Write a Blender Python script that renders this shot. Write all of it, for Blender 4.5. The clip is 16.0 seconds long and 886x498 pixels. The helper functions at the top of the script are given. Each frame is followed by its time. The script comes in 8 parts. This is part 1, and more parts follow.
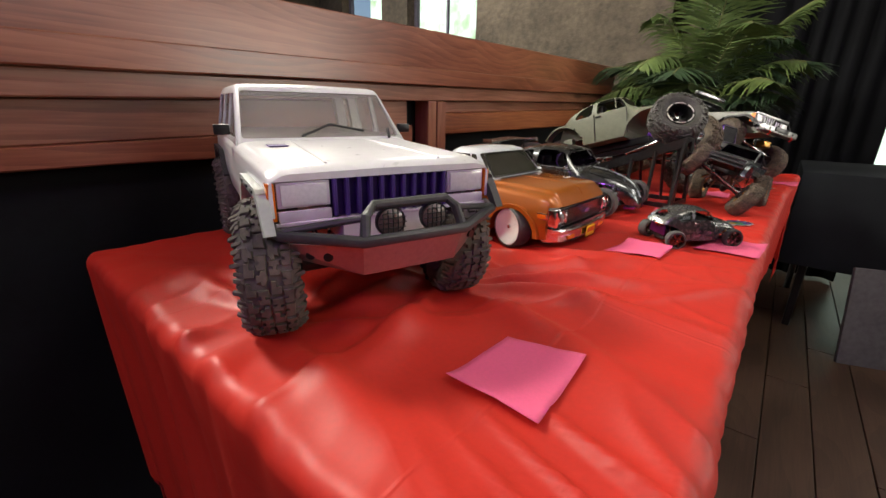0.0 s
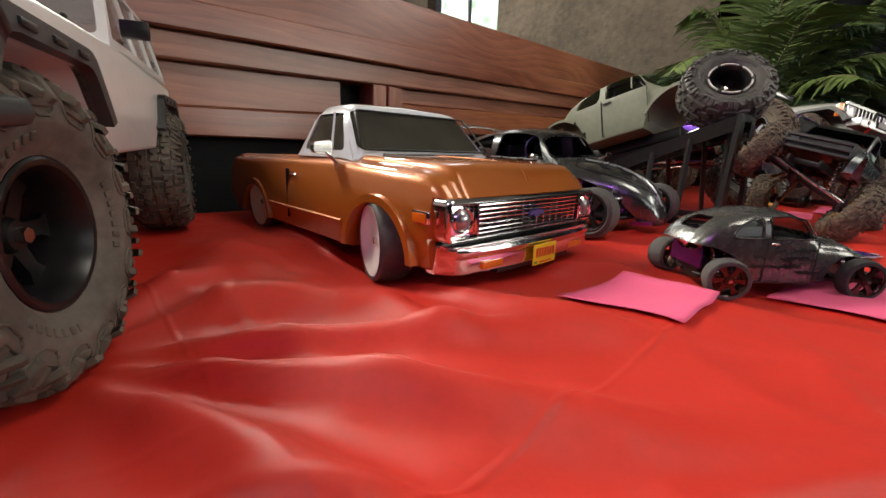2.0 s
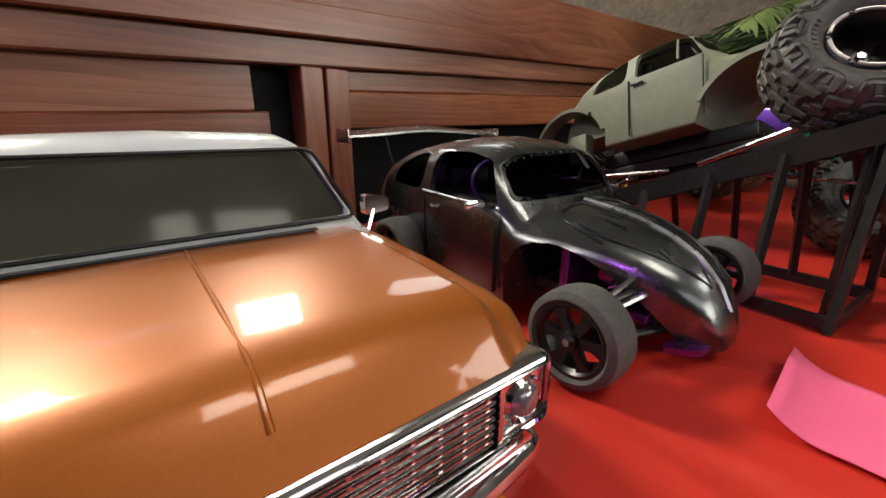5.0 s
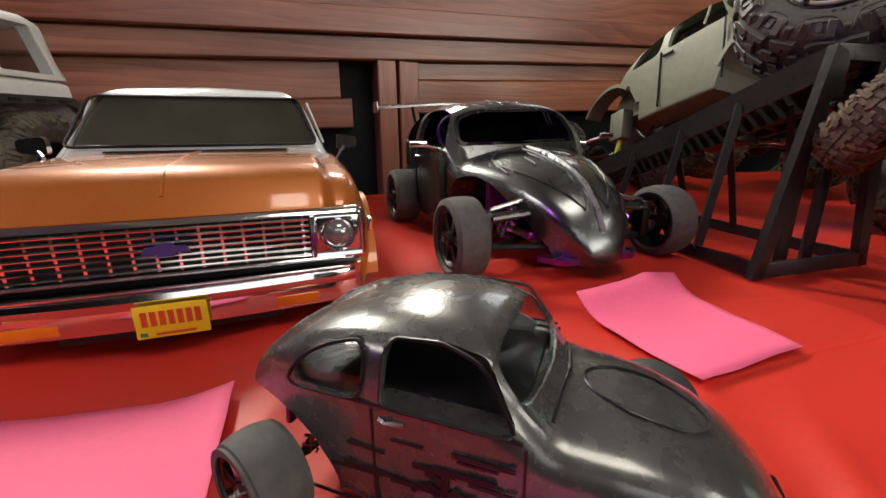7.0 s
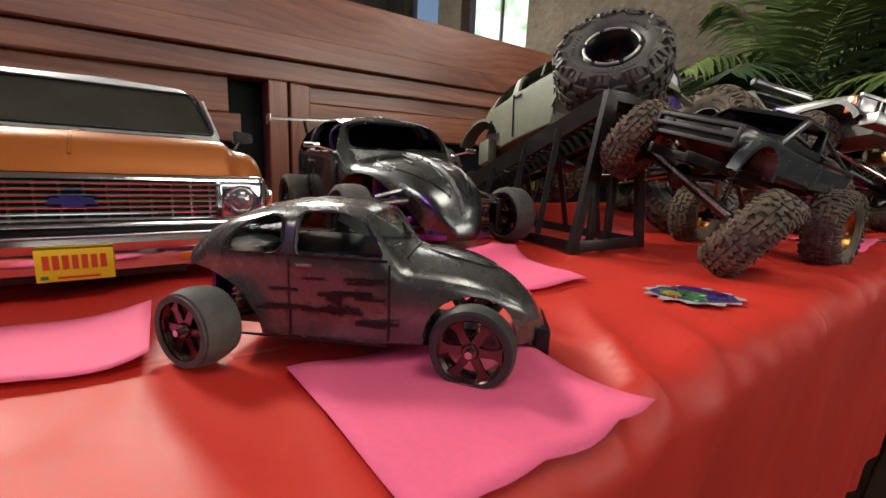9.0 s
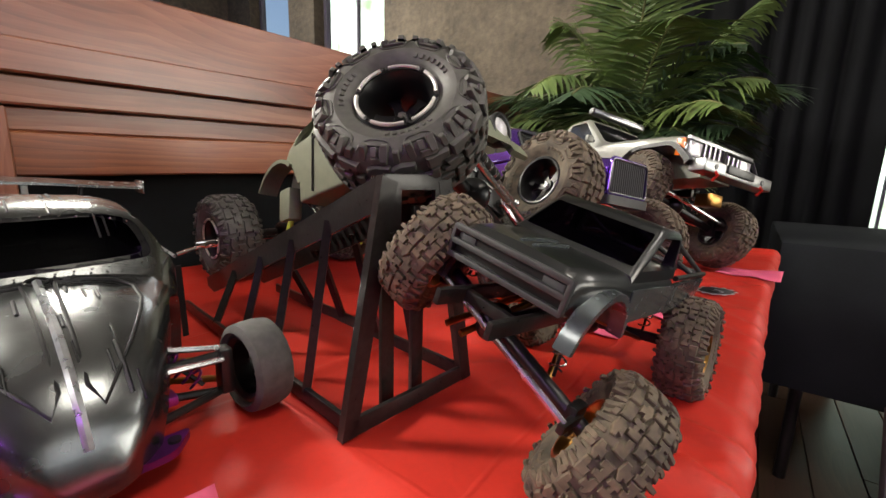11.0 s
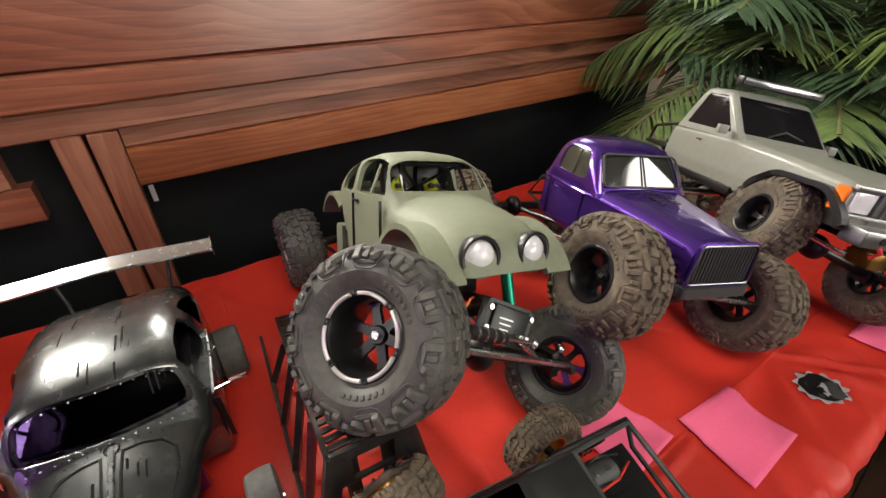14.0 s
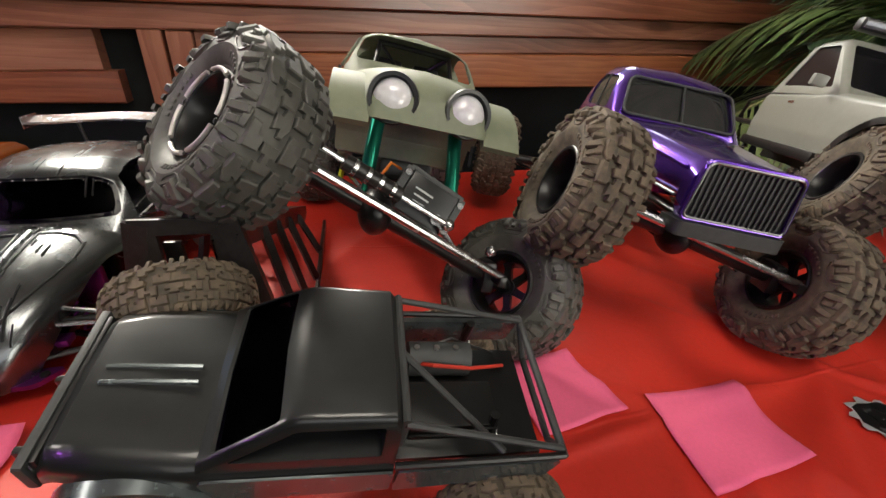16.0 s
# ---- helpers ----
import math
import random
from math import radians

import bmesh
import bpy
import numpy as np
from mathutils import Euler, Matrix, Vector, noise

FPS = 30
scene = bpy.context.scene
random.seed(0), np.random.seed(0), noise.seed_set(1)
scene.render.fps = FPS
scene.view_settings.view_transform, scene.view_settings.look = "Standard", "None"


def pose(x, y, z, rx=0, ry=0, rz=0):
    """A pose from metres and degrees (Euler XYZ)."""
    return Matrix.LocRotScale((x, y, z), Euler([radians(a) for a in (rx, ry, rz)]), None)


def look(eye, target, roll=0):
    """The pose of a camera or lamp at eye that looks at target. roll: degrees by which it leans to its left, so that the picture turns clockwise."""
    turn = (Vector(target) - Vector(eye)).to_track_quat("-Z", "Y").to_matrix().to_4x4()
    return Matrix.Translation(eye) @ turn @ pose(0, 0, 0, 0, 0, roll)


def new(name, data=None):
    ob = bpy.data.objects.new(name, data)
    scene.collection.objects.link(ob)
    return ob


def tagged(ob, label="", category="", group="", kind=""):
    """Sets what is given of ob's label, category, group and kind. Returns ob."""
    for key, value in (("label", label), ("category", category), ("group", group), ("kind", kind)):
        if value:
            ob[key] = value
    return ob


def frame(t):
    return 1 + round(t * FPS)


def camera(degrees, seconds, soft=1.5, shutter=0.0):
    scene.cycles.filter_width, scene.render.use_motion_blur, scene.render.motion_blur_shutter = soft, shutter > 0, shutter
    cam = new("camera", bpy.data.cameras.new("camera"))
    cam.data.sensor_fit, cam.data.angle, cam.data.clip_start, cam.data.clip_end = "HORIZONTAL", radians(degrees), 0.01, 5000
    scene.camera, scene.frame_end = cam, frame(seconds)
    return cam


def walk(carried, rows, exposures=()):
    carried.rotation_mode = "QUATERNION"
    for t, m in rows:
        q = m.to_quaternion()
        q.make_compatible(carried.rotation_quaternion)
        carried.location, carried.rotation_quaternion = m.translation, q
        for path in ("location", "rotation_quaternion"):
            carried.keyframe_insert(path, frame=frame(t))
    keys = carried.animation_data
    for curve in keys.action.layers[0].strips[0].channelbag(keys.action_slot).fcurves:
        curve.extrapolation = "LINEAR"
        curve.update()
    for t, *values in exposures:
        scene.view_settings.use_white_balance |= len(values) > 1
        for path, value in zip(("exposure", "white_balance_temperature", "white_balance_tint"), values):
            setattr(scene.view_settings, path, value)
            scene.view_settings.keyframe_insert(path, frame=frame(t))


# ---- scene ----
# ---------------------------------------------------------------- camera
PATH = [
    (0, (0.822, 0.193, 0.939), (-0.37, 1.673, 0.316), 1.3),
    (0.5, (0.798, 0.277, 0.902), (-0.394, 1.767, 0.304), 1.1),
    (1, (0.798, 0.371, 0.871), (-0.451, 1.834, 0.323), 0.9),
    (1.5, (0.785, 0.483, 0.846), (-0.526, 1.912, 0.355), 0.9),
    (2, (0.767, 0.575, 0.839), (-0.591, 1.969, 0.375), 1.7),
    (2.5, (0.714, 0.63, 0.828), (-0.656, 2.01, 0.359), 2.1),
    (3, (0.65, 0.665, 0.838), (-0.688, 2.068, 0.347), 2.2),
    (3.5, (0.619, 0.698, 0.859), (-0.692, 2.114, 0.333), 2.3),
    (4, (0.604, 0.749, 0.882), (-0.704, 2.16, 0.339), 1.5),
    (4.2, (0.607, 0.769, 0.89), (-0.707, 2.174, 0.341), 1.3),
    (6.3, (0.784, 0.943, 0.88), (-0.945, 1.752, 0.282), -1.0),
    (6.5, (0.796, 0.939, 0.869), (-0.954, 1.707, 0.279), -0.9),
    (7, (0.82, 0.935, 0.849), (-0.962, 1.649, 0.29), -0.4),
    (7.5, (0.843, 0.933, 0.837), (-0.943, 1.682, 0.336), 0.4),
    (8, (0.874, 0.923, 0.818), (-0.879, 1.768, 0.355), 1.2),
    (8.5, (0.888, 0.911, 0.815), (-0.787, 1.917, 0.389), 2.1),
    (9, (0.886, 0.906, 0.817), (-0.677, 2.095, 0.44), 2.6),
    (9.5, (0.873, 0.918, 0.82), (-0.556, 2.279, 0.489), 2.9),
    (10, (0.864, 0.974, 0.841), (-0.419, 2.483, 0.559), 3.0),
    (10.2, (0.864, 1.007, 0.851), (-0.392, 2.54, 0.578), 2.3),
    (12.3, (0.727, 1.18, 1.008), (-0.323, 2.725, 0.295), 0.9),
    (12.5, (0.73, 1.184, 1.024), (-0.338, 2.687, 0.249), 0.8),
    (13, (0.754, 1.197, 1.08), (-0.4, 2.545, 0.157), -0.4),
    (13.5, (0.783, 1.223, 1.118), (-0.495, 2.392, 0.119), -1.0),
    (14, (0.807, 1.257, 1.14), (-0.595, 2.247, 0.113), -0.5),
    (14.5, (0.833, 1.291, 1.133), (-0.677, 2.096, 0.097), 0.6),
    (15, (0.853, 1.322, 1.104), (-0.729, 1.981, 0.074), 1.9),
    (15.5, (0.874, 1.356, 1.056), (-0.756, 1.928, 0.049), 3.0),
    (16, (0.895, 1.385, 1.006), (-0.764, 1.974, 0.057), 3.6),
]
cam = camera(94.5, 16.0, soft=1.5)
walk(cam, [(t, look(eye, target, roll)) for t, eye, target, roll in PATH],
     exposures=[(0.0, -0.1), (1.5, -0.28), (4.0, -0.3), (7.0, -0.26), (9.0, -0.3), (10.2, -0.02), (12.4, 0.46), (13.2, 0.38), (14.2, 0.2), (16.0, 0.02)])

T = 0.74  # height of the table top

# ---------------------------------------------------------------- world and lights
world = bpy.data.worlds.new("World")
scene.world = world
world.use_nodes = True
wn = world.node_tree
sky = wn.nodes.new("ShaderNodeTexSky")
sky.sky_type, sky.sun_disc, sky.sun_elevation, sky.sun_rotation = "NISHITA", False, radians(48), radians(250)
wn.links.new(sky.outputs[0], wn.nodes["Background"].inputs[0])
wn.nodes["Background"].inputs[1].default_value = 0.12


def area(name, eye, target, sx, sy, watts, colour):
    lamp = bpy.data.lights.new(name, "AREA")
    lamp.shape, lamp.size, lamp.size_y, lamp.energy, lamp.color = "RECTANGLE", sx, sy, watts, colour
    ob = new(name, lamp)
    ob.matrix_world = look(eye, target)
    return ob


# daylight in the window openings of the room
area("window_light_side", (-3.4, 2.1, 2.4), (0.0, 0.9, 0.9), 1.3, 0.8, 48, (1.0, 0.94, 0.84))
area("window_light_back", (-1.82, 3.3, 1.85), (-0.4, 1.0, 0.9), 0.7, 1.6, 14, (0.95, 0.97, 0.95))
area("window_light_front", (4.35, 0.9, 2.25), (0.6, 1.6, 0.8), 2.5, 1.2, 14, (1.0, 0.92, 0.8))
area("window_light_far", (4.35, 3.1, 1.5), (0.0, 1.7, 0.95), 1.9, 1.1, 46, (1.0, 0.93, 0.8))
# ceiling light panels over the aisle, at the near end and at the far side of the room
area("ceiling_light_aisle", (-1.65, 0.12, 2.83), (0.5, 0.78, 0.74), 0.45, 0.45, 112, (1.0, 0.94, 0.82))
# added lamp that stands in for high light over the partition; its fixture is invented
area("hanging_light_aisle", (-1.95, 1.7, 2.5), (0.6, 1.6, 0.74), 0.45, 0.45, 50, (1.0, 0.94, 0.82))
area("ceiling_light_end", (0.4, -1.7, 2.83), (0.5, 0.9, 0.74), 0.9, 0.6, 26, (1.0, 0.93, 0.86))
area("ceiling_light_far", (3.1, 3.8, 2.83), (0.3, 1.5, 0.9), 1.0, 1.0, 28, (1.0, 0.95, 0.87))
# added fill lamp that brightens the table and the partition; no fixture known here
area("ceiling_light_table", (1.5, 1.35, 2.83), (0.2, 1.4, 0.9), 0.9, 0.9, 26, (1.0, 0.92, 0.8))
# small violet lamp at the near end of the room
area("violet_lamp", (1.5, -1.3, 2.2), (0.0, 1.0, 0.95), 0.3, 0.12, 8, (0.62, 0.14, 1.0))

# ---------------------------------------------------------------- materials


def material(name, colour, rough=0.5, metal=0.0, vary=0.12, grain=60.0, bump=0.1, coat=0.0, spec=0.5, second=None, patch=6.0,
             stretch=(1, 1, 1), trans=0.0, sheen=0.0, dist=0.0006):
    """Principled surface with colour, roughness and relief varied at two scales, in metres of the thing."""
    m = bpy.data.materials.new(name)
    m.use_nodes = True
    nt, N, L = m.node_tree, m.node_tree.nodes, m.node_tree.links
    b = N["Principled BSDF"]
    tc, mp = N.new("ShaderNodeTexCoord"), N.new("ShaderNodeMapping")
    mp.inputs["Scale"].default_value = stretch
    L.new(tc.outputs["Object"], mp.inputs["Vector"])
    n1, n2 = N.new("ShaderNodeTexNoise"), N.new("ShaderNodeTexNoise")
    n1.inputs["Scale"].default_value, n1.inputs["Detail"].default_value = patch, 3
    n2.inputs["Scale"].default_value, n2.inputs["Detail"].default_value = grain, 4
    for n in (n1, n2):
        L.new(mp.outputs[0], n.inputs["Vector"])
    ramp = N.new("ShaderNodeValToRGB")
    second = second or tuple(min(1, c * (1 - vary) ** 2) for c in colour)
    light = tuple(min(1, c * (1 + vary)) for c in colour)
    ramp.color_ramp.elements[0].position, ramp.color_ramp.elements[1].position = 0.34, 0.68
    ramp.color_ramp.elements[0].color, ramp.color_ramp.elements[1].color = (*second, 1), (*light, 1)
    add = N.new("ShaderNodeMath")
    add.operation = "MULTIPLY_ADD"
    add.inputs[1].default_value = 0.45
    half = N.new("ShaderNodeMath")
    half.operation = "MULTIPLY"
    half.inputs[1].default_value = 0.55
    L.new(n1.outputs[0], half.inputs[0])
    L.new(n2.outputs[0], add.inputs[0])
    L.new(half.outputs[0], add.inputs[2])
    L.new(add.outputs[0], ramp.inputs[0])
    L.new(ramp.outputs[0], b.inputs["Base Color"])
    rr = N.new("ShaderNodeMapRange")
    rr.inputs[3].default_value, rr.inputs[4].default_value = max(0.02, rough * 0.8), min(1, rough * 1.2)
    L.new(n2.outputs[0], rr.inputs[0])
    L.new(rr.outputs[0], b.inputs["Roughness"])
    b.inputs["Metallic"].default_value = metal
    b.inputs["Coat Weight"].default_value = coat
    b.inputs["Coat Roughness"].default_value = 0.06
    b.inputs["Specular IOR Level"].default_value = spec
    b.inputs["Transmission Weight"].default_value = trans
    b.inputs["Sheen Weight"].default_value = sheen
    if bump:
        bp = N.new("ShaderNodeBump")
        bp.inputs["Strength"].default_value, bp.inputs["Distance"].default_value = bump, dist
        L.new(n2.outputs[0], bp.inputs["Height"])
        L.new(bp.outputs[0], b.inputs["Normal"])
    return m


def wood_material(name, dark, mid, light, rough=0.35, coat=0.3, ring=9.0, upright=False):
    """Stained softwood: fine fibres and wavy growth lines along the board, stains, and each board a little different."""
    m = bpy.data.materials.new(name)
    m.use_nodes = True
    N, L = m.node_tree.nodes, m.node_tree.links
    b = N["Principled BSDF"]

    def mapped(src, along):
        mp = N.new("ShaderNodeMapping")
        mp.inputs["Scale"].default_value = (1, 1, along) if upright else (1, along, 1)
        L.new(src, mp.inputs["Vector"])
        return mp.outputs[0]

    def noise_tex(vec, scale, detail):
        n = N.new("ShaderNodeTexNoise")
        n.inputs["Scale"].default_value, n.inputs["Detail"].default_value = scale, detail
        L.new(vec, n.inputs["Vector"])
        return n

    def madd(x, k, y=None):
        n = N.new("ShaderNodeMath")
        n.operation = "MULTIPLY_ADD"
        L.new(x, n.inputs[0])
        n.inputs[1].default_value = k
        if y is None:
            n.inputs[2].default_value = 0.0
        else:
            L.new(y, n.inputs[2])
        return n.outputs[0]
    tc, info = N.new("ShaderNodeTexCoord"), N.new("ShaderNodeObjectInfo")
    shift = N.new("ShaderNodeVectorMath")
    shift.operation = "MULTIPLY_ADD"
    shift.inputs[1].default_value = (1, 1, 1)
    L.new(tc.outputs["Object"], shift.inputs[0])
    L.new(madd(info.outputs["Random"], 7.0), shift.inputs[2])
    v = shift.outputs[0]
    warp = noise_tex(mapped(v, 0.3), 5.0, 2)
    mix = N.new("ShaderNodeVectorMath")
    mix.operation = "MULTIPLY_ADD"
    mix.inputs[1].default_value = (0.10, 0.10, 0.10)
    L.new(warp.outputs["Color"], mix.inputs[0])
    L.new(mapped(v, 0.12), mix.inputs[2])
    wave = N.new("ShaderNodeTexWave")
    wave.bands_direction = "Y" if upright else "Z"
    wave.wave_profile = "SAW"
    wave.inputs["Scale"].default_value, wave.inputs["Distortion"].default_value = ring, 2.2
    wave.inputs["Detail"].default_value, wave.inputs["Detail Scale"].default_value = 2, 1.6
    L.new(mix.outputs[0], wave.inputs["Vector"])
    knot_at = N.new("ShaderNodeTexVoronoi")
    knot_at.inputs["Scale"].default_value = 4.5
    L.new(mapped(v, 0.4), knot_at.inputs["Vector"])

    def falloff(reach, high):
        n = N.new("ShaderNodeMapRange")
        n.interpolation_type = "SMOOTHSTEP"
        n.inputs[1].default_value, n.inputs[2].default_value, n.inputs[3].default_value, n.inputs[4].default_value = 0.03, reach, high, 0
        L.new(knot_at.outputs["Distance"], n.inputs[0])
        return n.outputs[0]
    L.new(falloff(0.5, 16.0), wave.inputs["Phase Offset"])
    fib = noise_tex(mapped(v, 0.035), 260, 5)
    grain = noise_tex(mapped(v, 0.06), 70, 4)
    stain = noise_tex(mapped(v, 0.5), 6.0, 5)
    total = madd(wave.outputs["Fac"], 0.105, madd(fib.outputs[0], 0.26, madd(grain.outputs[0], 0.26, madd(falloff(0.1, 1.0), -0.22, madd(stain.outputs[0], 0.56)))))
    ramp = N.new("ShaderNodeValToRGB")
    e = ramp.color_ramp.elements
    e[0].position, e[0].color, e[1].position, e[1].color = 0.36, (*dark, 1), 0.74, (*light, 1)
    e.new(0.55).color = (*mid, 1)
    L.new(total, ramp.inputs[0])
    L.new(ramp.outputs[0], b.inputs["Base Color"])
    rr = N.new("ShaderNodeMapRange")
    rr.inputs[3].default_value, rr.inputs[4].default_value = rough * 0.75, rough * 1.35
    L.new(stain.outputs[0], rr.inputs[0])
    L.new(rr.outputs[0], b.inputs["Roughness"])
    b.inputs["Coat Weight"].default_value, b.inputs["Coat Roughness"].default_value = coat, 0.22
    bp = N.new("ShaderNodeBump")
    bp.inputs["Strength"].default_value, bp.inputs["Distance"].default_value = 0.5, 0.0014
    L.new(total, bp.inputs["Height"])
    L.new(bp.outputs[0], b.inputs["Normal"])
    return m


def glass_material(name, colour, rough=0.03, glare=0.0, gloss=0.9):
    """Thin tinted glazing: a see-through tint under a glossy skin; an optional pale veil stands for reflected light."""
    m = bpy.data.materials.new(name)
    m.use_nodes = True
    N, L = m.node_tree.nodes, m.node_tree.links
    out = N["Material Output"]
    N.remove(N["Principled BSDF"])
    t, g, lw, mx = N.new("ShaderNodeBsdfTransparent"), N.new("ShaderNodeBsdfGlossy"), N.new("ShaderNodeLayerWeight"), N.new("ShaderNodeMixShader")
    t.inputs[0].default_value = (*colour, 1)
    g.inputs["Roughness"].default_value = rough
    lw.inputs[0].default_value = 0.5
    pw, f = N.new("ShaderNodeMath"), N.new("ShaderNodeMath")
    pw.operation, pw.inputs[1].default_value = "POWER", 5.0
    f.operation, f.inputs[1].default_value, f.inputs[2].default_value = "MULTIPLY_ADD", gloss, 0.04 * gloss / 0.9
    L.new(lw.outputs["Facing"], pw.inputs[0])
    L.new(pw.outputs[0], f.inputs[0])
    L.new(f.outputs[0], mx.inputs[0])
    L.new(t.outputs[0], mx.inputs[1])
    L.new(g.outputs[0], mx.inputs[2])
    if glare:
        d, h = N.new("ShaderNodeBsdfDiffuse"), N.new("ShaderNodeMixShader")
        d.inputs[0].default_value = (0.75, 0.75, 0.74, 1)
        h.inputs[0].default_value = glare
        L.new(mx.outputs[0], h.inputs[1])
        L.new(d.outputs[0], h.inputs[2])
        L.new(h.outputs[0], out.inputs[0])
    else:
        L.new(mx.outputs[0], out.inputs[0])
    return m


M = {}
M["cloth"] = material("red_vinyl", (0.57, 0.031, 0.018), 0.48, vary=0.06, grain=220, bump=0.04, patch=5, spec=0.4)


def add_folds(m, lines):
    """Sharp fold lines from the packet, pressed into a sheet: (axis, place, half width, height)."""
    N, L = m.node_tree.nodes, m.node_tree.links
    tc, sep, nz = N.new("ShaderNodeTexCoord"), N.new("ShaderNodeSeparateXYZ"), N.new("ShaderNodeTexNoise")
    nz.inputs["Scale"].default_value = 6
    L.new(tc.outputs["Object"], sep.inputs[0])
    L.new(tc.outputs["Object"], nz.inputs["Vector"])
    prev = None
    for axis, at, half, high in lines:
        off, d, mr = N.new("ShaderNodeMath"), N.new("ShaderNodeMath"), N.new("ShaderNodeMapRange")
        off.operation, off.inputs[1].default_value = "MULTIPLY_ADD", 0.006
        L.new(nz.outputs[0], off.inputs[0])
        L.new(sep.outputs[axis], off.inputs[2])
        d.operation, d.inputs[1].default_value = "SUBTRACT", at + 0.003
        L.new(off.outputs[0], d.inputs[0])
        ab = N.new("ShaderNodeMath")
        ab.operation = "ABSOLUTE"
        L.new(d.outputs[0], ab.inputs[0])
        mr.interpolation_type = "SMOOTHSTEP"
        mr.inputs[1].default_value, mr.inputs[2].default_value, mr.inputs[3].default_value, mr.inputs[4].default_value = 0, half, high, 0
        L.new(ab.outputs[0], mr.inputs[0])
        if prev is None:
            prev = mr.outputs[0]
        else:
            mx = N.new("ShaderNodeMath")
            mx.operation = "MAXIMUM"
            L.new(prev, mx.inputs[0])
            L.new(mr.outputs[0], mx.inputs[1])
            prev = mx.outputs[0]
    vor, warp, crack = N.new("ShaderNodeTexVoronoi"), N.new("ShaderNodeVectorMath"), N.new("ShaderNodeMapRange")
    vor.feature, vor.inputs["Scale"].default_value = "DISTANCE_TO_EDGE", 5.5
    warp.operation, warp.inputs[1].default_value = "MULTIPLY_ADD", (0.12, 0.12, 0.12)
    L.new(nz.outputs["Color"], warp.inputs[0])
    L.new(tc.outputs["Object"], warp.inputs[2])
    L.new(warp.outputs[0], vor.inputs["Vector"])
    crack.interpolation_type = "SMOOTHSTEP"
    crack.inputs[1].default_value, crack.inputs[2].default_value, crack.inputs[3].default_value, crack.inputs[4].default_value = 0, 0.03, 0.3, 0
    L.new(vor.outputs["Distance"], crack.inputs[0])
    mx = N.new("ShaderNodeMath")
    mx.operation = "MAXIMUM"
    L.new(prev, mx.inputs[0])
    L.new(crack.outputs[0], mx.inputs[1])
    first = [n for n in N if n.bl_idname == "ShaderNodeBump"][0]
    bp = N.new("ShaderNodeBump")
    bp.inputs["Strength"].default_value, bp.inputs["Distance"].default_value = 0.6, 0.0007
    L.new(mx.outputs[0], bp.inputs["Height"])
    L.new(first.outputs[0], bp.inputs["Normal"])
    L.new(bp.outputs[0], N["Principled BSDF"].inputs["Normal"])


add_folds(M["cloth"], ((0, 0.723, 0.0028, 1.0), (0, 0.40, 0.0028, 0.8), (1, 0.62, 0.0026, 0.6), (1, 1.26, 0.0026, 0.6), (1, 1.9, 0.0026, 0.7)))
M["wood"] = wood_material("stained_pine", (0.10, 0.026, 0.013), (0.21, 0.062, 0.031), (0.36, 0.125, 0.064), rough=0.3, coat=0.5, ring=14)
M["wood_pale"] = wood_material("stained_pine_pale", (0.12, 0.038, 0.022), (0.23, 0.085, 0.047), (0.38, 0.165, 0.097), ring=18)
M["wood_post"] = wood_material("stained_pine_post", (0.13, 0.04, 0.022), (0.24, 0.085, 0.047), (0.36, 0.15, 0.085), ring=16, upright=True)
# stained pine with the red cloth's bounced light mixed into its colour as orange
M["wood_cloth_glow"] = wood_material("stained_pine_orange", (0.13, 0.036, 0.014), (0.28, 0.085, 0.031), (0.45, 0.165, 0.062), ring=22)
M["floor"] = wood_material("oak_floor", (0.03, 0.017, 0.01), (0.055, 0.03, 0.018), (0.085, 0.047, 0.028), rough=0.45, coat=0.1)
M["black_wall"] = material("black_paint", (0.008, 0.009, 0.0105), 0.7, vary=0.3, grain=40, bump=0.2, spec=0.2)
M["slate"] = material("dark_slate_paint", (0.007, 0.0088, 0.0095), 0.65, vary=0.3, grain=70, bump=0.3, spec=0.2)
M["plaster"] = material("rough_plaster", (0.125, 0.1, 0.07), 0.9, vary=0.35, grain=30, bump=0.9, patch=3, dist=0.01)
M["curtain"] = material("black_curtain", (0.004, 0.0045, 0.006), 0.9, vary=0.3, grain=300, bump=0.1, spec=0.2)
M["ceiling"] = material("pale_ceiling", (0.32, 0.3, 0.28), 0.8, vary=0.3)
M["pink"] = material("pink_paper", (0.86, 0.14, 0.27), 0.7, vary=0.04, grain=400, bump=0.05, spec=0.25)
M["frame"] = material("window_frame_paint", (0.16, 0.15, 0.2), 0.5)
M["rubber"] = material("tyre_rubber", (0.084, 0.082, 0.071), 0.5, vary=0.3, grain=160, bump=0.5, patch=25, second=(0.05, 0.0485, 0.043))
M["rubber_brown"] = material("dusty_tyre_rubber", (0.14, 0.112, 0.076), 0.85, vary=0.3, grain=130, bump=0.6, patch=40, second=(0.042, 0.035, 0.027))
M["lug_brown"] = material("dust_on_tread", (0.15, 0.112, 0.074), 0.8, vary=0.3, grain=180, bump=0.7, patch=60, second=(0.05, 0.041, 0.031))
M["rubber_dusty"] = material("worn_dusty_rubber", (0.125, 0.116, 0.098), 0.8, vary=0.25, grain=160, bump=0.5, patch=30, second=(0.062, 0.057, 0.05))
M["lug_dusty"] = material("dust_on_worn_tread", (0.13, 0.112, 0.088), 0.85, vary=0.25, grain=160, bump=0.6, patch=35, second=(0.05, 0.045, 0.038))
LUG = {"rubber_brown": "lug_brown", "rubber_dusty": "lug_dusty"}
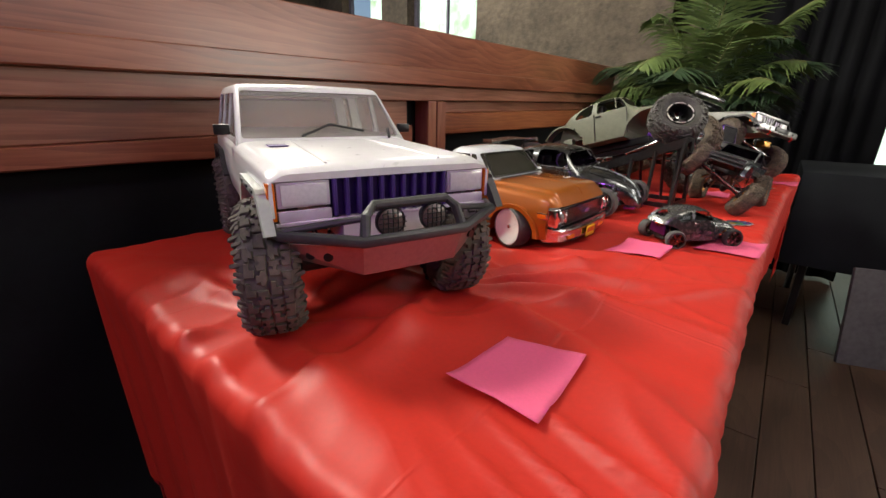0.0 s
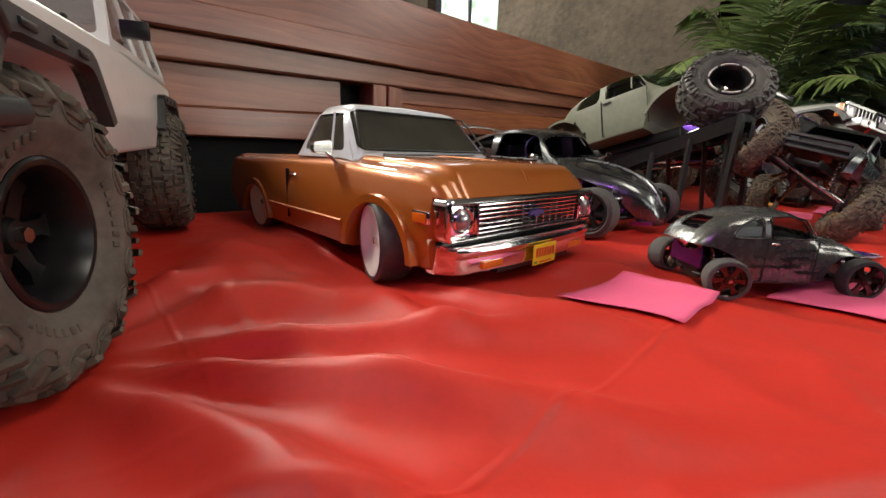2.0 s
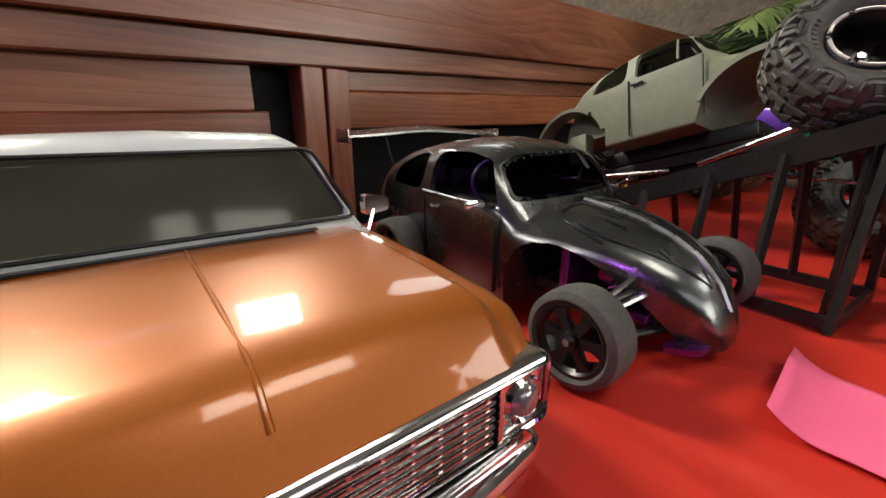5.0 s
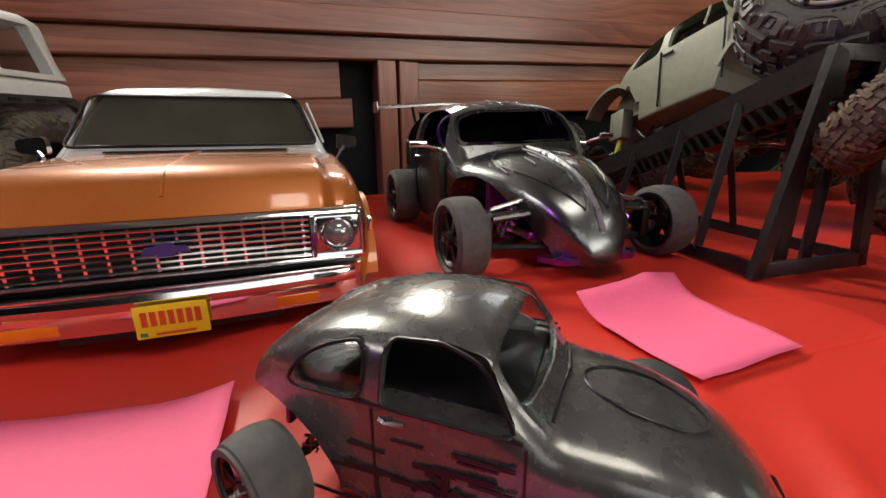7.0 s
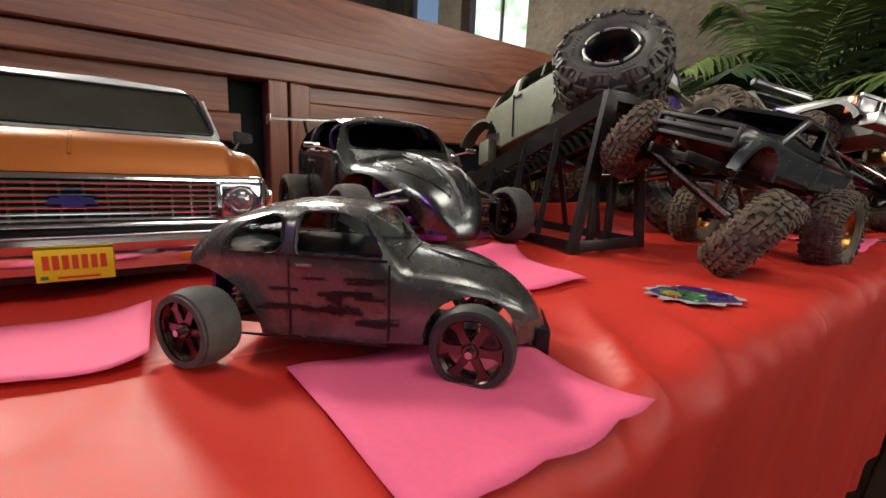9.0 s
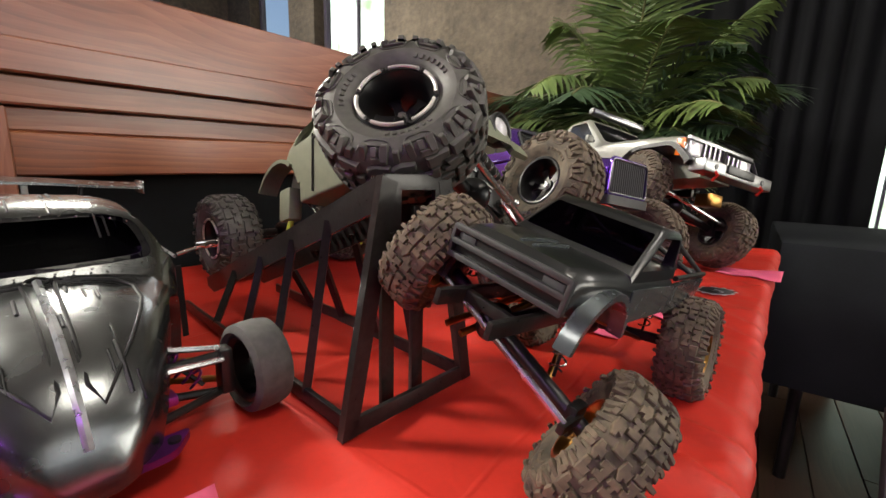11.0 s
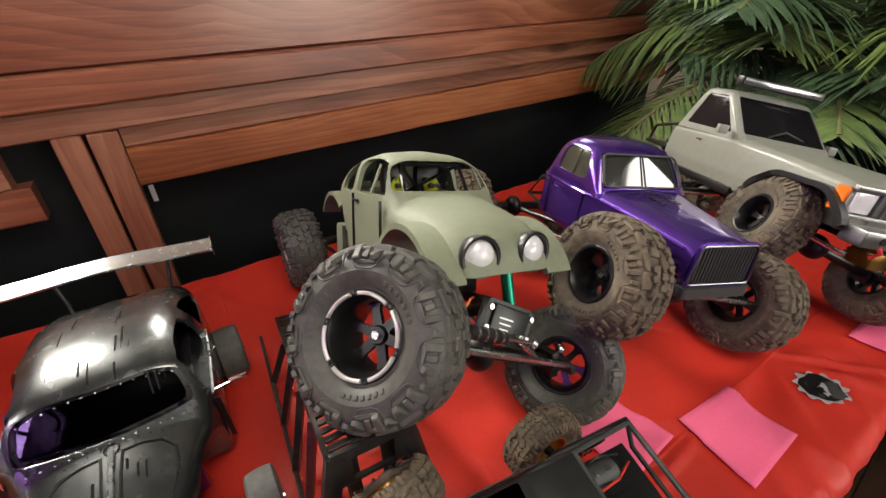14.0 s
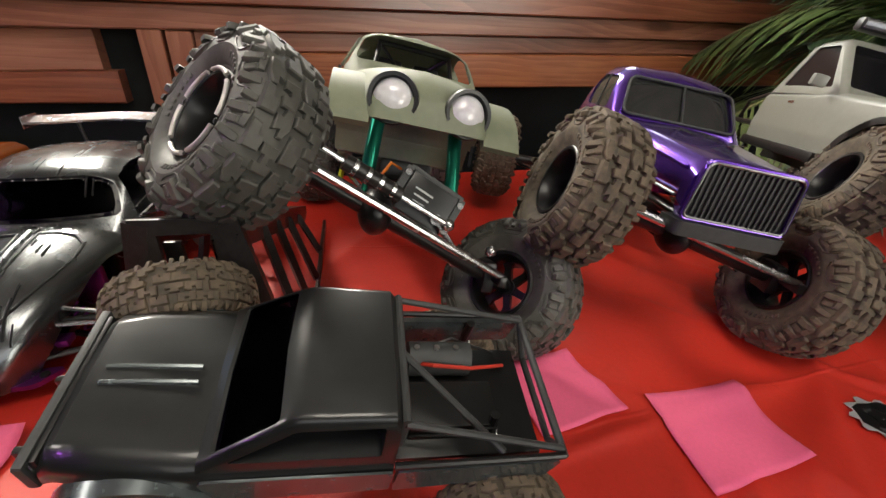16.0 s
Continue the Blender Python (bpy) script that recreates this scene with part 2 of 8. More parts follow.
M["rubber_dark"] = material("dark_rubber", (0.04, 0.039, 0.037), 0.6, vary=0.25, grain=160, bump=0.3, second=(0.022, 0.022, 0.021))
M["rubber_grey"] = material("worn_grey_rubber", (0.095, 0.092, 0.085), 0.75, vary=0.25, grain=160, bump=0.4, second=(0.045, 0.045, 0.042))
M["black"] = material("black_plastic", (0.009, 0.009, 0.0095), 0.34, vary=0.2, grain=120, bump=0.1)
M["black_steel"] = material("black_powder_coat", (0.028, 0.026, 0.025), 0.3, metal=0.3, vary=0.3, grain=250, bump=0.25)
M["grey_plastic"] = material("dark_grey_plastic", (0.05, 0.052, 0.052), 0.5, vary=0.2, grain=150, bump=0.2)
M["steel"] = material("bare_steel", (0.55, 0.55, 0.55), 0.26, metal=1.0, vary=0.06, grain=100, bump=0.01)
M["beadlock"] = material("worn_beadlock_ring", (0.62, 0.6, 0.57), 0.42, metal=0.5, vary=0.15, grain=120, bump=0.05)
M["chrome"] = material("chrome", (0.85, 0.85, 0.86), 0.11, metal=1.0, vary=0.03, bump=0.0)
M["brass"] = material("brass", (0.45, 0.24, 0.07), 0.3, metal=1.0, vary=0.2)
M["orange"] = material("orange_metallic_paint", (0.45, 0.125, 0.010), 0.38, metal=0.3, vary=0.06, grain=900, bump=0.02, coat=1.0)
M["white"] = material("white_lexan", (0.8, 0.81, 0.8), 0.3, vary=0.05, grain=90, bump=0.02, coat=0.5)
M["white_cold"] = material("white_gloss", (0.68, 0.73, 0.73), 0.25, vary=0.04, bump=0.0, coat=0.6)
M["flare"] = material("primer_fender_flare", (0.42, 0.46, 0.42), 0.55, vary=0.12, grain=120, bump=0.1)
M["lilac"] = material("lilac_lexan", (0.68, 0.6, 0.7), 0.2, vary=0.1, bump=0.0, coat=0.7)
M["purple_dark"] = material("purple_grille", (0.035, 0.012, 0.12), 0.35, vary=0.2, bump=0.0)
M["purple_bar"] = material("purple_grille_bar", (0.085, 0.045, 0.22), 0.3, vary=0.2, bump=0.0, coat=0.4)
M["purple"] = material("purple_metallic_paint", (0.13, 0.045, 0.40), 0.22, metal=0.8, vary=0.08, grain=700, bump=0.02, coat=1.0)
M["purple_alloy"] = material("purple_anodised", (0.28, 0.05, 0.34), 0.3, metal=0.9, vary=0.15)
M["silver"] = material("brushed_silver_paint", (0.5, 0.53, 0.54), 0.28, metal=0.75, vary=0.2, grain=120, patch=14, bump=0.03, coat=0.4, second=(0.26, 0.28, 0.29))
M["gunmetal"] = material("gunmetal_paint", (0.185, 0.197, 0.2), 0.26, metal=0.95, vary=0.1, grain=60, patch=12, bump=0.0, coat=0.5, second=(0.085, 0.09, 0.092))
M["sb_paint"] = material("faded_silver_lexan", (0.15, 0.152, 0.145), 0.27, metal=0.65, vary=0.15, grain=150, patch=25, bump=0.03, coat=0.5, second=(0.1, 0.101, 0.097))
M["green"] = material("matt_olive_paint", (0.205, 0.225, 0.15), 0.55, vary=0.1, grain=120, bump=0.06)
M["teal"] = material("green_anodised", (0.02, 0.27, 0.17), 0.3, metal=0.8, vary=0.1)
M["lime"] = material("lime_plastic", (0.5, 0.62, 0.03), 0.4, vary=0.1)
M["grey"] = material("warm_grey_paint", (0.23, 0.235, 0.2), 0.45, vary=0.07, grain=120, bump=0.03, coat=0.3)
M["sp_paint"] = material("black_lexan", (0.012, 0.0135, 0.0135), 0.36, metal=0.1, vary=0.25, grain=90, patch=12, bump=0.02, coat=0.45)
# the same black lexan where it mirrors a window, that sheen put into the colour
M["sp_sheen"] = material("silver_lexan", (0.14, 0.165, 0.17), 0.26, metal=0.6, vary=0.25, grain=120, patch=25, bump=0.04, coat=0.4)
M["lens"] = material("headlamp_lens", (0.75, 0.74, 0.76), 0.12, vary=0.08, grain=300, bump=0.3, coat=1.0)
M["spot_lens"] = material("dusty_spot_lens", (0.16, 0.12, 0.11), 0.25, vary=0.25, grain=300, bump=0.2, coat=0.5)
M["lamp_glass"] = material("clear_lamp_glass", (0.32, 0.32, 0.33), 0.12, metal=0.6, vary=0.2, grain=300, bump=0.2, coat=1.0)
M["amber"] = material("amber_lens", (0.72, 0.16, 0.01), 0.2, vary=0.1, coat=0.8)
M["red"] = material("red_lens", (0.6, 0.03, 0.02), 0.25, vary=0.1, coat=0.5)
M["yellow"] = material("yellow_plate", (0.82, 0.60, 0.02), 0.4, vary=0.05)
M["ink_red"] = material("red_ink", (0.62, 0.07, 0.02), 0.5)
M["ink_green"] = material("green_ink", (0.05, 0.2, 0.08), 0.5)
M["blue"] = material("blue_badge", (0.02, 0.035, 0.17), 0.3, coat=0.6)
M["white_rim"] = material("white_wheel", (0.74, 0.72, 0.66), 0.3, vary=0.05, coat=0.5)
M["bronze"] = material("bronze_wheel", (0.09, 0.045, 0.035), 0.25, metal=0.8, vary=0.15, coat=0.6)
M["ink_black"] = material("black_marker", (0.006, 0.006, 0.007), 0.4)
M["dark_glass"] = material("smoked_window", (0.055, 0.054, 0.04), 0.1, vary=0.15, patch=20, grain=30, bump=0.0, coat=0.0, spec=0.22)
M["purple_glass"] = material("glossy_smoked_window", (0.03, 0.031, 0.03), 0.05, vary=0.15, patch=20, grain=30, bump=0.0, coat=1.0, spec=0.6)
M["clear"] = glass_material("clear_lexan", (0.86, 0.88, 0.88), 0.04)
# the windscreen's bright reflection is mixed in here as a pale diffuse veil
M["clear_glare"] = glass_material("hazy_lexan", (0.9, 0.88, 0.84), 0.08, 0.13)
M["smoked_clear"] = glass_material("smoked_lexan", (0.7, 0.7, 0.7), 0.06)
M["chrome_dull"] = material("worn_chrome", (0.36, 0.36, 0.36), 0.3, metal=1.0, vary=0.15, grain=120, bump=0.03)
M["violet_glass"] = glass_material("violet_tinted_lexan", (0.17, 0.13, 0.23), 0.3, 0.0, 0.03)
M["black_glass"] = material("black_window", (0.008, 0.008, 0.009), 0.12, vary=0.1, bump=0.0, spec=0.3)
M["skid"] = material("brushed_aluminium_skid", (0.42, 0.36, 0.34), 0.42, metal=0.9, vary=0.1, grain=260, bump=0.1)
M["red_wire"] = material("red_wire", (0.6, 0.05, 0.03), 0.4)
M["orange_part"] = material("orange_plastic", (0.75, 0.2, 0.02), 0.4)
M["leaf"] = material("palm_leaf", (0.125, 0.168, 0.045), 0.5, vary=0.35, grain=40, patch=6, bump=0.1, second=(0.055, 0.105, 0.03))
M["leaf_dark"] = material("palm_leaf_dark", (0.05, 0.095, 0.042), 0.5, vary=0.35, grain=40, patch=6, bump=0.1)
M["stem"] = material("palm_stem", (0.16, 0.17, 0.06), 0.6, vary=0.3)
M["holo_g"] = material("holographic_green", (0.12, 0.42, 0.12), 0.2, metal=0.6, vary=0.5, patch=60, second=(0.04, 0.1, 0.12))
M["holo_b"] = material("holographic_blue", (0.06, 0.07, 0.3), 0.2, metal=0.6, vary=0.5, patch=60, second=(0.12, 0.08, 0.1))
M["holo_y"] = material("holographic_yellow", (0.5, 0.5, 0.06), 0.2, metal=0.5, vary=0.4, patch=60, second=(0.5, 0.2, 0.1))
M["sticker"] = material("silver_sticker", (0.6, 0.62, 0.62), 0.3, metal=0.4, vary=0.1)
M["grey_cloth"] = material("dark_grey_cloth", (0.015, 0.018, 0.021), 0.85, vary=0.2, grain=300, spec=0.2)
M["pale_panel"] = material("pale_grey_panel", (0.12, 0.115, 0.12), 0.7, vary=0.2)


# ---------------------------------------------------------------- building helpers


def thing(name, m, label, category, group=""):
    ob = new(name)
    ob.empty_display_size = 0.02
    ob.matrix_world = m
    return tagged(ob, label, category, group)


def mesh_of(bm, name, angle=35):
    bmesh.ops.recalc_face_normals(bm, faces=bm.faces)
    for f in bm.faces:
        f.smooth = True
    me = bpy.data.meshes.new(name)
    bm.to_mesh(me)
    bm.free()
    me.set_sharp_from_angle(angle=radians(angle))
    return me


def part(name, bm, mat, parent=None, label="", m=None, angle=35):
    """Links a bmesh, or a finished mesh, as one object under a thing or a part."""
    me = mesh_of(bm, name, angle) if isinstance(bm, bmesh.types.BMesh) else bm
    if mat is not None:
        me.materials.clear()
        me.materials.append(M[mat])
    ob = new(name, me)
    if parent is not None:
        ob.parent = parent
    if m is not None:
        ob.matrix_local = m
    return tagged(ob, label)


def solid(name, bm, mat, label, category, m=None, kind="", group="", angle=35):
    """A top-level thing or piece of the setting that is one mesh."""
    ob = part(name, bm, mat, None, label, None, angle)
    if m is not None:
        ob.matrix_world = m
    return tagged(ob, "", category, group, kind)


def again(ob, parent, m):
    """Another object on the same mesh."""
    o = new(ob.name.split(".")[0], ob.data)
    o.parent = parent
    o.matrix_local = m
    for key in ("label",):
        if key in ob:
            o[key] = ob[key]
    return o


def put(bm, verts, m):
    if m is not None:
        bmesh.ops.transform(bm, matrix=m, verts=verts)


def box(bm, c, s, bevel=0.0, m=None, seg=2):
    r = bmesh.ops.create_cube(bm, size=1)["verts"]
    for v in r:
        v.co = Vector((c[0] + v.co.x * s[0], c[1] + v.co.y * s[1], c[2] + v.co.z * s[2]))
    if bevel > 0:
        es = {e for v in r for e in v.link_edges}
        out = bmesh.ops.bevel(bm, geom=list(es), offset=bevel, segments=seg, profile=0.6, affect="EDGES")
        r = list({v for f in out["faces"] for v in f.verts} | {v for v in r if v.is_valid})
    put(bm, r, m)
    return bm


def rod(bm, a, b, r0, r1=None, seg=12, caps=True):
    a, b = Vector(a), Vector(b)
    d = b - a
    rot = d.to_track_quat("Z", "Y").to_matrix().to_4x4()
    bmesh.ops.create_cone(bm, cap_ends=caps, segments=seg, radius1=r0, radius2=r0 if r1 is None else r1, depth=d.length,
                          matrix=Matrix.Translation((a + b) / 2) @ rot)
    return bm


def tube(bm, pts, r, seg=8, closed=False):
    """A round bar along a polyline."""
    pts = [Vector(p) for p in pts]
    n, rings = len(pts), []
    ref = Vector((0.13, 0.31, 0.94))
    for i, p in enumerate(pts):
        a = pts[i - 1] if i or closed else p
        b = pts[(i + 1) % n] if i < n - 1 or closed else p
        d = (b - a).normalized()
        u = d.cross(ref).normalized()
        w = d.cross(u)
        rings.append([bm.verts.new(p + r * (math.cos(2 * math.pi * k / seg) * u + math.sin(2 * math.pi * k / seg) * w)) for k in range(seg)])
    for i in range(n if closed else n - 1):
        for k in range(seg):
            bm.faces.new((rings[i][k], rings[i][(k + 1) % seg], rings[(i + 1) % n][(k + 1) % seg], rings[(i + 1) % n][k]))
    if not closed:
        bm.faces.new(rings[0][::-1])
        bm.faces.new(rings[-1])
    return bm


def lathe(bm, prof, seg=40, m=None, closed=False):
    """Turns a profile of (radius, y) about the y axis."""
    rings = []
    for r, y in prof:
        rings.append([bm.verts.new((r * math.cos(2 * math.pi * k / seg), y, r * math.sin(2 * math.pi * k / seg))) for k in range(seg)])
    n = len(prof)
    for i in range(n if closed else n - 1):
        for k in range(seg):
            bm.faces.new((rings[i][k], rings[i][(k + 1) % seg], rings[(i + 1) % n][(k + 1) % seg], rings[(i + 1) % n][k]))
    if not closed:
        for i in (0, n - 1):
            if prof[i][0] > 1e-5:
                bm.faces.new(rings[i])
    verts = [v for ring in rings for v in ring]
    put(bm, verts, m)
    bmesh.ops.remove_doubles(bm, verts=verts, dist=1e-6)
    return bm


def rounded(pts, seg=4, closed=True):
    """Points of (u, v, radius) with their corners rounded, the same number for every corner."""
    out, n = [], len(pts)
    for i, (u, v, r) in enumerate(pts):
        p = Vector((u, v))
        if not closed and i in (0, n - 1):
            out.append((u, v))
            continue
        a, b = Vector(pts[i - 1][:2]), Vector(pts[(i + 1) % n][:2])
        da, db = a - p, b - p
        r = max(min(r, 0.48 * da.length, 0.48 * db.length), 2e-5)
        pa, pb = p + da.normalized() * r, p + db.normalized() * r
        for k in range(seg + 1):
            t = k / seg
            q = pa * (1 - t) ** 2 + p * 2 * t * (1 - t) + pb * t * t
            out.append((q.x, q.y))
    return out


def prism(bm, poly, axis, a, b, m=None):
    """A polygon pushed from a to b along an axis: 'y' takes (x, z), 'x' takes (y, z), 'z' takes (x, y)."""
    def at(u, v, w):
        return {"y": (u, w, v), "x": (w, u, v), "z": (u, v, w)}[axis]
    lo, hi = [bm.verts.new(at(*p, a)) for p in poly], [bm.verts.new(at(*p, b)) for p in poly]
    bm.faces.new(lo)
    bm.faces.new(hi[::-1])
    for i in range(len(poly)):
        j = (i + 1) % len(poly)
        bm.faces.new((lo[i], hi[i], hi[j], lo[j]))
    put(bm, lo + hi, m)
    return bm


def loft(stations, seg=3, inset=0.0, drop=0.0):
    """A closed hull, mirrored in y, through sections given as (x, [(y, z, radius), ...]) from the top's middle to the bottom's middle.
    inset: shrinks it by that much all round; drop: carries its bottom down by that much."""
    bm = bmesh.new()
    rings = []
    x0, x1 = stations[0][0], stations[-1][0]
    for x, pts in stations:
        zs = [p[1] for p in pts]
        top, low = max(zs), min(zs)
        half = rounded(pts, seg, closed=False)
        if inset:
            x = min(max(x, x0 + inset), x1 - inset)
            span = max(top - low, 1e-4)
            new_half = []
            for y, z in half:
                wy = max(y - inset, y * 0.2) if y > 1e-6 else 0.0
                f = (z - low) / span
                new_half.append((wy, z - inset * f - drop * (1 - f)))
            half = new_half
        loop = [(-y, z) for y, z in half[1:-1]][::-1]
        full = [half[0]] + half[1:-1] + [half[-1]] + loop
        rings.append([bm.verts.new((x, y, z)) for y, z in full])
    n = len(rings[0])
    for a, b in zip(rings, rings[1:]):
        for k in range(n):
            bm.faces.new((a[k], a[(k + 1) % n], b[(k + 1) % n], b[k]))
    bm.faces.new(rings[0])
    bm.faces.new(rings[-1][::-1])
    bmesh.ops.remove_doubles(bm, verts=bm.verts, dist=2e-6)
    bmesh.ops.recalc_face_normals(bm, faces=bm.faces)
    return bm


def carve(bm, *steps, angle=35):
    """bm with other hulls cut from it (or, marked '*', kept in common); returns a mesh."""
    def temp(b):
        if isinstance(b, bmesh.types.BMesh):
            bmesh.ops.recalc_face_normals(b, faces=b.faces)
            me = bpy.data.meshes.new("work")
            b.to_mesh(me)
        else:
            me = b
        return new("work", me)
    ob = temp(bm)
    tools = []
    for s in steps:
        mode = "DIFFERENCE"
        if isinstance(s, tuple):
            mode, s = "INTERSECT", s[1]
        t = temp(s)
        md = ob.modifiers.new("cut", "BOOLEAN")
        md.operation, md.solver, md.object = mode, "EXACT", t
        tools.append(t)
    dg = bpy.context.evaluated_depsgraph_get()
    me = bpy.data.meshes.new_from_object(ob.evaluated_get(dg))
    for t in (ob, *tools):
        old = t.data
        bpy.data.objects.remove(t)
        if old.users == 0:
            bpy.data.meshes.remove(old)
    b2 = bmesh.new()
    b2.from_mesh(me)
    bmesh.ops.dissolve_degenerate(b2, dist=1e-6, edges=b2.edges)
    for f in b2.faces:
        f.smooth = True
    b2.to_mesh(me)
    b2.free()
    me.set_sharp_from_angle(angle=radians(angle))
    return me


def lug_tyre(R, W, bead, n=22, lug=0.004, seg=48):
    """A knobby crawler tyre on the y axis: its carcass, and its tread (staggered blocks, clustered shoulder lugs, a stepped ridge and raised sidewall bars)."""
    bm, body = bmesh.new(), bmesh.new()
    h = W / 2
    Rc = R - lug
    g = Rc - bead
    half = [(bead, h * 0.62), (bead + g * 0.05, h * 0.76), (bead + g * 0.1, h * 0.78), (bead + g * 0.16, h * 0.86), (bead + g * 0.42, h * 0.97), (bead + g * 0.46, h * 0.985), (bead + g * 0.5, h * 0.975), (bead + g * 0.72, h * 0.95),
            (bead + g * 0.86, h * 0.88), (Rc - 0.02 * R, h * 0.76), (Rc, h * 0.6), (Rc + 0.01 * R, 0)]
    lathe(body, [(r, -y) for r, y in half] + half[-2::-1], seg, closed=True)
    step = 2 * math.pi / n
    blk = Rc * step

    def wall_at(r):
        for (a, p), (b, q) in zip(half, half[1:]):
            if a <= r <= b:
                return p + (q - p) * (r - a) / (b - a)
        return half[-2][1]

    def crown(y):
        """Radius of the carcass at a place across it."""
        y = abs(y)
        for (b, q), (a, p) in zip(half[::-1], half[-2::-1]):
            if q <= y <= p:
                return b + (a - b) * (y - q) / max(p - q, 1e-9)
        return half[0][0]

    def block_at(ang, y0, shape, long, wide, flip):
        """A tread block: an outline (along, across) wrapped round the carcass, its top a little smaller."""
        rings = []
        for k, up in ((1.0, -0.3), (0.96, 0.8), (0.84, 1.0)):
            ring = []
            for c, q in shape:
                y = y0 + flip * wide * q * k
                r = crown(y) + lug * up
                aa = ang + long * c * k / Rc
                ring.append(bm.verts.new((r * math.cos(aa), y, r * math.sin(aa))))
            rings.append(ring)
        for p, q in zip(rings, rings[1:]):
            for k in range(len(shape)):
                bm.faces.new((p[k], p[(k + 1) % len(shape)], q[(k + 1) % len(shape)], q[k]))
        bm.faces.new(rings[-1])

    outlines = ([(-0.5, -0.5), (-0.12, -0.5), (-0.12, -0.12), (0.16, -0.12), (0.16, -0.5), (0.5, -0.44), (0.5, 0.5), (0.2, 0.5), (0.2, 0.22), (-0.16, 0.22), (-0.16, 0.5), (-0.5, 0.46)],
                [(-0.5, -0.5), (0.5, -0.42), (0.46, 0.02), (0.04, 0.05), (0.02, 0.5), (-0.46, 0.46)],
                [(-0.5, -0.42), (0.5, -0.5), (0.46, 0.5), (0.12, 0.46), (0.1, 0.1), (-0.12, 0.1), (-0.14, 0.5), (-0.5, 0.38)],
                [(-0.5, -0.2), (-0.1, -0.5), (0.5, -0.4), (0.5, 0.05), (0.2, 0.2), (0.24, 0.5), (-0.3, 0.5), (-0.2, 0.1), (-0.5, 0.1)])

    def pad(ang, s, r0, r1, w, proud, twist=0.0):
        """A raised block on the sidewall, from radius r0 to r1."""
        rm = (r0 + r1) / 2
        slope = math.atan2(wall_at(r1) - wall_at(r0), r1 - r0)
        m = Matrix.Rotation(-ang, 4, "Y") @ Matrix.Translation((rm, s * wall_at(rm), 0)) @ Matrix.Rotation(s * slope, 4, "Z") @ Matrix.Rotation(twist, 4, "Y")
        rings = []
        for k, up in ((1.0, -0.5), (0.94, 0.7), (0.76, 1.0)):
            rings.append([bm.verts.new(m @ Vector(((r1 - r0) * cx * k, s * proud * up, w * cz * k))) for cx, cz in ((-0.5, -0.38), (-0.4, -0.5), (0.4, -0.5), (0.5, -0.38), (0.5, 0.38), (0.4, 0.5), (-0.4, 0.5), (-0.5, 0.38))])
        for a, b in zip(rings, rings[1:]):
            for k in range(8):
                bm.faces.new((a[k], a[(k + 1) % 8], b[(k + 1) % 8], b[k]))
        bm.faces.new(rings[-1])
    for i in range(n):
        a = i * step
        j = 0.1 * math.sin(i * 2.4)
        for s in (-1, 1):
            o = (0.25 * s + j) * step
            pick = (i * 3 + (s > 0)) % 4
            block_at(a + o, s * h * 0.20, outlines[pick], blk * 0.86, h * 0.36, s)
            block_at(a + o + step * 0.46, s * h * 0.57, outlines[(pick + 1 + i % 2) % 4], blk * 0.84, h * 0.34, -s)
    # shoulder lugs in clusters, each framed by a ridge on the sidewall
    nc = max(8, round(n * 0.58))
    turn = 2 * math.pi / nc
    arc = Rc * turn
    for s in (-1, 1):
        pts = []
        for k in range(nc):
            a = (k + 0.25 * s) * turn
            for f, c0, c1, w, up in ((0.2, 0.62, 1.02, 0.15, 0.75), (0.44, 0.68, 0.92, 0.13, 0.6), (0.66, 0.62, 1.04, 0.16, 0.8), (0.9, 0.74, 1.02, 0.13, 0.7)):
                pad(a + f * turn, s, bead + g * c0, bead + g * c1, arc * w, lug * up, 0.12 * math.sin(k * 1.7 + f * 9))
            pad(a + 0.43 * turn, s, bead + g * 0.60, bead + g * 0.69, arc * 0.5, lug * 0.45)
            pad(a + 0.55 * turn, s, bead + g * 0.86, bead + g * 1.0, arc * 0.34, lug * 0.6, 0.1)
            for f, r in ((0.02, 0.86), (0.06, 0.72), (0.14, 0.57), (0.26, 0.51), (0.6, 0.51), (0.74, 0.57), (0.82, 0.72), (0.86, 0.86), (0.94, 0.9)):
                rr, aa = bead + g * r, a + f * turn
                pts.append((rr * math.cos(aa), s * (wall_at(rr) + 0.0002), rr * math.sin(aa)))
        tube(bm, pts, g * 0.02, 5, True)
    # raised bars where the maker's letters stand
    for c in (0.6, 2.7, 4.8):
        for k in range(7):
            for s in (-1, 1):
                pad(c + k * 0.13, s, bead + g * 0.24, bead + g * 0.36, R * 0.045, g * 0.03)
    return body, bm


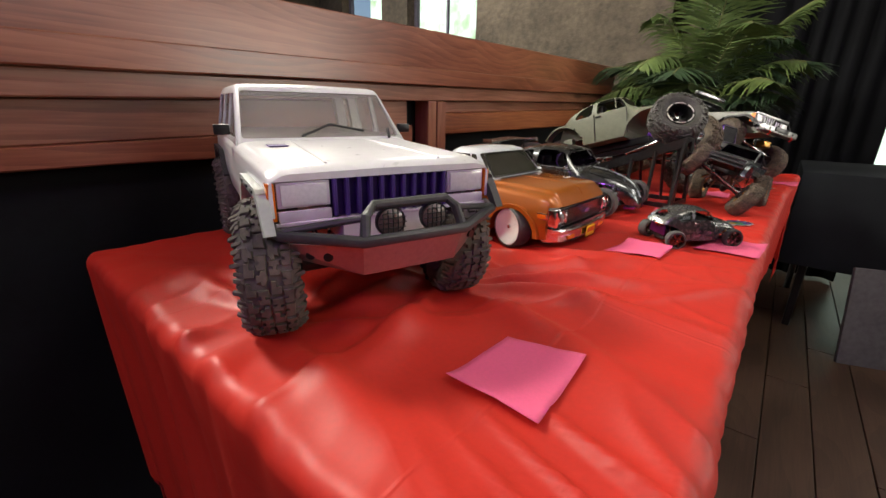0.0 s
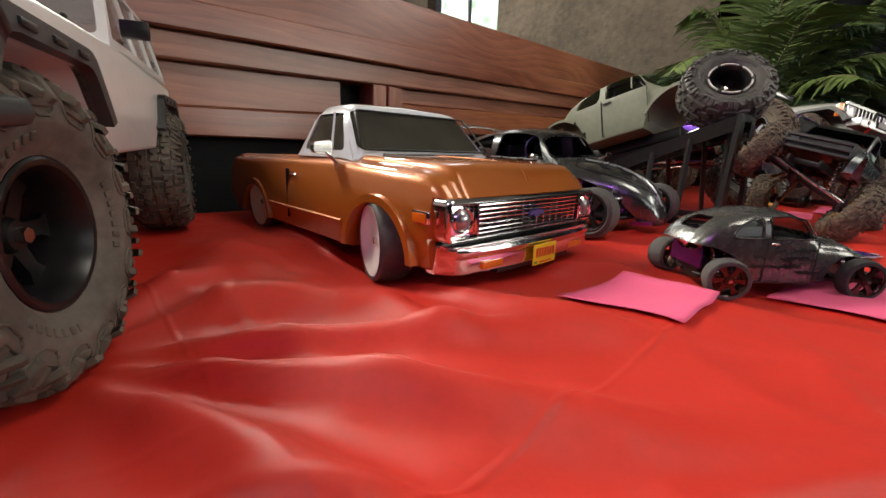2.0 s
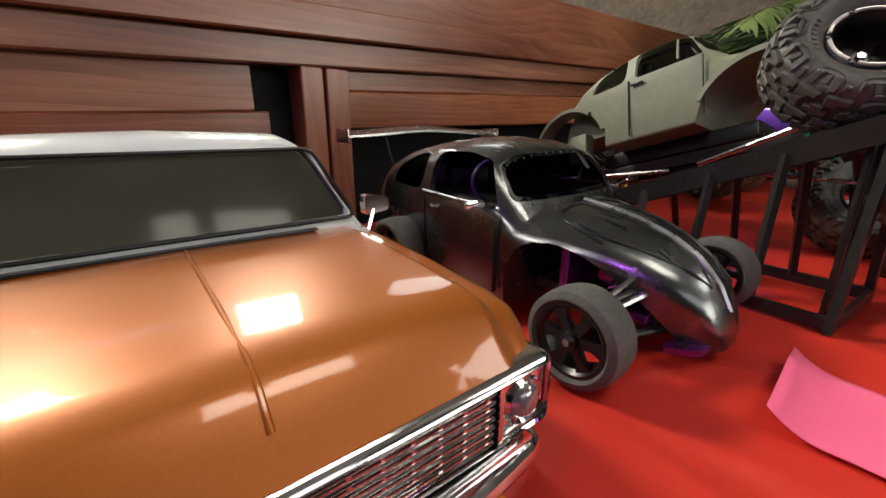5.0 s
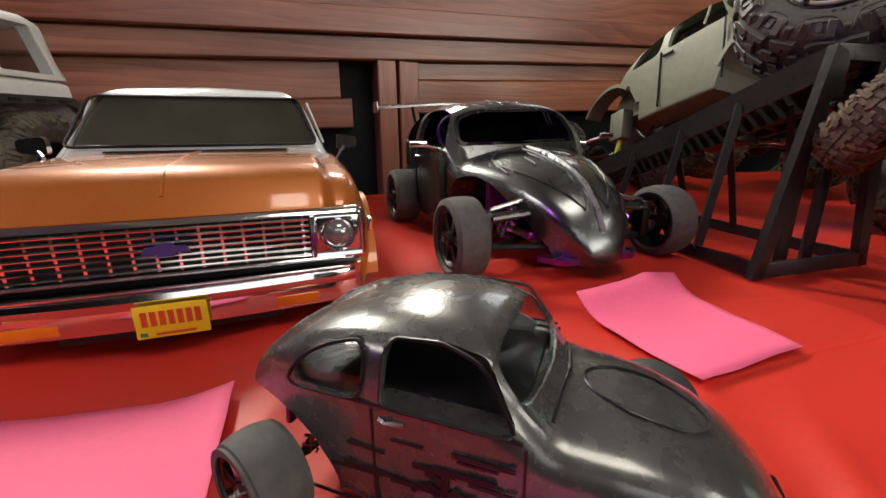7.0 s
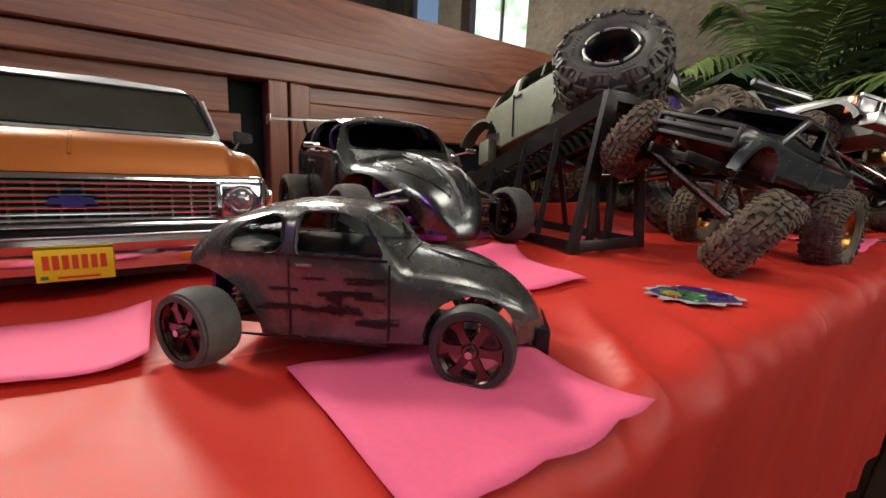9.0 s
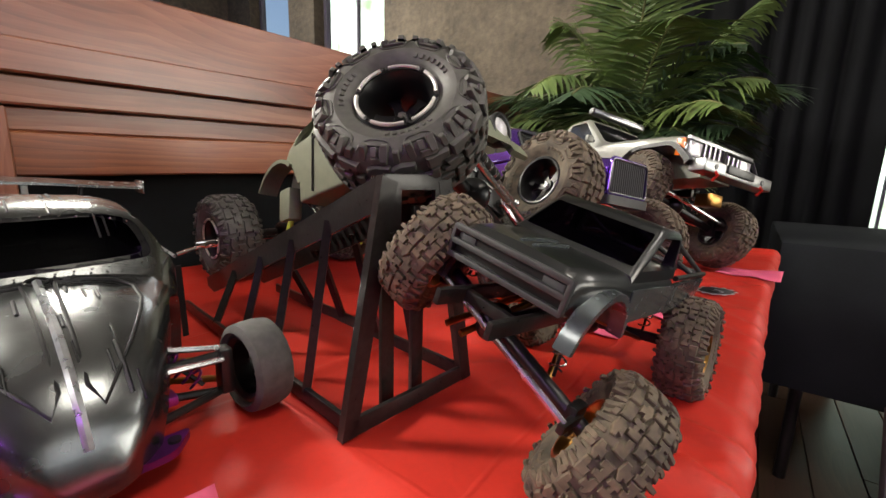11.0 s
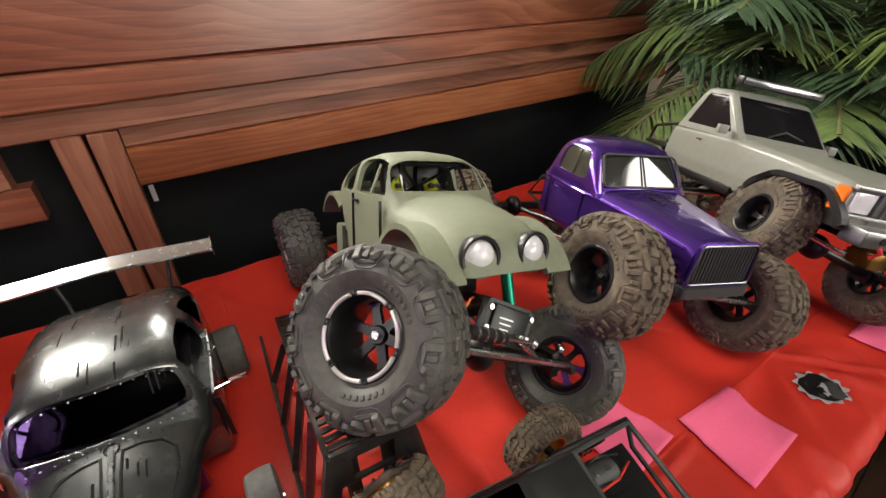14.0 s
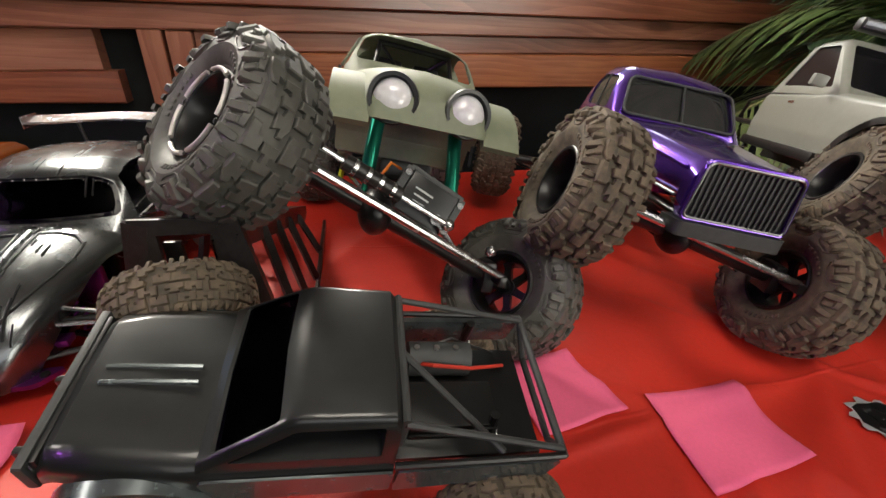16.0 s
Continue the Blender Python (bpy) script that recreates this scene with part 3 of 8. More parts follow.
def rim_meshes(R, W, dish=0.3, thick=0.004, outer=1):
    """Barrel, hub and one spoke of a wheel on the y axis; its outer face looks along outer * y."""
    barrel_bm, hub, spoke = bmesh.new(), bmesh.new(), bmesh.new()
    h = W / 2 * 0.92
    lathe(barrel_bm, [(R, -h), (R * 1.04, -h * 0.96), (R * 0.9, -h * 0.75), (R * 0.86, 0), (R * 0.9, h * 0.75), (R * 1.04, h * 0.96), (R, h), (R * 0.93, h * 0.98), (R * 0.82, h * 0.7), (R * 0.8, 0), (R * 0.82, -h * 0.7), (R * 0.93, -h * 0.98)], 32, closed=True)
    yf = outer * h * (1 - dish)
    lathe(hub, [(0, yf + outer * thick), (R * 0.2, yf + outer * thick), (R * 0.26, yf), (R * 0.26, yf - outer * 0.006), (0, yf - outer * 0.006)], 20)
    pts = [(R * 0.2, -R * 0.13), (R * 0.62, -R * 0.11), (R * 0.86, -R * 0.22), (R * 0.86, R * 0.22), (R * 0.62, R * 0.11), (R * 0.2, R * 0.13)]
    prism(spoke, pts, "y", yf - outer * thick, yf + outer * thick * 0.2)
    return mesh_of(barrel_bm, "wheel"), mesh_of(hub, "hub"), mesh_of(spoke, "spoke")


def wheel(parent, m, R, W, rimR, tyre_mat, rim_mat, spokes=6, n=22, lug=0.004, outer=1, dish=0.3, slick=False, cache={}, label="", ring=None):
    """A wheel: rim with tyre, tread, hub, spokes and nut; outer is the side on which its face looks."""
    key = (R, W, rimR, n, lug, outer, dish, slick)
    if key not in cache:
        tread = None
        if slick:
            b = bmesh.new()
            h = W / 2
            lathe(b, [(rimR, -h * 0.7), (rimR + (R - rimR) * 0.3, -h * 0.98), (R - 0.004, -h * 0.96), (R - 0.001, -h * 0.8), (R, -h * 0.3), (R, h * 0.3), (R - 0.001, h * 0.8), (R - 0.004, h * 0.96), (rimR + (R - rimR) * 0.3, h * 0.98), (rimR, h * 0.7)], 48, closed=True)
        else:
            b, tread = lug_tyre(R, W, rimR, n, lug)
            tread = mesh_of(tread, "tread", 30)
        nut = bmesh.new()
        y = outer * W / 2 * 0.92 * (1 - dish)
        rod(nut, (0, y, 0), (0, y + outer * rimR * 0.22, 0), rimR * 0.11, seg=6)
        cache[key] = (mesh_of(b, "tyre", 30), tread, mesh_of(nut, "hub_nut"), *rim_meshes(rimR, W * 0.86, dish, 0.0035 if R > 0.03 else 0.0015, outer))
    tyre, tread, nut, rim, hub, spoke = (me and me.copy() for me in cache[key])
    w = part("wheel", rim, rim_mat, parent, label, m)
    part("tyre", tyre, tyre_mat, w)
    if tread:
        tagged(part("tread", tread, LUG.get(tyre_mat, tyre_mat), w), "", kind="stuff")
    part("hub", hub, rim_mat, w)
    part("hub_nut", nut, "steel", w)
    one = part("spoke", spoke, rim_mat, w)
    for k in range(1, spokes):
        again(one, w, Matrix.Rotation(2 * math.pi * k / spokes, 4, "Y"))
    if ring:
        h = W / 2 * 0.86
        for k in range(6):
            b = bmesh.new()
            a0 = 2 * math.pi * (k + 0.1) / 6
            a1 = 2 * math.pi * (k + 0.9) / 6
            pts = [((rimR * 0.97) * math.cos(a0 + (a1 - a0) * i / 8), outer * h, (rimR * 0.97) * math.sin(a0 + (a1 - a0) * i / 8)) for i in range(9)]
            tube(b, pts, rimR * 0.05, 8)
            part("beadlock_segment", b, ring, w)
        for k in range(6):
            a = 2 * math.pi * (k + 0.0) / 6
            b = bmesh.new()
            box(b, (rimR * 0.99 * math.cos(a), outer * h * 0.98, rimR * 0.99 * math.sin(a)), (rimR * 0.12, rimR * 0.05, rimR * 0.12), 0.0008, None, 1)
            part("beadlock_bolt", b, "black", w)
    return w


def shock(bm_spring, bm_body, a, b, r):
    """A coil-over between two points: body and spring."""
    a, b = Vector(a), Vector(b)
    rod(bm_body, a, a.lerp(b, 0.55), r * 0.62, seg=10)
    rod(bm_body, a.lerp(b, 0.5), b, r * 0.25, seg=8)
    d = (b - a)
    rot = d.to_track_quat("Z", "Y").to_matrix()
    pts, turns = [], 6
    for k in range(turns * 10 + 1):
        f = k / (turns * 10)
        ang = 2 * math.pi * turns * f
        pts.append(a + rot @ Vector((r * math.cos(ang), r * math.sin(ang), d.length * (0.25 + 0.7 * f))))
    tube(bm_spring, pts, r * 0.16, 5)


def stretch(car, sx, sy, sz):
    """Scales the meshes of a thing's parts in the thing's own frame."""
    m = Matrix.Diagonal((sx, sy, sz, 1))
    for ob in list(car.children_recursive):
        if ob.type == "MESH" and ob.data.users == 1:
            ob.data.transform(m)


# ---------------------------------------------------------------- the room
bm = bmesh.new()
box(bm, (0.8, 1.2, -0.06), (7.4, 10.6, 0.1))
floor = solid("floor", bm, "floor", "worn brown oak plank floor in shade", "floor", kind="structure")
bm = bmesh.new()
box(bm, (0, 0, 0), (0.128, 1.18, 0.014), 0.0015, None, 1)
plank_mesh = mesh_of(bm, "plank")
plank_mesh.materials.append(M["floor"])
for i in range(16):
    for j in range(5):
        o = new("plank", plank_mesh)
        o.parent = floor
        o.matrix_local = pose(0.62 + 0.131 * i, -0.9 + 1.183 * j + 0.37 * (i % 3), -0.003)

bm = bmesh.new()
box(bm, (0.8, 1.2, 3.05), (7.4, 10.6, 0.1))
for k in range(9):
    box(bm, (0.8, -3.4 + 1.15 * k, 2.93), (7.2, 0.12, 0.16))
solid("ceiling", bm, "ceiling", "pale painted ceiling with beams", "ceiling", kind="structure")


def wall(name, c, s, mat, label, holes=()):
    bm = bmesh.new()
    box(bm, c, s)
    cuts = []
    for hc, hs in holes:
        b = bmesh.new()
        box(b, hc, hs)
        cuts.append(b)
    me = carve(bm, *cuts) if cuts else bm
    return solid(name, me, mat, label, "wall", kind="structure")


wall("wall_west", (-3.68, 0, 1.5), (0.16, 7.0, 3.2), "plaster", "rough brown plaster wall with a high window",
     [((-3.68, 2.1, 2.4), (0.4, 1.3, 0.8))])
wall("wall_north", (-1.7, 3.43, 1.5), (3.8, 0.16, 3.2), "plaster", "rough brown-grey plaster wall with narrow windows",
     [((-1.82, 3.43, 1.85), (0.8, 0.5, 1.76)), ((-2.88, 3.43, 1.85), (0.62, 0.5, 1.76))])
wall("wall_return", (0.16, 4.6, 1.5), (0.14, 2.5, 3.2), "plaster", "plaster return wall behind the plant")
wall("wall_far", (2.0, 5.9, 1.5), (5.0, 0.16, 3.2), "black_wall", "dark far wall with a lit doorway window", [((1.66, 5.9, 1.1), (0.7, 0.5, 1.25))])
wall("wall_east", (4.45, 1.2, 1.5), (0.16, 9.6, 3.2), "black_wall", "dark wall with a row of windows", [((4.45, 0.9, 2.25), (0.5, 2.5, 1.2)), ((4.45, 3.1, 1.5), (0.5, 1.9, 1.1))])
wall("wall_south", (1.0, -3.6, 1.5), (7.0, 0.16, 3.2), "black_wall", "dark rear wall of the room")


def window(name, x0, x1, z0, z1, y, bars, label):
    """A window in a wall across y: frame, bars and panes."""
    bm = bmesh.new()
    w = 0.035
    for a in (x0 + w / 2, x1 - w / 2):
        box(bm, (a, y, (z0 + z1) / 2), (w, 0.05, z1 - z0), 0.004, None, 1)
    for a in (z0 + w / 2, z1 - w / 2):
        box(bm, ((x0 + x1) / 2, y, a), (x1 - x0 - 2 * w, 0.05, w), 0.004, None, 1)
    win = solid(name, bm, "frame", label, "window", kind="structure")
    for k in range(bars):
        b = bmesh.new()
        box(b, (x0 + (x1 - x0) * (k + 1) / (bars + 1), y, (z0 + z1) / 2), (0.02, 0.03, z1 - z0 - 2 * w), 0.002, None, 1)
        part("glazing_bar", b, "frame", win)
    b = bmesh.new()
    box(b, ((x0 + x1) / 2, y + 0.012, (z0 + z1) / 2), (x1 - x0 - 2 * w, 0.004, z1 - z0 - 2 * w))
    p = part("pane", b, "clear", win)
    p.visible_shadow = False


window("window_1", -2.22, -1.42, 0.97, 2.73, 3.47, 1, "narrow daylit window with a lilac-grey painted frame")
window("window_2", -3.19, -2.57, 0.97, 2.73, 3.47, 0, "narrow daylit window beside a dark pier")
window("window_3", 1.31, 2.01, 0.475, 1.725, 5.9, 1, "far window with a pale frame")

# daylight and trees far outside
m = bpy.data.materials.new("trees_in_daylight")
m.use_nodes = True
N, L = m.node_tree.nodes, m.node_tree.links
tc, no, ra = N.new("ShaderNodeTexCoord"), N.new("ShaderNodeTexNoise"), N.new("ShaderNodeValToRGB")
no.inputs["Scale"].default_value, no.inputs["Detail"].default_value = 2.6, 6
L.new(tc.outputs["Object"], no.inputs["Vector"])
ra.color_ramp.elements[0].position, ra.color_ramp.elements[0].color = 0.3, (0.35, 0.5, 0.26, 1)
ra.color_ramp.elements[1].position, ra.color_ramp.elements[1].color = 0.62, (0.9, 1.0, 0.92, 1)
L.new(no.outputs[0], ra.inputs[0])
b = N["Principled BSDF"]
L.new(ra.outputs[0], b.inputs["Emission Color"])
b.inputs["Emission Strength"].default_value = 2.6
b.inputs["Base Color"].default_value = (0, 0, 0, 1)
M["trees"] = m
bm = bmesh.new()
box(bm, (-1.5, 8.5, 3.0), (14, 0.05, 7))
solid("backdrop", bm, "trees", "bright daylight and trees outside", "backdrop", kind="structure")

# black curtain beside the plant
bm = bmesh.new()
rows = []
for i in range(121):
    f = i / 120
    x = 0.2 + 1.02 * f
    y = 3.55 + 0.02 * math.sin(60 * f + 2 * math.sin(9 * f)) + 0.012 * math.sin(23 * f)
    rows.append([bm.verts.new((x, y + 0.01 * math.sin(7 * z + 5 * f), z)) for z in (0.02, 0.8, 1.6, 2.4, 2.98)])
for a, b in zip(rows, rows[1:]):
    for k in range(4):
        bm.faces.new((a[k], b[k], b[k + 1], a[k + 1]))
ob = solid("curtain", bm, "curtain", "floor-length black curtain hanging in folds", "curtain", angle=80)
md = ob.modifiers.new("thick", "SOLIDIFY")
md.thickness = 0.004

# ---------------------------------------------------------------- low timber wall behind the table
bm = bmesh.new()
box(bm, (-0.085, 0.95, 0.55), (0.05, 3.7, 1.1))
partition = solid("wall_partition", bm, "slate", "low timber partition over a dark slate panel", "wall", kind="structure")
SLOPE = 0.031


def board(name, y0, y1, z0, z1, x0, x1, mat, slope=SLOPE, slope_low=None):
    """A plank of the partition, its ends at y0 and y1; heights are over the table top at y = 1.2."""
    slope_low = slope if slope_low is None else slope_low
    bm = bmesh.new()
    n = 14
    random.seed(int(1000 * (z0 + y0)) % 977)
    rings = []
    for i in range(n + 1):
        y = y0 + (y1 - y0) * i / n
        a, c = T + z0 + slope_low * (y - 1.2), T + z1 + slope * (y - 1.2)
        j = [random.uniform(-1, 1) * 0.0008 for _ in range(4)]
        e = 0.0025
        sec = [(x0, a), (x1 - e, a + j[0]), (x1 + j[3], a + e + j[0]), (x1 + j[3], c - e + j[1]), (x1 - e, c + j[1]), (x0, c)]
        rings.append([bm.verts.new((x, y, z)) for x, z in sec])
    for p, q in zip(rings, rings[1:]):
        for k in range(6):
            bm.faces.new((p[k], p[(k + 1) % 6], q[(k + 1) % 6], q[k]))
    bm.faces.new(rings[0])
    bm.faces.new(rings[-1][::-1])
    return part(name, bm, mat, partition, angle=20)


board("top_board", -0.9, 2.8, 0.324, 0.428, -0.06, -0.03, "wood")
board("rail", -0.9, 2.8, 0.278, 0.323, -0.06, 0.016, "wood")
board("rail", -0.9, 2.8, 0.238, 0.2775, -0.06, 0.0, "wood_pale")
board("plank", -0.9, 1.065, 0.172, 0.2375, -0.058, -0.022, "wood_pale", slope=SLOPE)
board("plank", -0.9, 1.085, 0.114, 0.1715, -0.058, -0.02, "wood", slope_low=0.006)
board("plank", 1.217, 2.8, 0.2035, 0.2375, -0.058, -0.02, "wood_pale")
# lowest plank, its orange glow from the cloth painted in
board("plank", 1.217, 2.8, 0.141, 0.203, -0.058, -0.012, "wood_cloth_glow", slope=0.03, slope_low=0.02)
for y0, y1 in ((1.134, 1.1705), (1.176, 1.2155)):
    bm = bmesh.new()
    box(bm, (-0.0285, (y0 + y1) / 2, (T + 0.236) / 2), (0.055, y1 - y0, T + 0.236), 0.002, None, 1)
    part("post", bm, "wood_post", partition)

# small white strip on the slate beside the posts
bm = bmesh.new()
box(bm, (-0.057, 1.228, T + 0.111), (0.005, 0.008, 0.031), 0.0012)
part("wall_clip", bm, "white", partition, "small white strip")

# ---------------------------------------------------------------- table and its cloth
TX0, TX1, TY0, TY1 = 0.105, 0.825, 0.305, 2.36
table = thing("folding_table", pose(0.465, 1.33, 0, 0, 0, -1.6), "long folding table hidden under a red cloth", "table")
bm = bmesh.new()
box(bm, (0, 0, T - 0.036), (TX1 - TX0 - 0.01, TY1 - TY0 - 0.01, 0.03), 0.006)
part("tabletop", bm, "grey_plastic", table)
for sx in (-1, 1):
    for sy in (-1, 1):
        bm = bmesh.new()
        rod(bm, (sx * 0.29, sy * 0.8, 0), (sx * 0.29, sy * 0.8, T - 0.051), 0.014)
        part("leg", bm, "steel", table)


def cloth_height(x, y):
    """Creases, tension folds and puckers of the vinyl on the top."""
    z = 0.0
    z += 0.0016 * noise.noise((x * 9, y * 7, 1.3)) + 0.0009 * noise.noise((x * 27, y * 22, 4.1))
    # long soft ridges, slanting across the table
    q1, q2 = 0.83 * x + 0.56 * y, -0.56 * x + 0.83 * y
    r = 1 - abs(noise.noise((q1 * 5.2, q2 * 2.1, 8.7)))
    z += 0.0062 * r ** 5 * (0.5 + 0.8 * abs(noise.noise((x * 3.1, y * 2.3, 0.4))))
    r = 1 - abs(noise.noise((q1 * 3.3 + 4, q2 * 9.5, 2.2)))
    z += 0.0054 * r ** 7 * max(0.0, noise.noise((x * 4, y * 3, 5.5)) + 0.3)
    # the sheet sinks a little between the near cars
    z -= 0.0075 * math.exp(-((x - 0.49) / 0.10) ** 2 - ((y - 0.84) / 0.13) ** 2)
    # tension folds that run out from heavy wheels
    for cx, cy, rad, n, ph, amp in ((0.49, 0.375, 0.26, 8, 1.0, 0.010), (0.545, 0.575, 0.36, 9, 0.3, 0.013), (0.49, 0.77, 0.26, 7, 2.2, 0.008), (0.735, 1.33, 0.12, 7, 0.5, 0.003), (0.57, 1.05, 0.11, 7, 2.0, 0.005),
                                    (0.72, 1.83, 0.16, 8, 0.8, 0.005), (0.64, 1.56, 0.11, 7, 0.1, 0.004), (0.8, 2.03, 0.12, 7, 1.0, 0.004), (0.5, 0.78, 0.12, 6, 0.0, 0.003)):
        dx, dy = x - cx, y - cy
        d = math.hypot(dx, dy)
        if 0.015 < d < rad * 1.6:
            a = math.atan2(dy, dx)
            w = n / 2 * a + ph + 2.6 * noise.noise((math.cos(a) * 1.3, math.sin(a) * 1.3, ph)) + 1.6 * noise.noise((x * 4, y * 4, ph))
            z += amp * (0.5 + 0.5 * math.cos(2 * w)) ** 1.8 * math.exp(-((d - rad * 0.4) / (rad * 0.5)) ** 2) * min(1.0, (d / 0.08) ** 2)
    # fold lines from the packet
    for px, py, ang, amp in ((0.70, 0.62, 52, 0.0022), (0.60, 0.35, 96, 0.0018), (0.74, 1.52, 94, 0.002), (0.78, 1.9, 40, 0.002), (0.55, 1.2, 88, 0.0018)):
        c, s = math.cos(radians(ang)), math.sin(radians(ang))
        d = -(x - px) * s + (y - py) * c
        al = (x - px) * c + (y - py) * s
        z += 1.5 * amp * math.exp(-(d / 0.005) ** 2) * math.exp(-(al / 0.24) ** 2)
    # the low pickup's front wheels press the sheet down
    for cx, cy in ((0.497, 0.782), (0.504, 0.984)):
        k = math.exp(-((x - cx) / 0.075) ** 2 - ((y - cy) / 0.065) ** 2)
        z = z * (1 - k) - 0.0085 * k
    # puckers across the front edge and the near end
    e = TX1 - x
    if e < 0.2:
        z += 0.0088 * math.exp(-(e / 0.09) ** 2) * max(0.0, 1 - 2.2 * abs(noise.noise((y * 16 + 9 * x + 2 * noise.noise((y * 5, 0, 0)), x * 5, 2.0)))) ** 2 * max(0.0, 0.45 + noise.noise((y * 6, 0.3, 6.0)))
    e = y - TY0
    if e < 0.12:
        z += 0.0042 * math.exp(-(e / 0.07) ** 2) * max(0.0, 1 - 2.2 * abs(noise.noise((x * 15 + 7 * y, y * 5, 7.0)))) ** 2 * max(0.0, 0.45 + noise.noise((x * 6, 0.7, 6.0)))
    return z


def cloth_top(x, y):
    """Height of the cloth over a place on the table, from the table top."""
    a = radians(1.6)
    dx, dy = x - 0.465, y - 1.33
    u, v = 0.465 + dx * math.cos(a) - dy * math.sin(a), 1.33 + dx * math.sin(a) + dy * math.cos(a)
    return cloth_height(u - bulge(u, v), v)


def bulge(u, v):
    """The front edge is bowed: the cloth hangs out a little further at both ends."""
    k = min(1.0, max(0.0, (u - 0.6) / 0.22))
    return k * (0.024 * max(0.0, v - 1.4) ** 2 + 0.024 * max(0.0, 1.25 - v) ** 2)


def cloth_point(u, v):
    """From flat cloth to draped cloth: over the edge it bends and hangs in soft folds."""
    cx, cy = min(max(u, TX0), TX1), min(max(v, TY0), TY1)
    dx, dy = u - cx, v - cy
    d = math.hypot(dx, dy)
    if d < 1e-9:
        return Vector((u + bulge(u, v), v, T - 0.003 + cloth_height(u, v)))
    ox, oy = dx / d, dy / d
    R = 0.016
    arc = R * math.pi / 2
    along = (cy if abs(ox) > abs(oy) else cx) + 0.25 * math.atan2(oy, ox)
    if d < arc:
        a = d / R
        out, down = R * math.sin(a), R * (1 - math.cos(a))
    else:
        s = d - arc
        fold = 0.010 * math.sin(38 * along + 2.2 * math.sin(11 * along)) + 0.007 * math.sin(83 * along)
        out, down = R + min(1, s / 0.1) * (0.45 * fold - 0.006) - 0.03 * s, R + s
    k = cloth_height(cx, cy) * max(0, 1 - d / 0.05)
    pu = 0.0035 * math.exp(-((d - 0.02) / 0.03) ** 2) * noise.noise((along * 45, d * 20, 3.0))
    return Vector((cx + ox * (out + pu) + bulge(u, v), cy + oy * (out + pu), T - 0.003 - down + k))


def cloth_axis(a0, a1, hang0, hang1, step):
    pts = [a0 - 0.0251 - (hang0 - 0.0251) * (1 - i / 10) for i in range(10)]
    pts += [a0 - 0.0251 * (1 - i / 6) for i in range(6)]
    n = int((a1 - a0) / step)
    pts += [a0 + (a1 - a0) * i / n for i in range(n + 1)]
    pts += [a1 + 0.0251 * (i + 1) / 6 for i in range(6)]
    pts += [a1 + 0.0251 + (hang1 - 0.0251) * (i + 1) / 10 for i in range(10)]
    return pts


us, vs = cloth_axis(TX0, TX1, 0.3, 0.34, 0.004), cloth_axis(TY0, TY1, 0.42, 0.34, 0.004)
cv = [tuple(cloth_point(u, v)) for u in us for v in vs]
nv = len(vs)
cf = [(i * nv + j, i * nv + j + 1, (i + 1) * nv + j + 1, (i + 1) * nv + j) for i in range(len(us) - 1) for j in range(nv - 1)]
me = bpy.data.meshes.new("tablecloth")
me.from_pydata(cv, [], cf)
me.materials.append(M["cloth"])
for p in me.polygons:
    p.use_smooth = True
cloth = new("tablecloth", me)
cloth.matrix_world = pose(0.465, 1.33, 0, 0, 0, -1.6) @ pose(-0.465, -1.33, 0)
tagged(cloth, "creased red vinyl cloth draped over the long table", "tablecloth")


# ---------------------------------------------------------------- second table, far side of the room
t2 = thing("dark_table", pose(1.75, 2.95, 0), "table under a dark grey cloth", "table")
bm = bmesh.new()
box(bm, (0, 0, T / 2 + 0.16), (1.7, 0.75, 0.42), 0.012)
part("cloth", bm, "grey_cloth", t2)
for sx in (-0.75, 0.75):
    for sy in (-0.3, 0.3):
        bm = bmesh.new()
        rod(bm, (sx, sy, 0), (sx, sy, 0.4), 0.016)
        part("leg", bm, "black_steel", t2)
bm = bmesh.new()
box(bm, (0, 0, 0.2), (0.5, 0.02, 0.4), 0.006, pose(1.4, 2.45, 0.0, -12, 0, 20))
solid("leaning_panel", bm, "pale_panel", "pale grey panel leaning under the dark table", "panel")


# ---------------------------------------------------------------- shared car details


def arch_strip(x, z, r, w, y0, y1, a0=0, a1=180, seg=16):
    """A curved strip round a wheel opening, between y0 and y1."""
    bm = bmesh.new()
    rings = []
    for i in range(seg + 1):
        a = radians(a0 + (a1 - a0) * i / seg)
        c, s = math.cos(a), math.sin(a)
        rings.append([bm.verts.new((x + q * c, y, z + q * s)) for q, y in ((r, y0), (r + w, y0), (r + w * 0.8, y1), (r, y1))])
    for p, q in zip(rings, rings[1:]):
        for k in range(4):
            bm.faces.new((p[k], p[(k + 1) % 4], q[(k + 1) % 4], q[k]))
    bm.faces.new(rings[0])
    bm.faces.new(rings[-1][::-1])
    return bm


def barrel(x, z, r, y0=-1, y1=1, seg=32):
    bm = bmesh.new()
    rod(bm, (x, y0, z), (x, y1, z), r, seg=seg)
    return bm


def block(x0, x1, y0, y1, z0, z1):
    bm = bmesh.new()
    box(bm, ((x0 + x1) / 2, (y0 + y1) / 2, (z0 + z1) / 2), (x1 - x0, y1 - y0, z1 - z0))
    return bm


def pane_cut(pts, axis, a, b, r=0.005, seg=3):
    bm = bmesh.new()
    prism(bm, rounded([(u, v, r) for u, v in pts], seg), axis, a, b)
    return bm


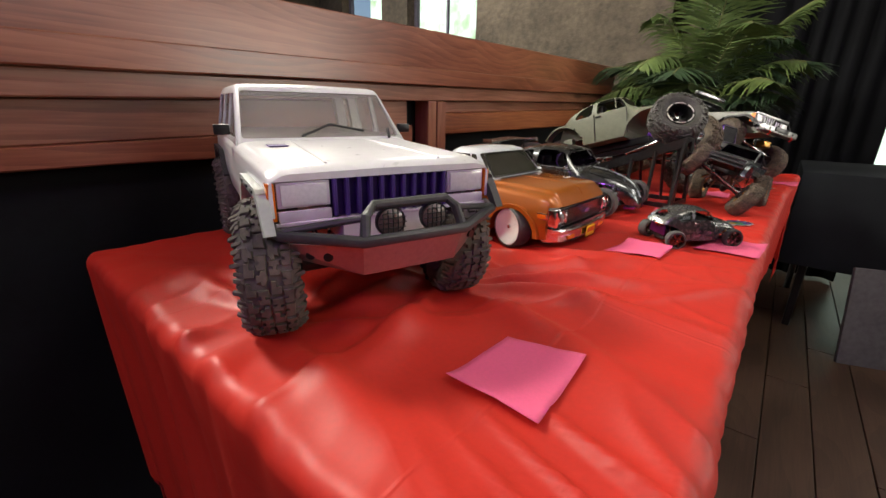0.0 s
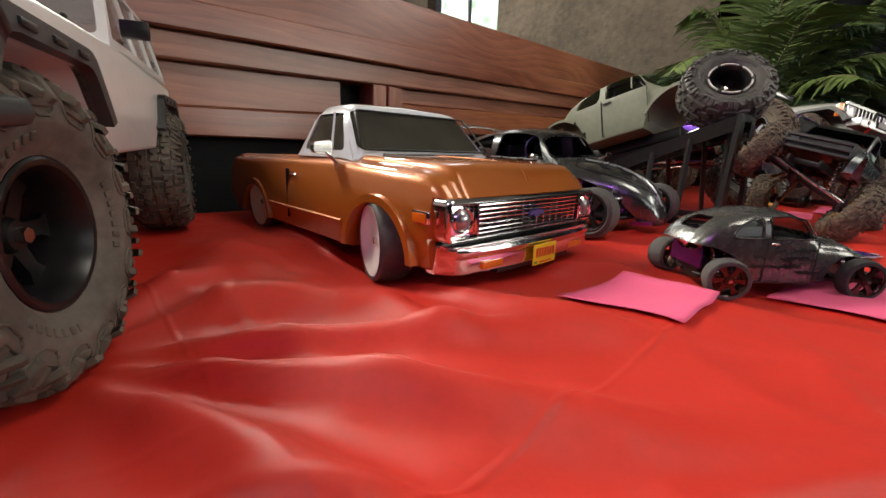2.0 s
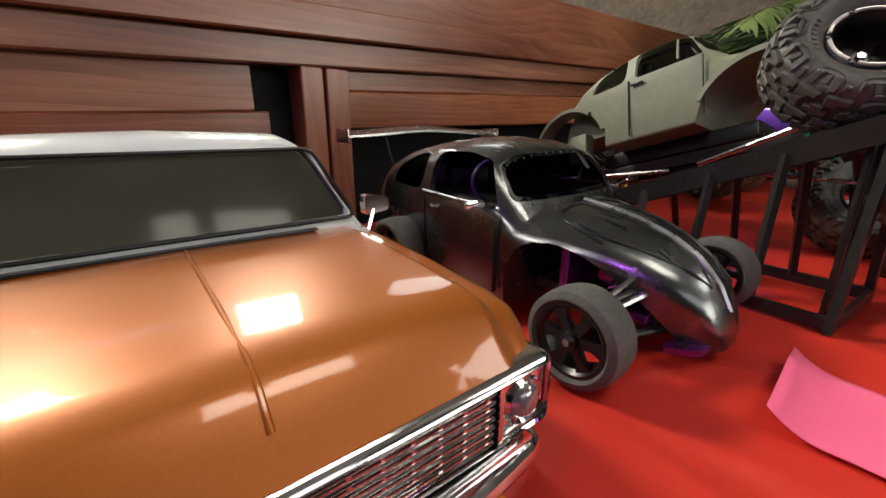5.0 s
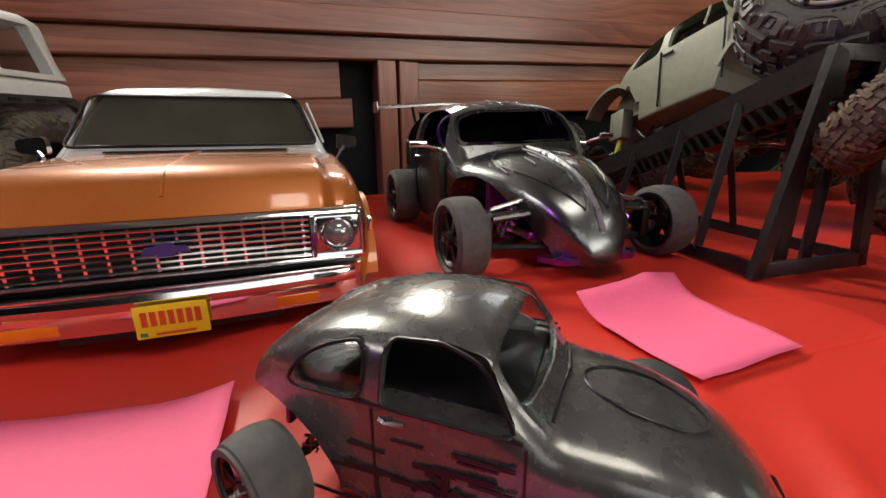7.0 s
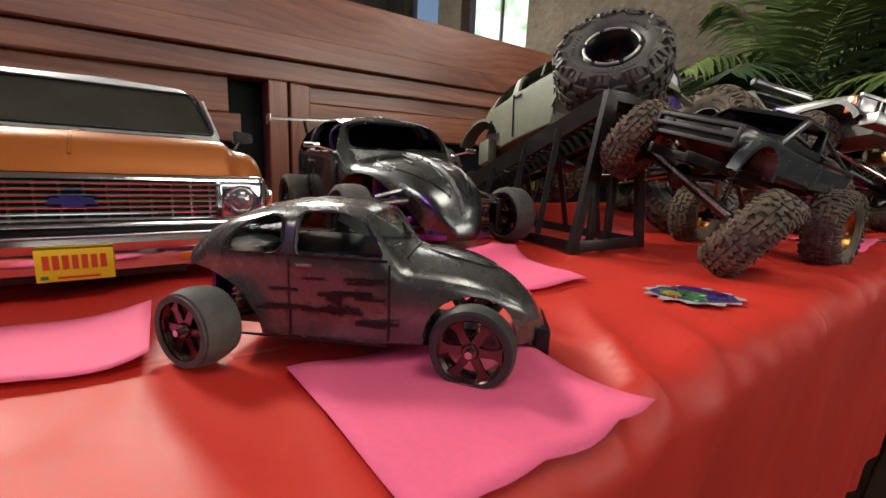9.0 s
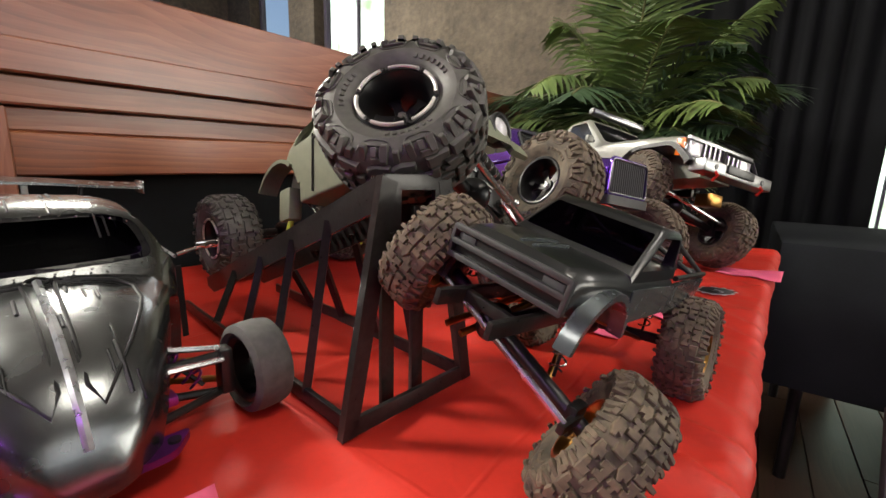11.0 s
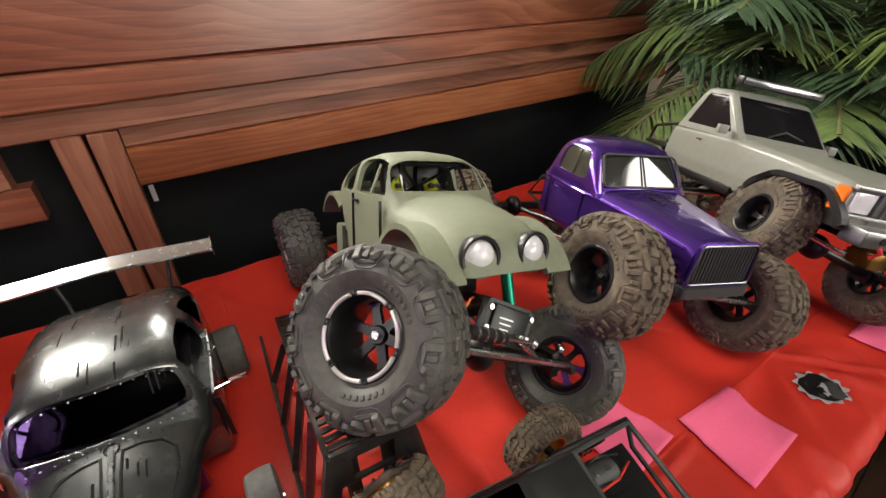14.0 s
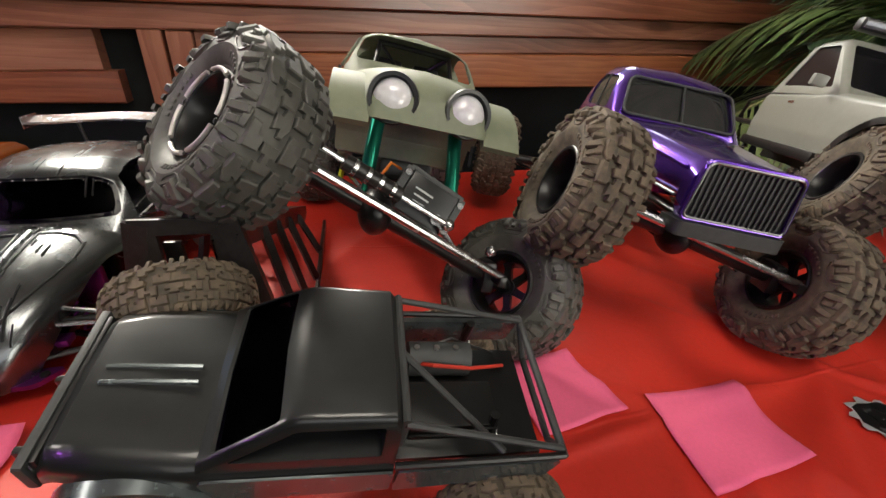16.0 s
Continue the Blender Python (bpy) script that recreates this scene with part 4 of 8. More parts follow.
# ---------------------------------------------------------------- orange pickup with a white roof
def orange_pickup(m):
    car = thing("model_pickup", m, "lowered orange scale-model pickup with a white cab roof and chrome grille", "model car", "model vehicles on the table")

    def sec(zt, wt, ws, w, zb=0.012, shelf=0.0065):
        return [(0, zt, 0), (wt, zt - 0.001, 0.006), (wt + 0.004, zt - shelf, 0.003), (ws, zt - shelf - 0.002, 0.008), (w, max(zt - 0.034, 0.042), 0.012), (w, 0.034, 0.004), (w - 0.004, zb, 0.003), (0, zb, 0)]
    st = [(-0.208, sec(0.078, 0.086, 0.094, 0.098, 0.03, 0.004)), (-0.202, sec(0.084, 0.088, 0.099, 0.105, 0.016, 0.004)), (-0.185, sec(0.086, 0.088, 0.1, 0.107, 0.012, 0.004)),
          (-0.05, sec(0.087, 0.088, 0.1, 0.107, 0.012, 0.004)), (0.07, sec(0.090, 0.084, 0.1, 0.107, 0.012, 0.004)), (0.095, sec(0.0905, 0.080, 0.1, 0.107, 0.012, 0.0055)),
          (0.15, sec(0.0892, 0.078, 0.099, 0.1065)), (0.19, sec(0.0872, 0.077, 0.0965, 0.1045)), (0.202, sec(0.0852, 0.077, 0.0955, 0.103)), (0.209, sec(0.080, 0.077, 0.094, 0.1015)), (0.217, sec(0.0685, 0.077, 0.0925, 0.0998, 0.014, 0.005)), (0.222, sec(0.063, 0.077, 0.091, 0.098, 0.02, 0.003))]
    body = carve(loft(st), block(-0.199, -0.020, -0.083, 0.083, 0.042, 0.2), barrel(0.148, 0.013, 0.042, -0.3, -0.055), barrel(0.148, 0.013, 0.042, 0.055, 0.3),
                 barrel(-0.106, 0.013, 0.0375, -0.3, -0.06), barrel(-0.106, 0.013, 0.0375, 0.06, 0.3), block(0.206, 0.3, -0.3, 0.3, -0.1, 0.0638))
    part("body", body, "orange", car)
    # crease along the flanks and arch lips
    for s in (-1, 1):
        b = bmesh.new()
        tube(b, [(-0.063, s * 0.1068, 0.034), (-0.03, s * 0.1074, 0.034), (0.099, s * 0.1074, 0.034)], 0.0016, 6)
        part("side_moulding", b, "orange", car)
        for x, z, r in ((0.148, 0.013, 0.042), (-0.106, 0.013, 0.0375)):
            part("arch_lip", arch_strip(x, z, r, 0.0075, s * 0.100, s * 0.1088, 2, 178, 28), "orange", car)
        b = bmesh.new()
        box(b, (0.1995, s * 0.1025, 0.050), (0.017, 0.003, 0.0095), 0.001)
        mk = part("side_marker", b, "chrome", car)
        b = bmesh.new()
        box(b, (0.1995, s * 0.1038, 0.050), (0.0140, 0.0025, 0.0068), 0.0008)
        part("lens", b, "amber", mk, "amber lens")
        b = bmesh.new()
        tube(b, [(-0.004, s * 0.1055, 0.068), (0.002, s * 0.1078, 0.068), (0.009, s * 0.1055, 0.068)], 0.0012, 6)
        part("door_handle", b, "chrome", car)
        for x in (-0.012,):
            b = bmesh.new()
            box(b, (x, s * 0.1055, 0.048), (0.0008, 0.0034, 0.05))
            part("door_gap", b, "black", car)

    # white upper cab
    def roof(zt, wt, w, zb=0.086):
        return [(0, zt, 0), (wt, zt - 0.002, 0.012), (w, zt - 0.014, 0.01), (0.092, zb, 0.002), (0, zb, 0)]
    cab = [(-0.018, roof(0.100, 0.068, 0.080)), (-0.015, roof(0.118, 0.070, 0.0785)), (-0.007, roof(0.134, 0.066, 0.0765)), (0.006, roof(0.1395, 0.064, 0.0765)), (0.04, roof(0.1395, 0.064, 0.0765)),
           (0.057, roof(0.136, 0.066, 0.0775)), (0.066, roof(0.128, 0.070, 0.079)), (0.095, roof(0.0935, 0.082, 0.0905))]
    side = [(-0.003, 0.093), (0.074, 0.093), (0.051, 0.128), (0.003, 0.128)]
    front = [(-0.083, 0.0945), (0.083, 0.0945), (0.0715, 0.130), (-0.0715, 0.130)]
    back = [(-0.066, 0.097), (0.066, 0.097), (0.058, 0.127), (-0.058, 0.127)]
    cuts = lambda: (pane_cut(side, "y", -0.3, 0.3), pane_cut(front, "x", 0.03, 0.2), pane_cut(back, "x", -0.2, 0.0))  # noqa: E731
    upper = part("cab_roof", carve(loft(cab), *cuts()), "white_cold", car, "glossy white cab roof and pillars")
    for nm, cut in zip(("side_glass", "windscreen", "rear_window"), cuts()):
        part(nm, carve(loft(cab, inset=0.0016), ("*", cut)), "dark_glass", upper, "smoked glass")
    b = bmesh.new()
    pts = rounded([(u, v, 0.005) for u, v in front], 4)
    tube(b, [(0.0955 - (v - 0.0935) * 0.85 + 0.0012, u, v) for u, v in pts], 0.0011, 6, True)
    part("screen_trim", b, "black", upper)
    for s in (-1, 1):
        b = bmesh.new()
        tube(b, [(0.056, s * 0.0905, 0.094), (0.044, s * 0.0795, 0.128)], 0.0012, 6)
        part("vent_window_bar", b, "white_cold", upper)
        b = bmesh.new()
        tube(b, [(0.08, s * 0.099, 0.081), (0.077, s * 0.103, 0.087), (0.073, s * 0.107, 0.092)], 0.0014, 6)
        mir = part("mirror", b, "chrome", car)
        b = bmesh.new()
        prism(b, rounded([(s * 0.1005, 0.0885, 0.003), (s * 0.1175, 0.0905, 0.003), (s * 0.1175, 0.0995, 0.003), (s * 0.1005, 0.1015, 0.003)], 3), "x", 0.068, 0.0745)
        part("mirror_head", b, "chrome", mir)
    # hood centre ridge
    b = bmesh.new()
    tube(b, [(0.10, 0, 0.0902), (0.16, 0, 0.0886), (0.2, 0, 0.0855), (0.208, 0, 0.081), (0.214, 0, 0.0735)], 0.001, 8)
    part("hood_ridge", b, "orange", car)
    b = bmesh.new()
    box(b, (0.097, 0, 0.0908), (0.004, 0.12, 0.001))
    part("cowl_vent", b, "black", car)

    # nose: surround, mesh, lamps, bumper, plate
    b = bmesh.new()
    box(b, (0.2115, 0, 0.0485), (0.024, 0.1965, 0.031), 0.006, None, 4)
    grille = part("grille", carve(b, block(0.2165, 0.3, -0.0685, 0.0685, 0.0365, 0.0605), block(0.2195, 0.3, 0.0705, 0.0955, 0.0365, 0.0605), block(0.2195, 0.3, -0.0955, -0.0705, 0.0365, 0.0605)), "chrome", car, "chrome egg-crate grille")
    b = bmesh.new()
    box(b, (0.2168, 0, 0.0485), (0.001, 0.1365, 0.0235))
    part("grille_back", b, "black", grille)
    b = bmesh.new()
    box(b, (0.2095, 0, 0.0225), (0.008, 0.19, 0.02), 0.002)
    part("valance", b, "black", car)
    for k in range(7):
        b = bmesh.new()
        rod(b, (0.2215, -0.0675, 0.0385 + 0.0033 * k), (0.2215, 0.0675, 0.0385 + 0.0033 * k), 0.0010, seg=8)
        part("grille_bar", b, "chrome", grille)
    for k in range(14):
        b = bmesh.new()
        box(b, (0.2205, -0.0645 + 0.00992 * k, 0.0485), (0.0028, 0.0014, 0.0225))
        part("grille_bar", b, "chrome", grille)
    b = bmesh.new()
    prism(b, [(-0.0105, 0.0472), (-0.004, 0.0472), (-0.004, 0.0455), (0.004, 0.0455), (0.004, 0.0472), (0.0105, 0.0472), (0.0085, 0.0505), (0.004, 0.0505), (0.004, 0.052), (-0.004, 0.052), (-0.004, 0.0505), (-0.0085, 0.0505)], "x", 0.2235, 0.2255)
    part("badge", b, "blue", car, "plain blue badge")
    for s in (-1, 1):
        b = bmesh.new()
        box(b, (0.2185, s * 0.083, 0.0485), (0.004, 0.0245, 0.0215), 0.002)
        lamp = part("headlight", b, "chrome", car)
        b = bmesh.new()
        lathe(b, [(0, 0.004), (0.0035, 0.0037), (0.006, 0.0024), (0.0074, 0.0), (0.0072, -0.001)], 28, pose(0.2212, s * 0.083, 0.0485, 0, 0, -90))
        part("lens", b, "lamp_glass", lamp)
        b = bmesh.new()
        lathe(b, [(0.0072, 0), (0.0086, 0.0014), (0.0096, 0), (0.0086, -0.0012)], 28, pose(0.2212, s * 0.083, 0.0485, 0, 0, -90), closed=True)
        part("bezel", b, "chrome", lamp)
    stb = []
    for y in np.linspace(-0.0965, 0.0965, 33):
        k = abs(y) / 0.0965
        xf = 0.234 - 0.008 * k ** 2 - 0.013 * (max(0, k - 0.9) * 10) ** 2
        stb.append((float(y), float(xf)))
    b = bmesh.new()
    rings = []
    for y, xf in stb:
        rings.append([b.verts.new((x, y, z)) for x, z in ((xf - 0.014, 0.0305), (xf - 0.004, 0.0307), (xf - 0.001, 0.0295), (xf, 0.0268), (xf - 0.0008, 0.0238), (xf - 0.0028, 0.0218), (xf - 0.0022, 0.016), (xf - 0.0032, 0.0112), (xf - 0.006, 0.0095), (xf - 0.014, 0.0095))])
    for p, q in zip(rings, rings[1:]):
        for k in range(10):
            b.faces.new((p[k], p[(k + 1) % 10], q[(k + 1) % 10], q[k]))
    b.faces.new(rings[0])
    b.faces.new(rings[-1][::-1])
    bump = part("front_bumper", b, "chrome", car)
    for s in (-1, 1):
        b = bmesh.new()
        box(b, (0.2280, s * 0.058, 0.0160), (0.004, 0.0225, 0.0058), 0.001)
        part("indicator", b, "amber", bump, "amber indicator lens")
    b = bmesh.new()
    box(b, (0.2352, 0, 0.0165), (0.0012, 0.0315, 0.0168), 0.0005)
    plate = part("number_plate", b, "yellow", car, "yellow plate with red characters")
    for k in range(7):
        b = bmesh.new()
        box(b, (0.2359, -0.0114 + 0.0038 * k, 0.0182), (0.0005, 0.0026, 0.0074))
        part("character_bar", b, "ink_red", plate)
    b = bmesh.new()
    box(b, (0.2359, 0.001, 0.0102), (0.0004, 0.017, 0.0012))
    part("small_print", b, "ink_red", plate)
    b = bmesh.new()
    box(b, (0.2359, -0.0125, 0.0104), (0.0004, 0.003, 0.0018))
    part("sticker", b, "ink_green", plate)
    b = bmesh.new()
    box(b, (0.2, 0, 0.009), (0.055, 0.1, 0.006), 0.002)
    box(b, (-0.01, 0, 0.018), (0.38, 0.07, 0.01), 0.003)
    rod(b, (0.148, -0.08, 0.03), (0.148, 0.08, 0.03), 0.004)
    rod(b, (-0.106, -0.08, 0.03), (-0.106, 0.08, 0.03), 0.004)
    part("chassis", b, "black", car)
    for x, R in ((0.146, 0.0335), (-0.106, 0.0325)):
        for s in (-1, 1):
            place = pose(x, s * (0.0945 if x > 0 else 0.0905), R - (0.0098 if x > 0 else 0.004), 0, 0, -18 if x > 0 else 0)
            wheel(car, place, R, 0.028, 0.029, "rubber", "white_rim", spokes=5, slick=True, outer=s, dish=0.75)
            b = bmesh.new()
            lathe(b, [(0, 0.0008), (0.012, 0.0012), (0.022, 0.0035), (0.0262, 0.0062), (0.0285, 0.0066), (0.0285, 0.003), (0, -0.003)], 36, place @ (Matrix.Scale(s, 4, (0, 1, 0)) @ Matrix.Translation((0, 0.0065, 0))))
            part("wheel_dish", b, "white_rim", car, "plain white wheel face")
    return car


orange_pickup(pose(0.3475, 0.8869, T + 0.0003, 0, 0, -2.1) @ Matrix.Scale(1.042, 4))


# ---------------------------------------------------------------- white crawler with a boxy body
def boxy_crawler(m):
    car = thing("model_crawler", m, "white boxy scale-model off-roader with large muddy tyres and grey bumper", "model car", "model vehicles on the table")

    def sec(zt, w, zb=0.086, lip=0.006):
        w *= 1.13
        return [(0, zt + 0.001, 0), (w - 0.012, zt, 0.005), (w - 0.001, zt - lip, 0.003), (w, zt - 0.018, 0.002), (w, 0.112, 0.003), (w - 0.004, zb, 0.003), (0, zb, 0)]
    st = [(-0.212, sec(0.154, 0.084)), (-0.206, sec(0.156, 0.0895)), (0.02, sec(0.158, 0.0905)), (0.04, sec(0.1575, 0.0905)), (0.1, sec(0.156, 0.090)), (0.19, sec(0.1535, 0.089)), (0.205, sec(0.151, 0.0885)), (0.21, sec(0.148, 0.0875))]
    F, R = 0.1565, -0.1565
    arch = lambda x: [(x - 0.066, 0.05), (x + 0.066, 0.05), (x + 0.064, 0.1), (x + 0.042, 0.129), (x - 0.042, 0.129), (x - 0.064, 0.1)]  # noqa: E731
    body = carve(loft(st), pane_cut(arch(F), "y", -0.3, -0.045, 0.008), pane_cut(arch(F), "y", 0.045, 0.3, 0.008), pane_cut(arch(R), "y", -0.3, -0.045, 0.008), pane_cut(arch(R), "y", 0.045, 0.3, 0.008),
                 block(0.204, 0.3, -0.096, 0.096, 0.109, 0.1425))
    part("body", body, "white", car)
    for s in (-1, 1):
        for x in (F, R):
            b = bmesh.new()
            inner = rounded([(u, v, 0.008) for u, v in arch(x)], 3)
            inner = sorted([p for p in inner if p[1] > 0.1], key=lambda p: math.atan2(p[1] - 0.08, p[0] - x))
            outer = [(x + (u - x) * 1.13, v + 0.008 * (v - 0.088) / 0.041) for u, v in inner]
            for a, c, d, e in zip(inner, inner[1:], outer[1:], outer):
                prism(b, [a, c, d, e], "y", s * 0.099, s * 0.107)
            bmesh.ops.remove_doubles(b, verts=b.verts, dist=1e-5)
            # the front right flare is paler than the other three
            part("fender_flare", b, "flare" if s < 0 < x else "grey_plastic", car, "pale fender flare" if s < 0 < x else "dark plastic fender flare")
            for dx in (-0.028, 0, 0.028):
                b = bmesh.new()
                box(b, (x + dx, s * 0.107, 0.1325), (0.013, 0.002, 0.003), 0.0008)
                part("flare_slot", b, "black", car)
    # upper cabin with open windows

    def roof(zt, wt, w, zb=0.155):
        return [(0, zt, 0), (wt * 1.12, zt - 0.002, 0.006), (w * 1.12, zt - 0.008, 0.004), (0.099, zb, 0.002), (0, zb, 0)]
    cab = [(-0.208, roof(0.19, 0.072, 0.08)), (-0.203, roof(0.2195, 0.0735, 0.079)), (-0.19, roof(0.2235, 0.0735, 0.0785)), (-0.06, roof(0.2245, 0.0735, 0.0785)), (-0.036, roof(0.222, 0.0735, 0.0785)), (-0.030, roof(0.218, 0.074, 0.079)), (0.028, roof(0.158, 0.083, 0.0875))]
    sides = [[(-0.197, 0.161), (-0.135, 0.161), (-0.135, 0.211), (-0.190, 0.211)], [(-0.127, 0.161), (-0.066, 0.161), (-0.066, 0.211), (-0.127, 0.211)], [(-0.06, 0.161), (0.012, 0.161), (-0.034, 0.211), (-0.06, 0.211)]]
    front = [(-0.092, 0.161), (0.092, 0.161), (0.083, 0.214), (-0.083, 0.214)]
    back = [(-0.083, 0.161), (0.083, 0.161), (0.076, 0.21), (-0.076, 0.21)]
    upper = part("cabin", carve(loft(cab), *(pane_cut(p, "y", -0.3, 0.3, 0.003) for p in sides), pane_cut(front, "x", -0.1, 0.2, 0.004), pane_cut(back, "x", -0.3, -0.1, 0.004)), "white", car)
    shell = lambda: carve(loft(cab, inset=0.0012), loft(cab, inset=0.002, drop=0.002))  # noqa: E731
    part("windscreen", carve(shell(), ("*", pane_cut(front, "x", -0.05, 0.2, 0.004))), "clear_glare", upper, "clear plastic windscreen with reflected glare painted in")
    for p in sides:
        for s in (-1, 1):
            part("side_window", carve(shell(), ("*", pane_cut(p, "y", 0, s * 0.3, 0.003))), "clear", upper)
    part("tailgate_window", carve(shell(), ("*", pane_cut(back, "x", -0.3, -0.15, 0.004))), "clear", upper)
    b = bmesh.new()
    box(b, (-0.09, 0, 0.1592), (0.21, 0.17, 0.001))
    part("interior_floor", b, "white", car)
    b = bmesh.new()
    tube(b, [(0.026, -0.03, 0.163), (0.016, 0.005, 0.176), (0.022, 0.045, 0.168)], 0.0016, 6)
    part("wiper", b, "black", car)
    b = bmesh.new()
    tube(b, [(0.03, 0.075, 0.160), (0.02, 0.077, 0.170)], 0.002, 6)
    part("wiper_stub", b, "black", car)
    b = bmesh.new()
    box(b, (0.075, -0.066, 0.1575), (0.022, 0.018, 0.0012), 0.0005, None, 1)
    part("hood_vent", b, "purple_dark", car)
    for s in (-1, 1):
        b = bmesh.new()
        tube(b, [(0.03, s * 0.043, 0.158), (0.11, s * 0.048, 0.1558), (0.195, s * 0.052, 0.1525)], 0.0018, 6)
        part("hood_crease", b, "white", car)
        b = bmesh.new()
        box(b, (0.0, s * 0.108, 0.17), (0.008, 0.016, 0.012), 0.002)
        part("mirror", b, "black", car)
    # face
    b = bmesh.new()
    box(b, (0.2035, 0, 0.126), (0.003, 0.106, 0.033))
    gr = part("grille", b, "purple_dark", car, "dark purple slotted grille")
    for k in range(11):
        b = bmesh.new()
        box(b, (0.207, -0.05 + 0.01 * k, 0.126), (0.006, 0.0036, 0.033), 0.0008, None, 1)
        part("grille_bar", b, "purple_bar", gr)
    for s in (-1, 1):
        b = bmesh.new()
        box(b, (0.2055, s * 0.0735, 0.131), (0.006, 0.04, 0.0215), 0.0015)
        hl = part("headlight", b, "lilac", car, "lilac-backed headlight")
        b = bmesh.new()
        box(b, (0.2092, s * 0.0735, 0.131), (0.002, 0.034, 0.0175), 0.001)
        part("lens", b, "lens", hl)
        b = bmesh.new()
        box(b, (0.2075, s * 0.0735, 0.1135), (0.005, 0.04, 0.0095), 0.001)
        part("indicator", b, "lilac", car)
        b = bmesh.new()
        box(b, (0.203, s * 0.0972, 0.126), (0.013, 0.006, 0.031), 0.0012)
        part("corner_marker", b, "amber", car, "orange corner lens")
    b = bmesh.new()
    box(b, (0.2095, 0, 0.1075), (0.004, 0.192, 0.003), 0.001)
    part("front_valance", b, "lilac", car)
    # bumper with hoop and two lamps
    b = bmesh.new()
    top = [(0.213, -0.103, 0.079), (0.252, -0.045, 0.078), (0.252, 0.045, 0.078), (0.213, 0.103, 0.079)]
    low = [(0.205, -0.098, 0.066), (0.243, -0.042, 0.050), (0.243, 0.042, 0.050), (0.205, 0.098, 0.066)]
    for a, c, d, e in zip(top, top[1:], low[1:], low):
        q = [Vector(p) for p in (a, c, d, e)]
        back = [p + Vector((-0.004, 0, 0.001)) for p in q]
        f, g = [b.verts.new(p) for p in q], [b.verts.new(p) for p in back]
        b.faces.new(f)
        b.faces.new(g[::-1])
        for k in range(4):
            b.faces.new((f[k], g[k], g[(k + 1) % 4], f[(k + 1) % 4]))
    bmesh.ops.remove_doubles(b, verts=b.verts, dist=1e-5)
    bumper = part("bumper_plate", b, "skid", car, "brushed metal skid plate", Matrix.Translation((0, 0, 0.016)) @ Matrix.Diagonal((1, 0.98, 1, 1)))
    b = bmesh.new()
    tube(b, [(0.195, -0.106, 0.089), (0.222, -0.098, 0.087), (0.255, -0.045, 0.083), (0.256, 0.045, 0.083), (0.222, 0.098, 0.087), (0.195, 0.106, 0.089)], 0.0048, 10)
    part("bumper_bar", b, "grey_plastic", bumper)
    b = bmesh.new()
    tube(b, [(0.253, -0.044, 0.083), (0.247, -0.040, 0.102), (0.243, -0.032, 0.109), (0.243, 0.032, 0.109), (0.247, 0.040, 0.102), (0.253, 0.044, 0.083)], 0.0042, 10)
    part("hoop", b, "grey_plastic", bumper)
    for s in (-1, 1):
        b = bmesh.new()
        tube(b, [(0.246, s * 0.043, 0.1), (0.222, s * 0.096, 0.09)], 0.003, 8)
        part("brace", b, "grey_plastic", bumper)
        for k in range(3):
            b = bmesh.new()
            rod(b, (0.2305 - 0.0085 * k - 0.004, s * (0.064 + 0.011 * k), 0.0675 + 0.001 * k), (0.2345 - 0.0085 * k, s * (0.067 + 0.011 * k), 0.0675 + 0.001 * k), 0.0037, seg=18)
            part("plate_hole", b, "black", bumper)
        b = bmesh.new()
        lathe(b, [(0, -0.014), (0.008, -0.012), (0.0125, -0.002), (0.0125, 0.001), (0.0115, 0.001), (0, 0.0005)], 24, pose(0.246, s * 0.0195, 0.0945, 0, 0, -90))
        sl = part("spot_lamp", b, "black", bumper)
        b = bmesh.new()
        lathe(b, [(0, 0.0035), (0.006, 0.003), (0.0113, 0.0008), (0.0113, 0)], 24, pose(0.246, s * 0.0195, 0.0945, 0, 0, -90))
        part("lens", b, "spot_lens", sl)
        b = bmesh.new()
        for k in range(-2, 3):
            w = math.sqrt(0.0118 ** 2 - (0.0042 * k) ** 2)
            tube(b, [(0.2505, s * 0.0195 + 0.0042 * k, 0.0945 - w), (0.2515, s * 0.0195 + 0.0042 * k, 0.0945), (0.2505, s * 0.0195 + 0.0042 * k, 0.0945 + w)], 0.00055, 5)
            tube(b, [(0.2505, s * 0.0195 - w, 0.0945 + 0.0042 * k), (0.2515, s * 0.0195, 0.0945 + 0.0042 * k), (0.2505, s * 0.0195 + w, 0.0945 + 0.0042 * k)], 0.00055, 5)
        tagged(part("lamp_guard", b, "black", sl), "", kind="stuff")
    stretch(car, 1.046, 1.09, 1.009)
    F, R = 0.178, -0.1637
    # running gear
    b = bmesh.new()
    for s in (-1, 1):
        box(b, (0, s * 0.032, 0.075), (0.42, 0.007, 0.014), 0.001)
    box(b, (0.02, 0, 0.066), (0.1, 0.07, 0.014), 0.002)
    part("chassis", b, "black", car)
    b = bmesh.new()
    rod(b, (-0.08, 0.01, 0.07), (F, 0.01, 0.055), 0.004)
    rod(b, (-0.08, 0.0, 0.07), (R, 0.0, 0.055), 0.004)
    for s in (-1, 1):
        rod(b, (-0.05, s * 0.03, 0.06), (F - 0.01, s * 0.045, 0.05), 0.003)
        rod(b, (0.05, s * 0.03, 0.06), (R + 0.01, s * 0.045, 0.05), 0.003)
    part("links", b, "steel", car)
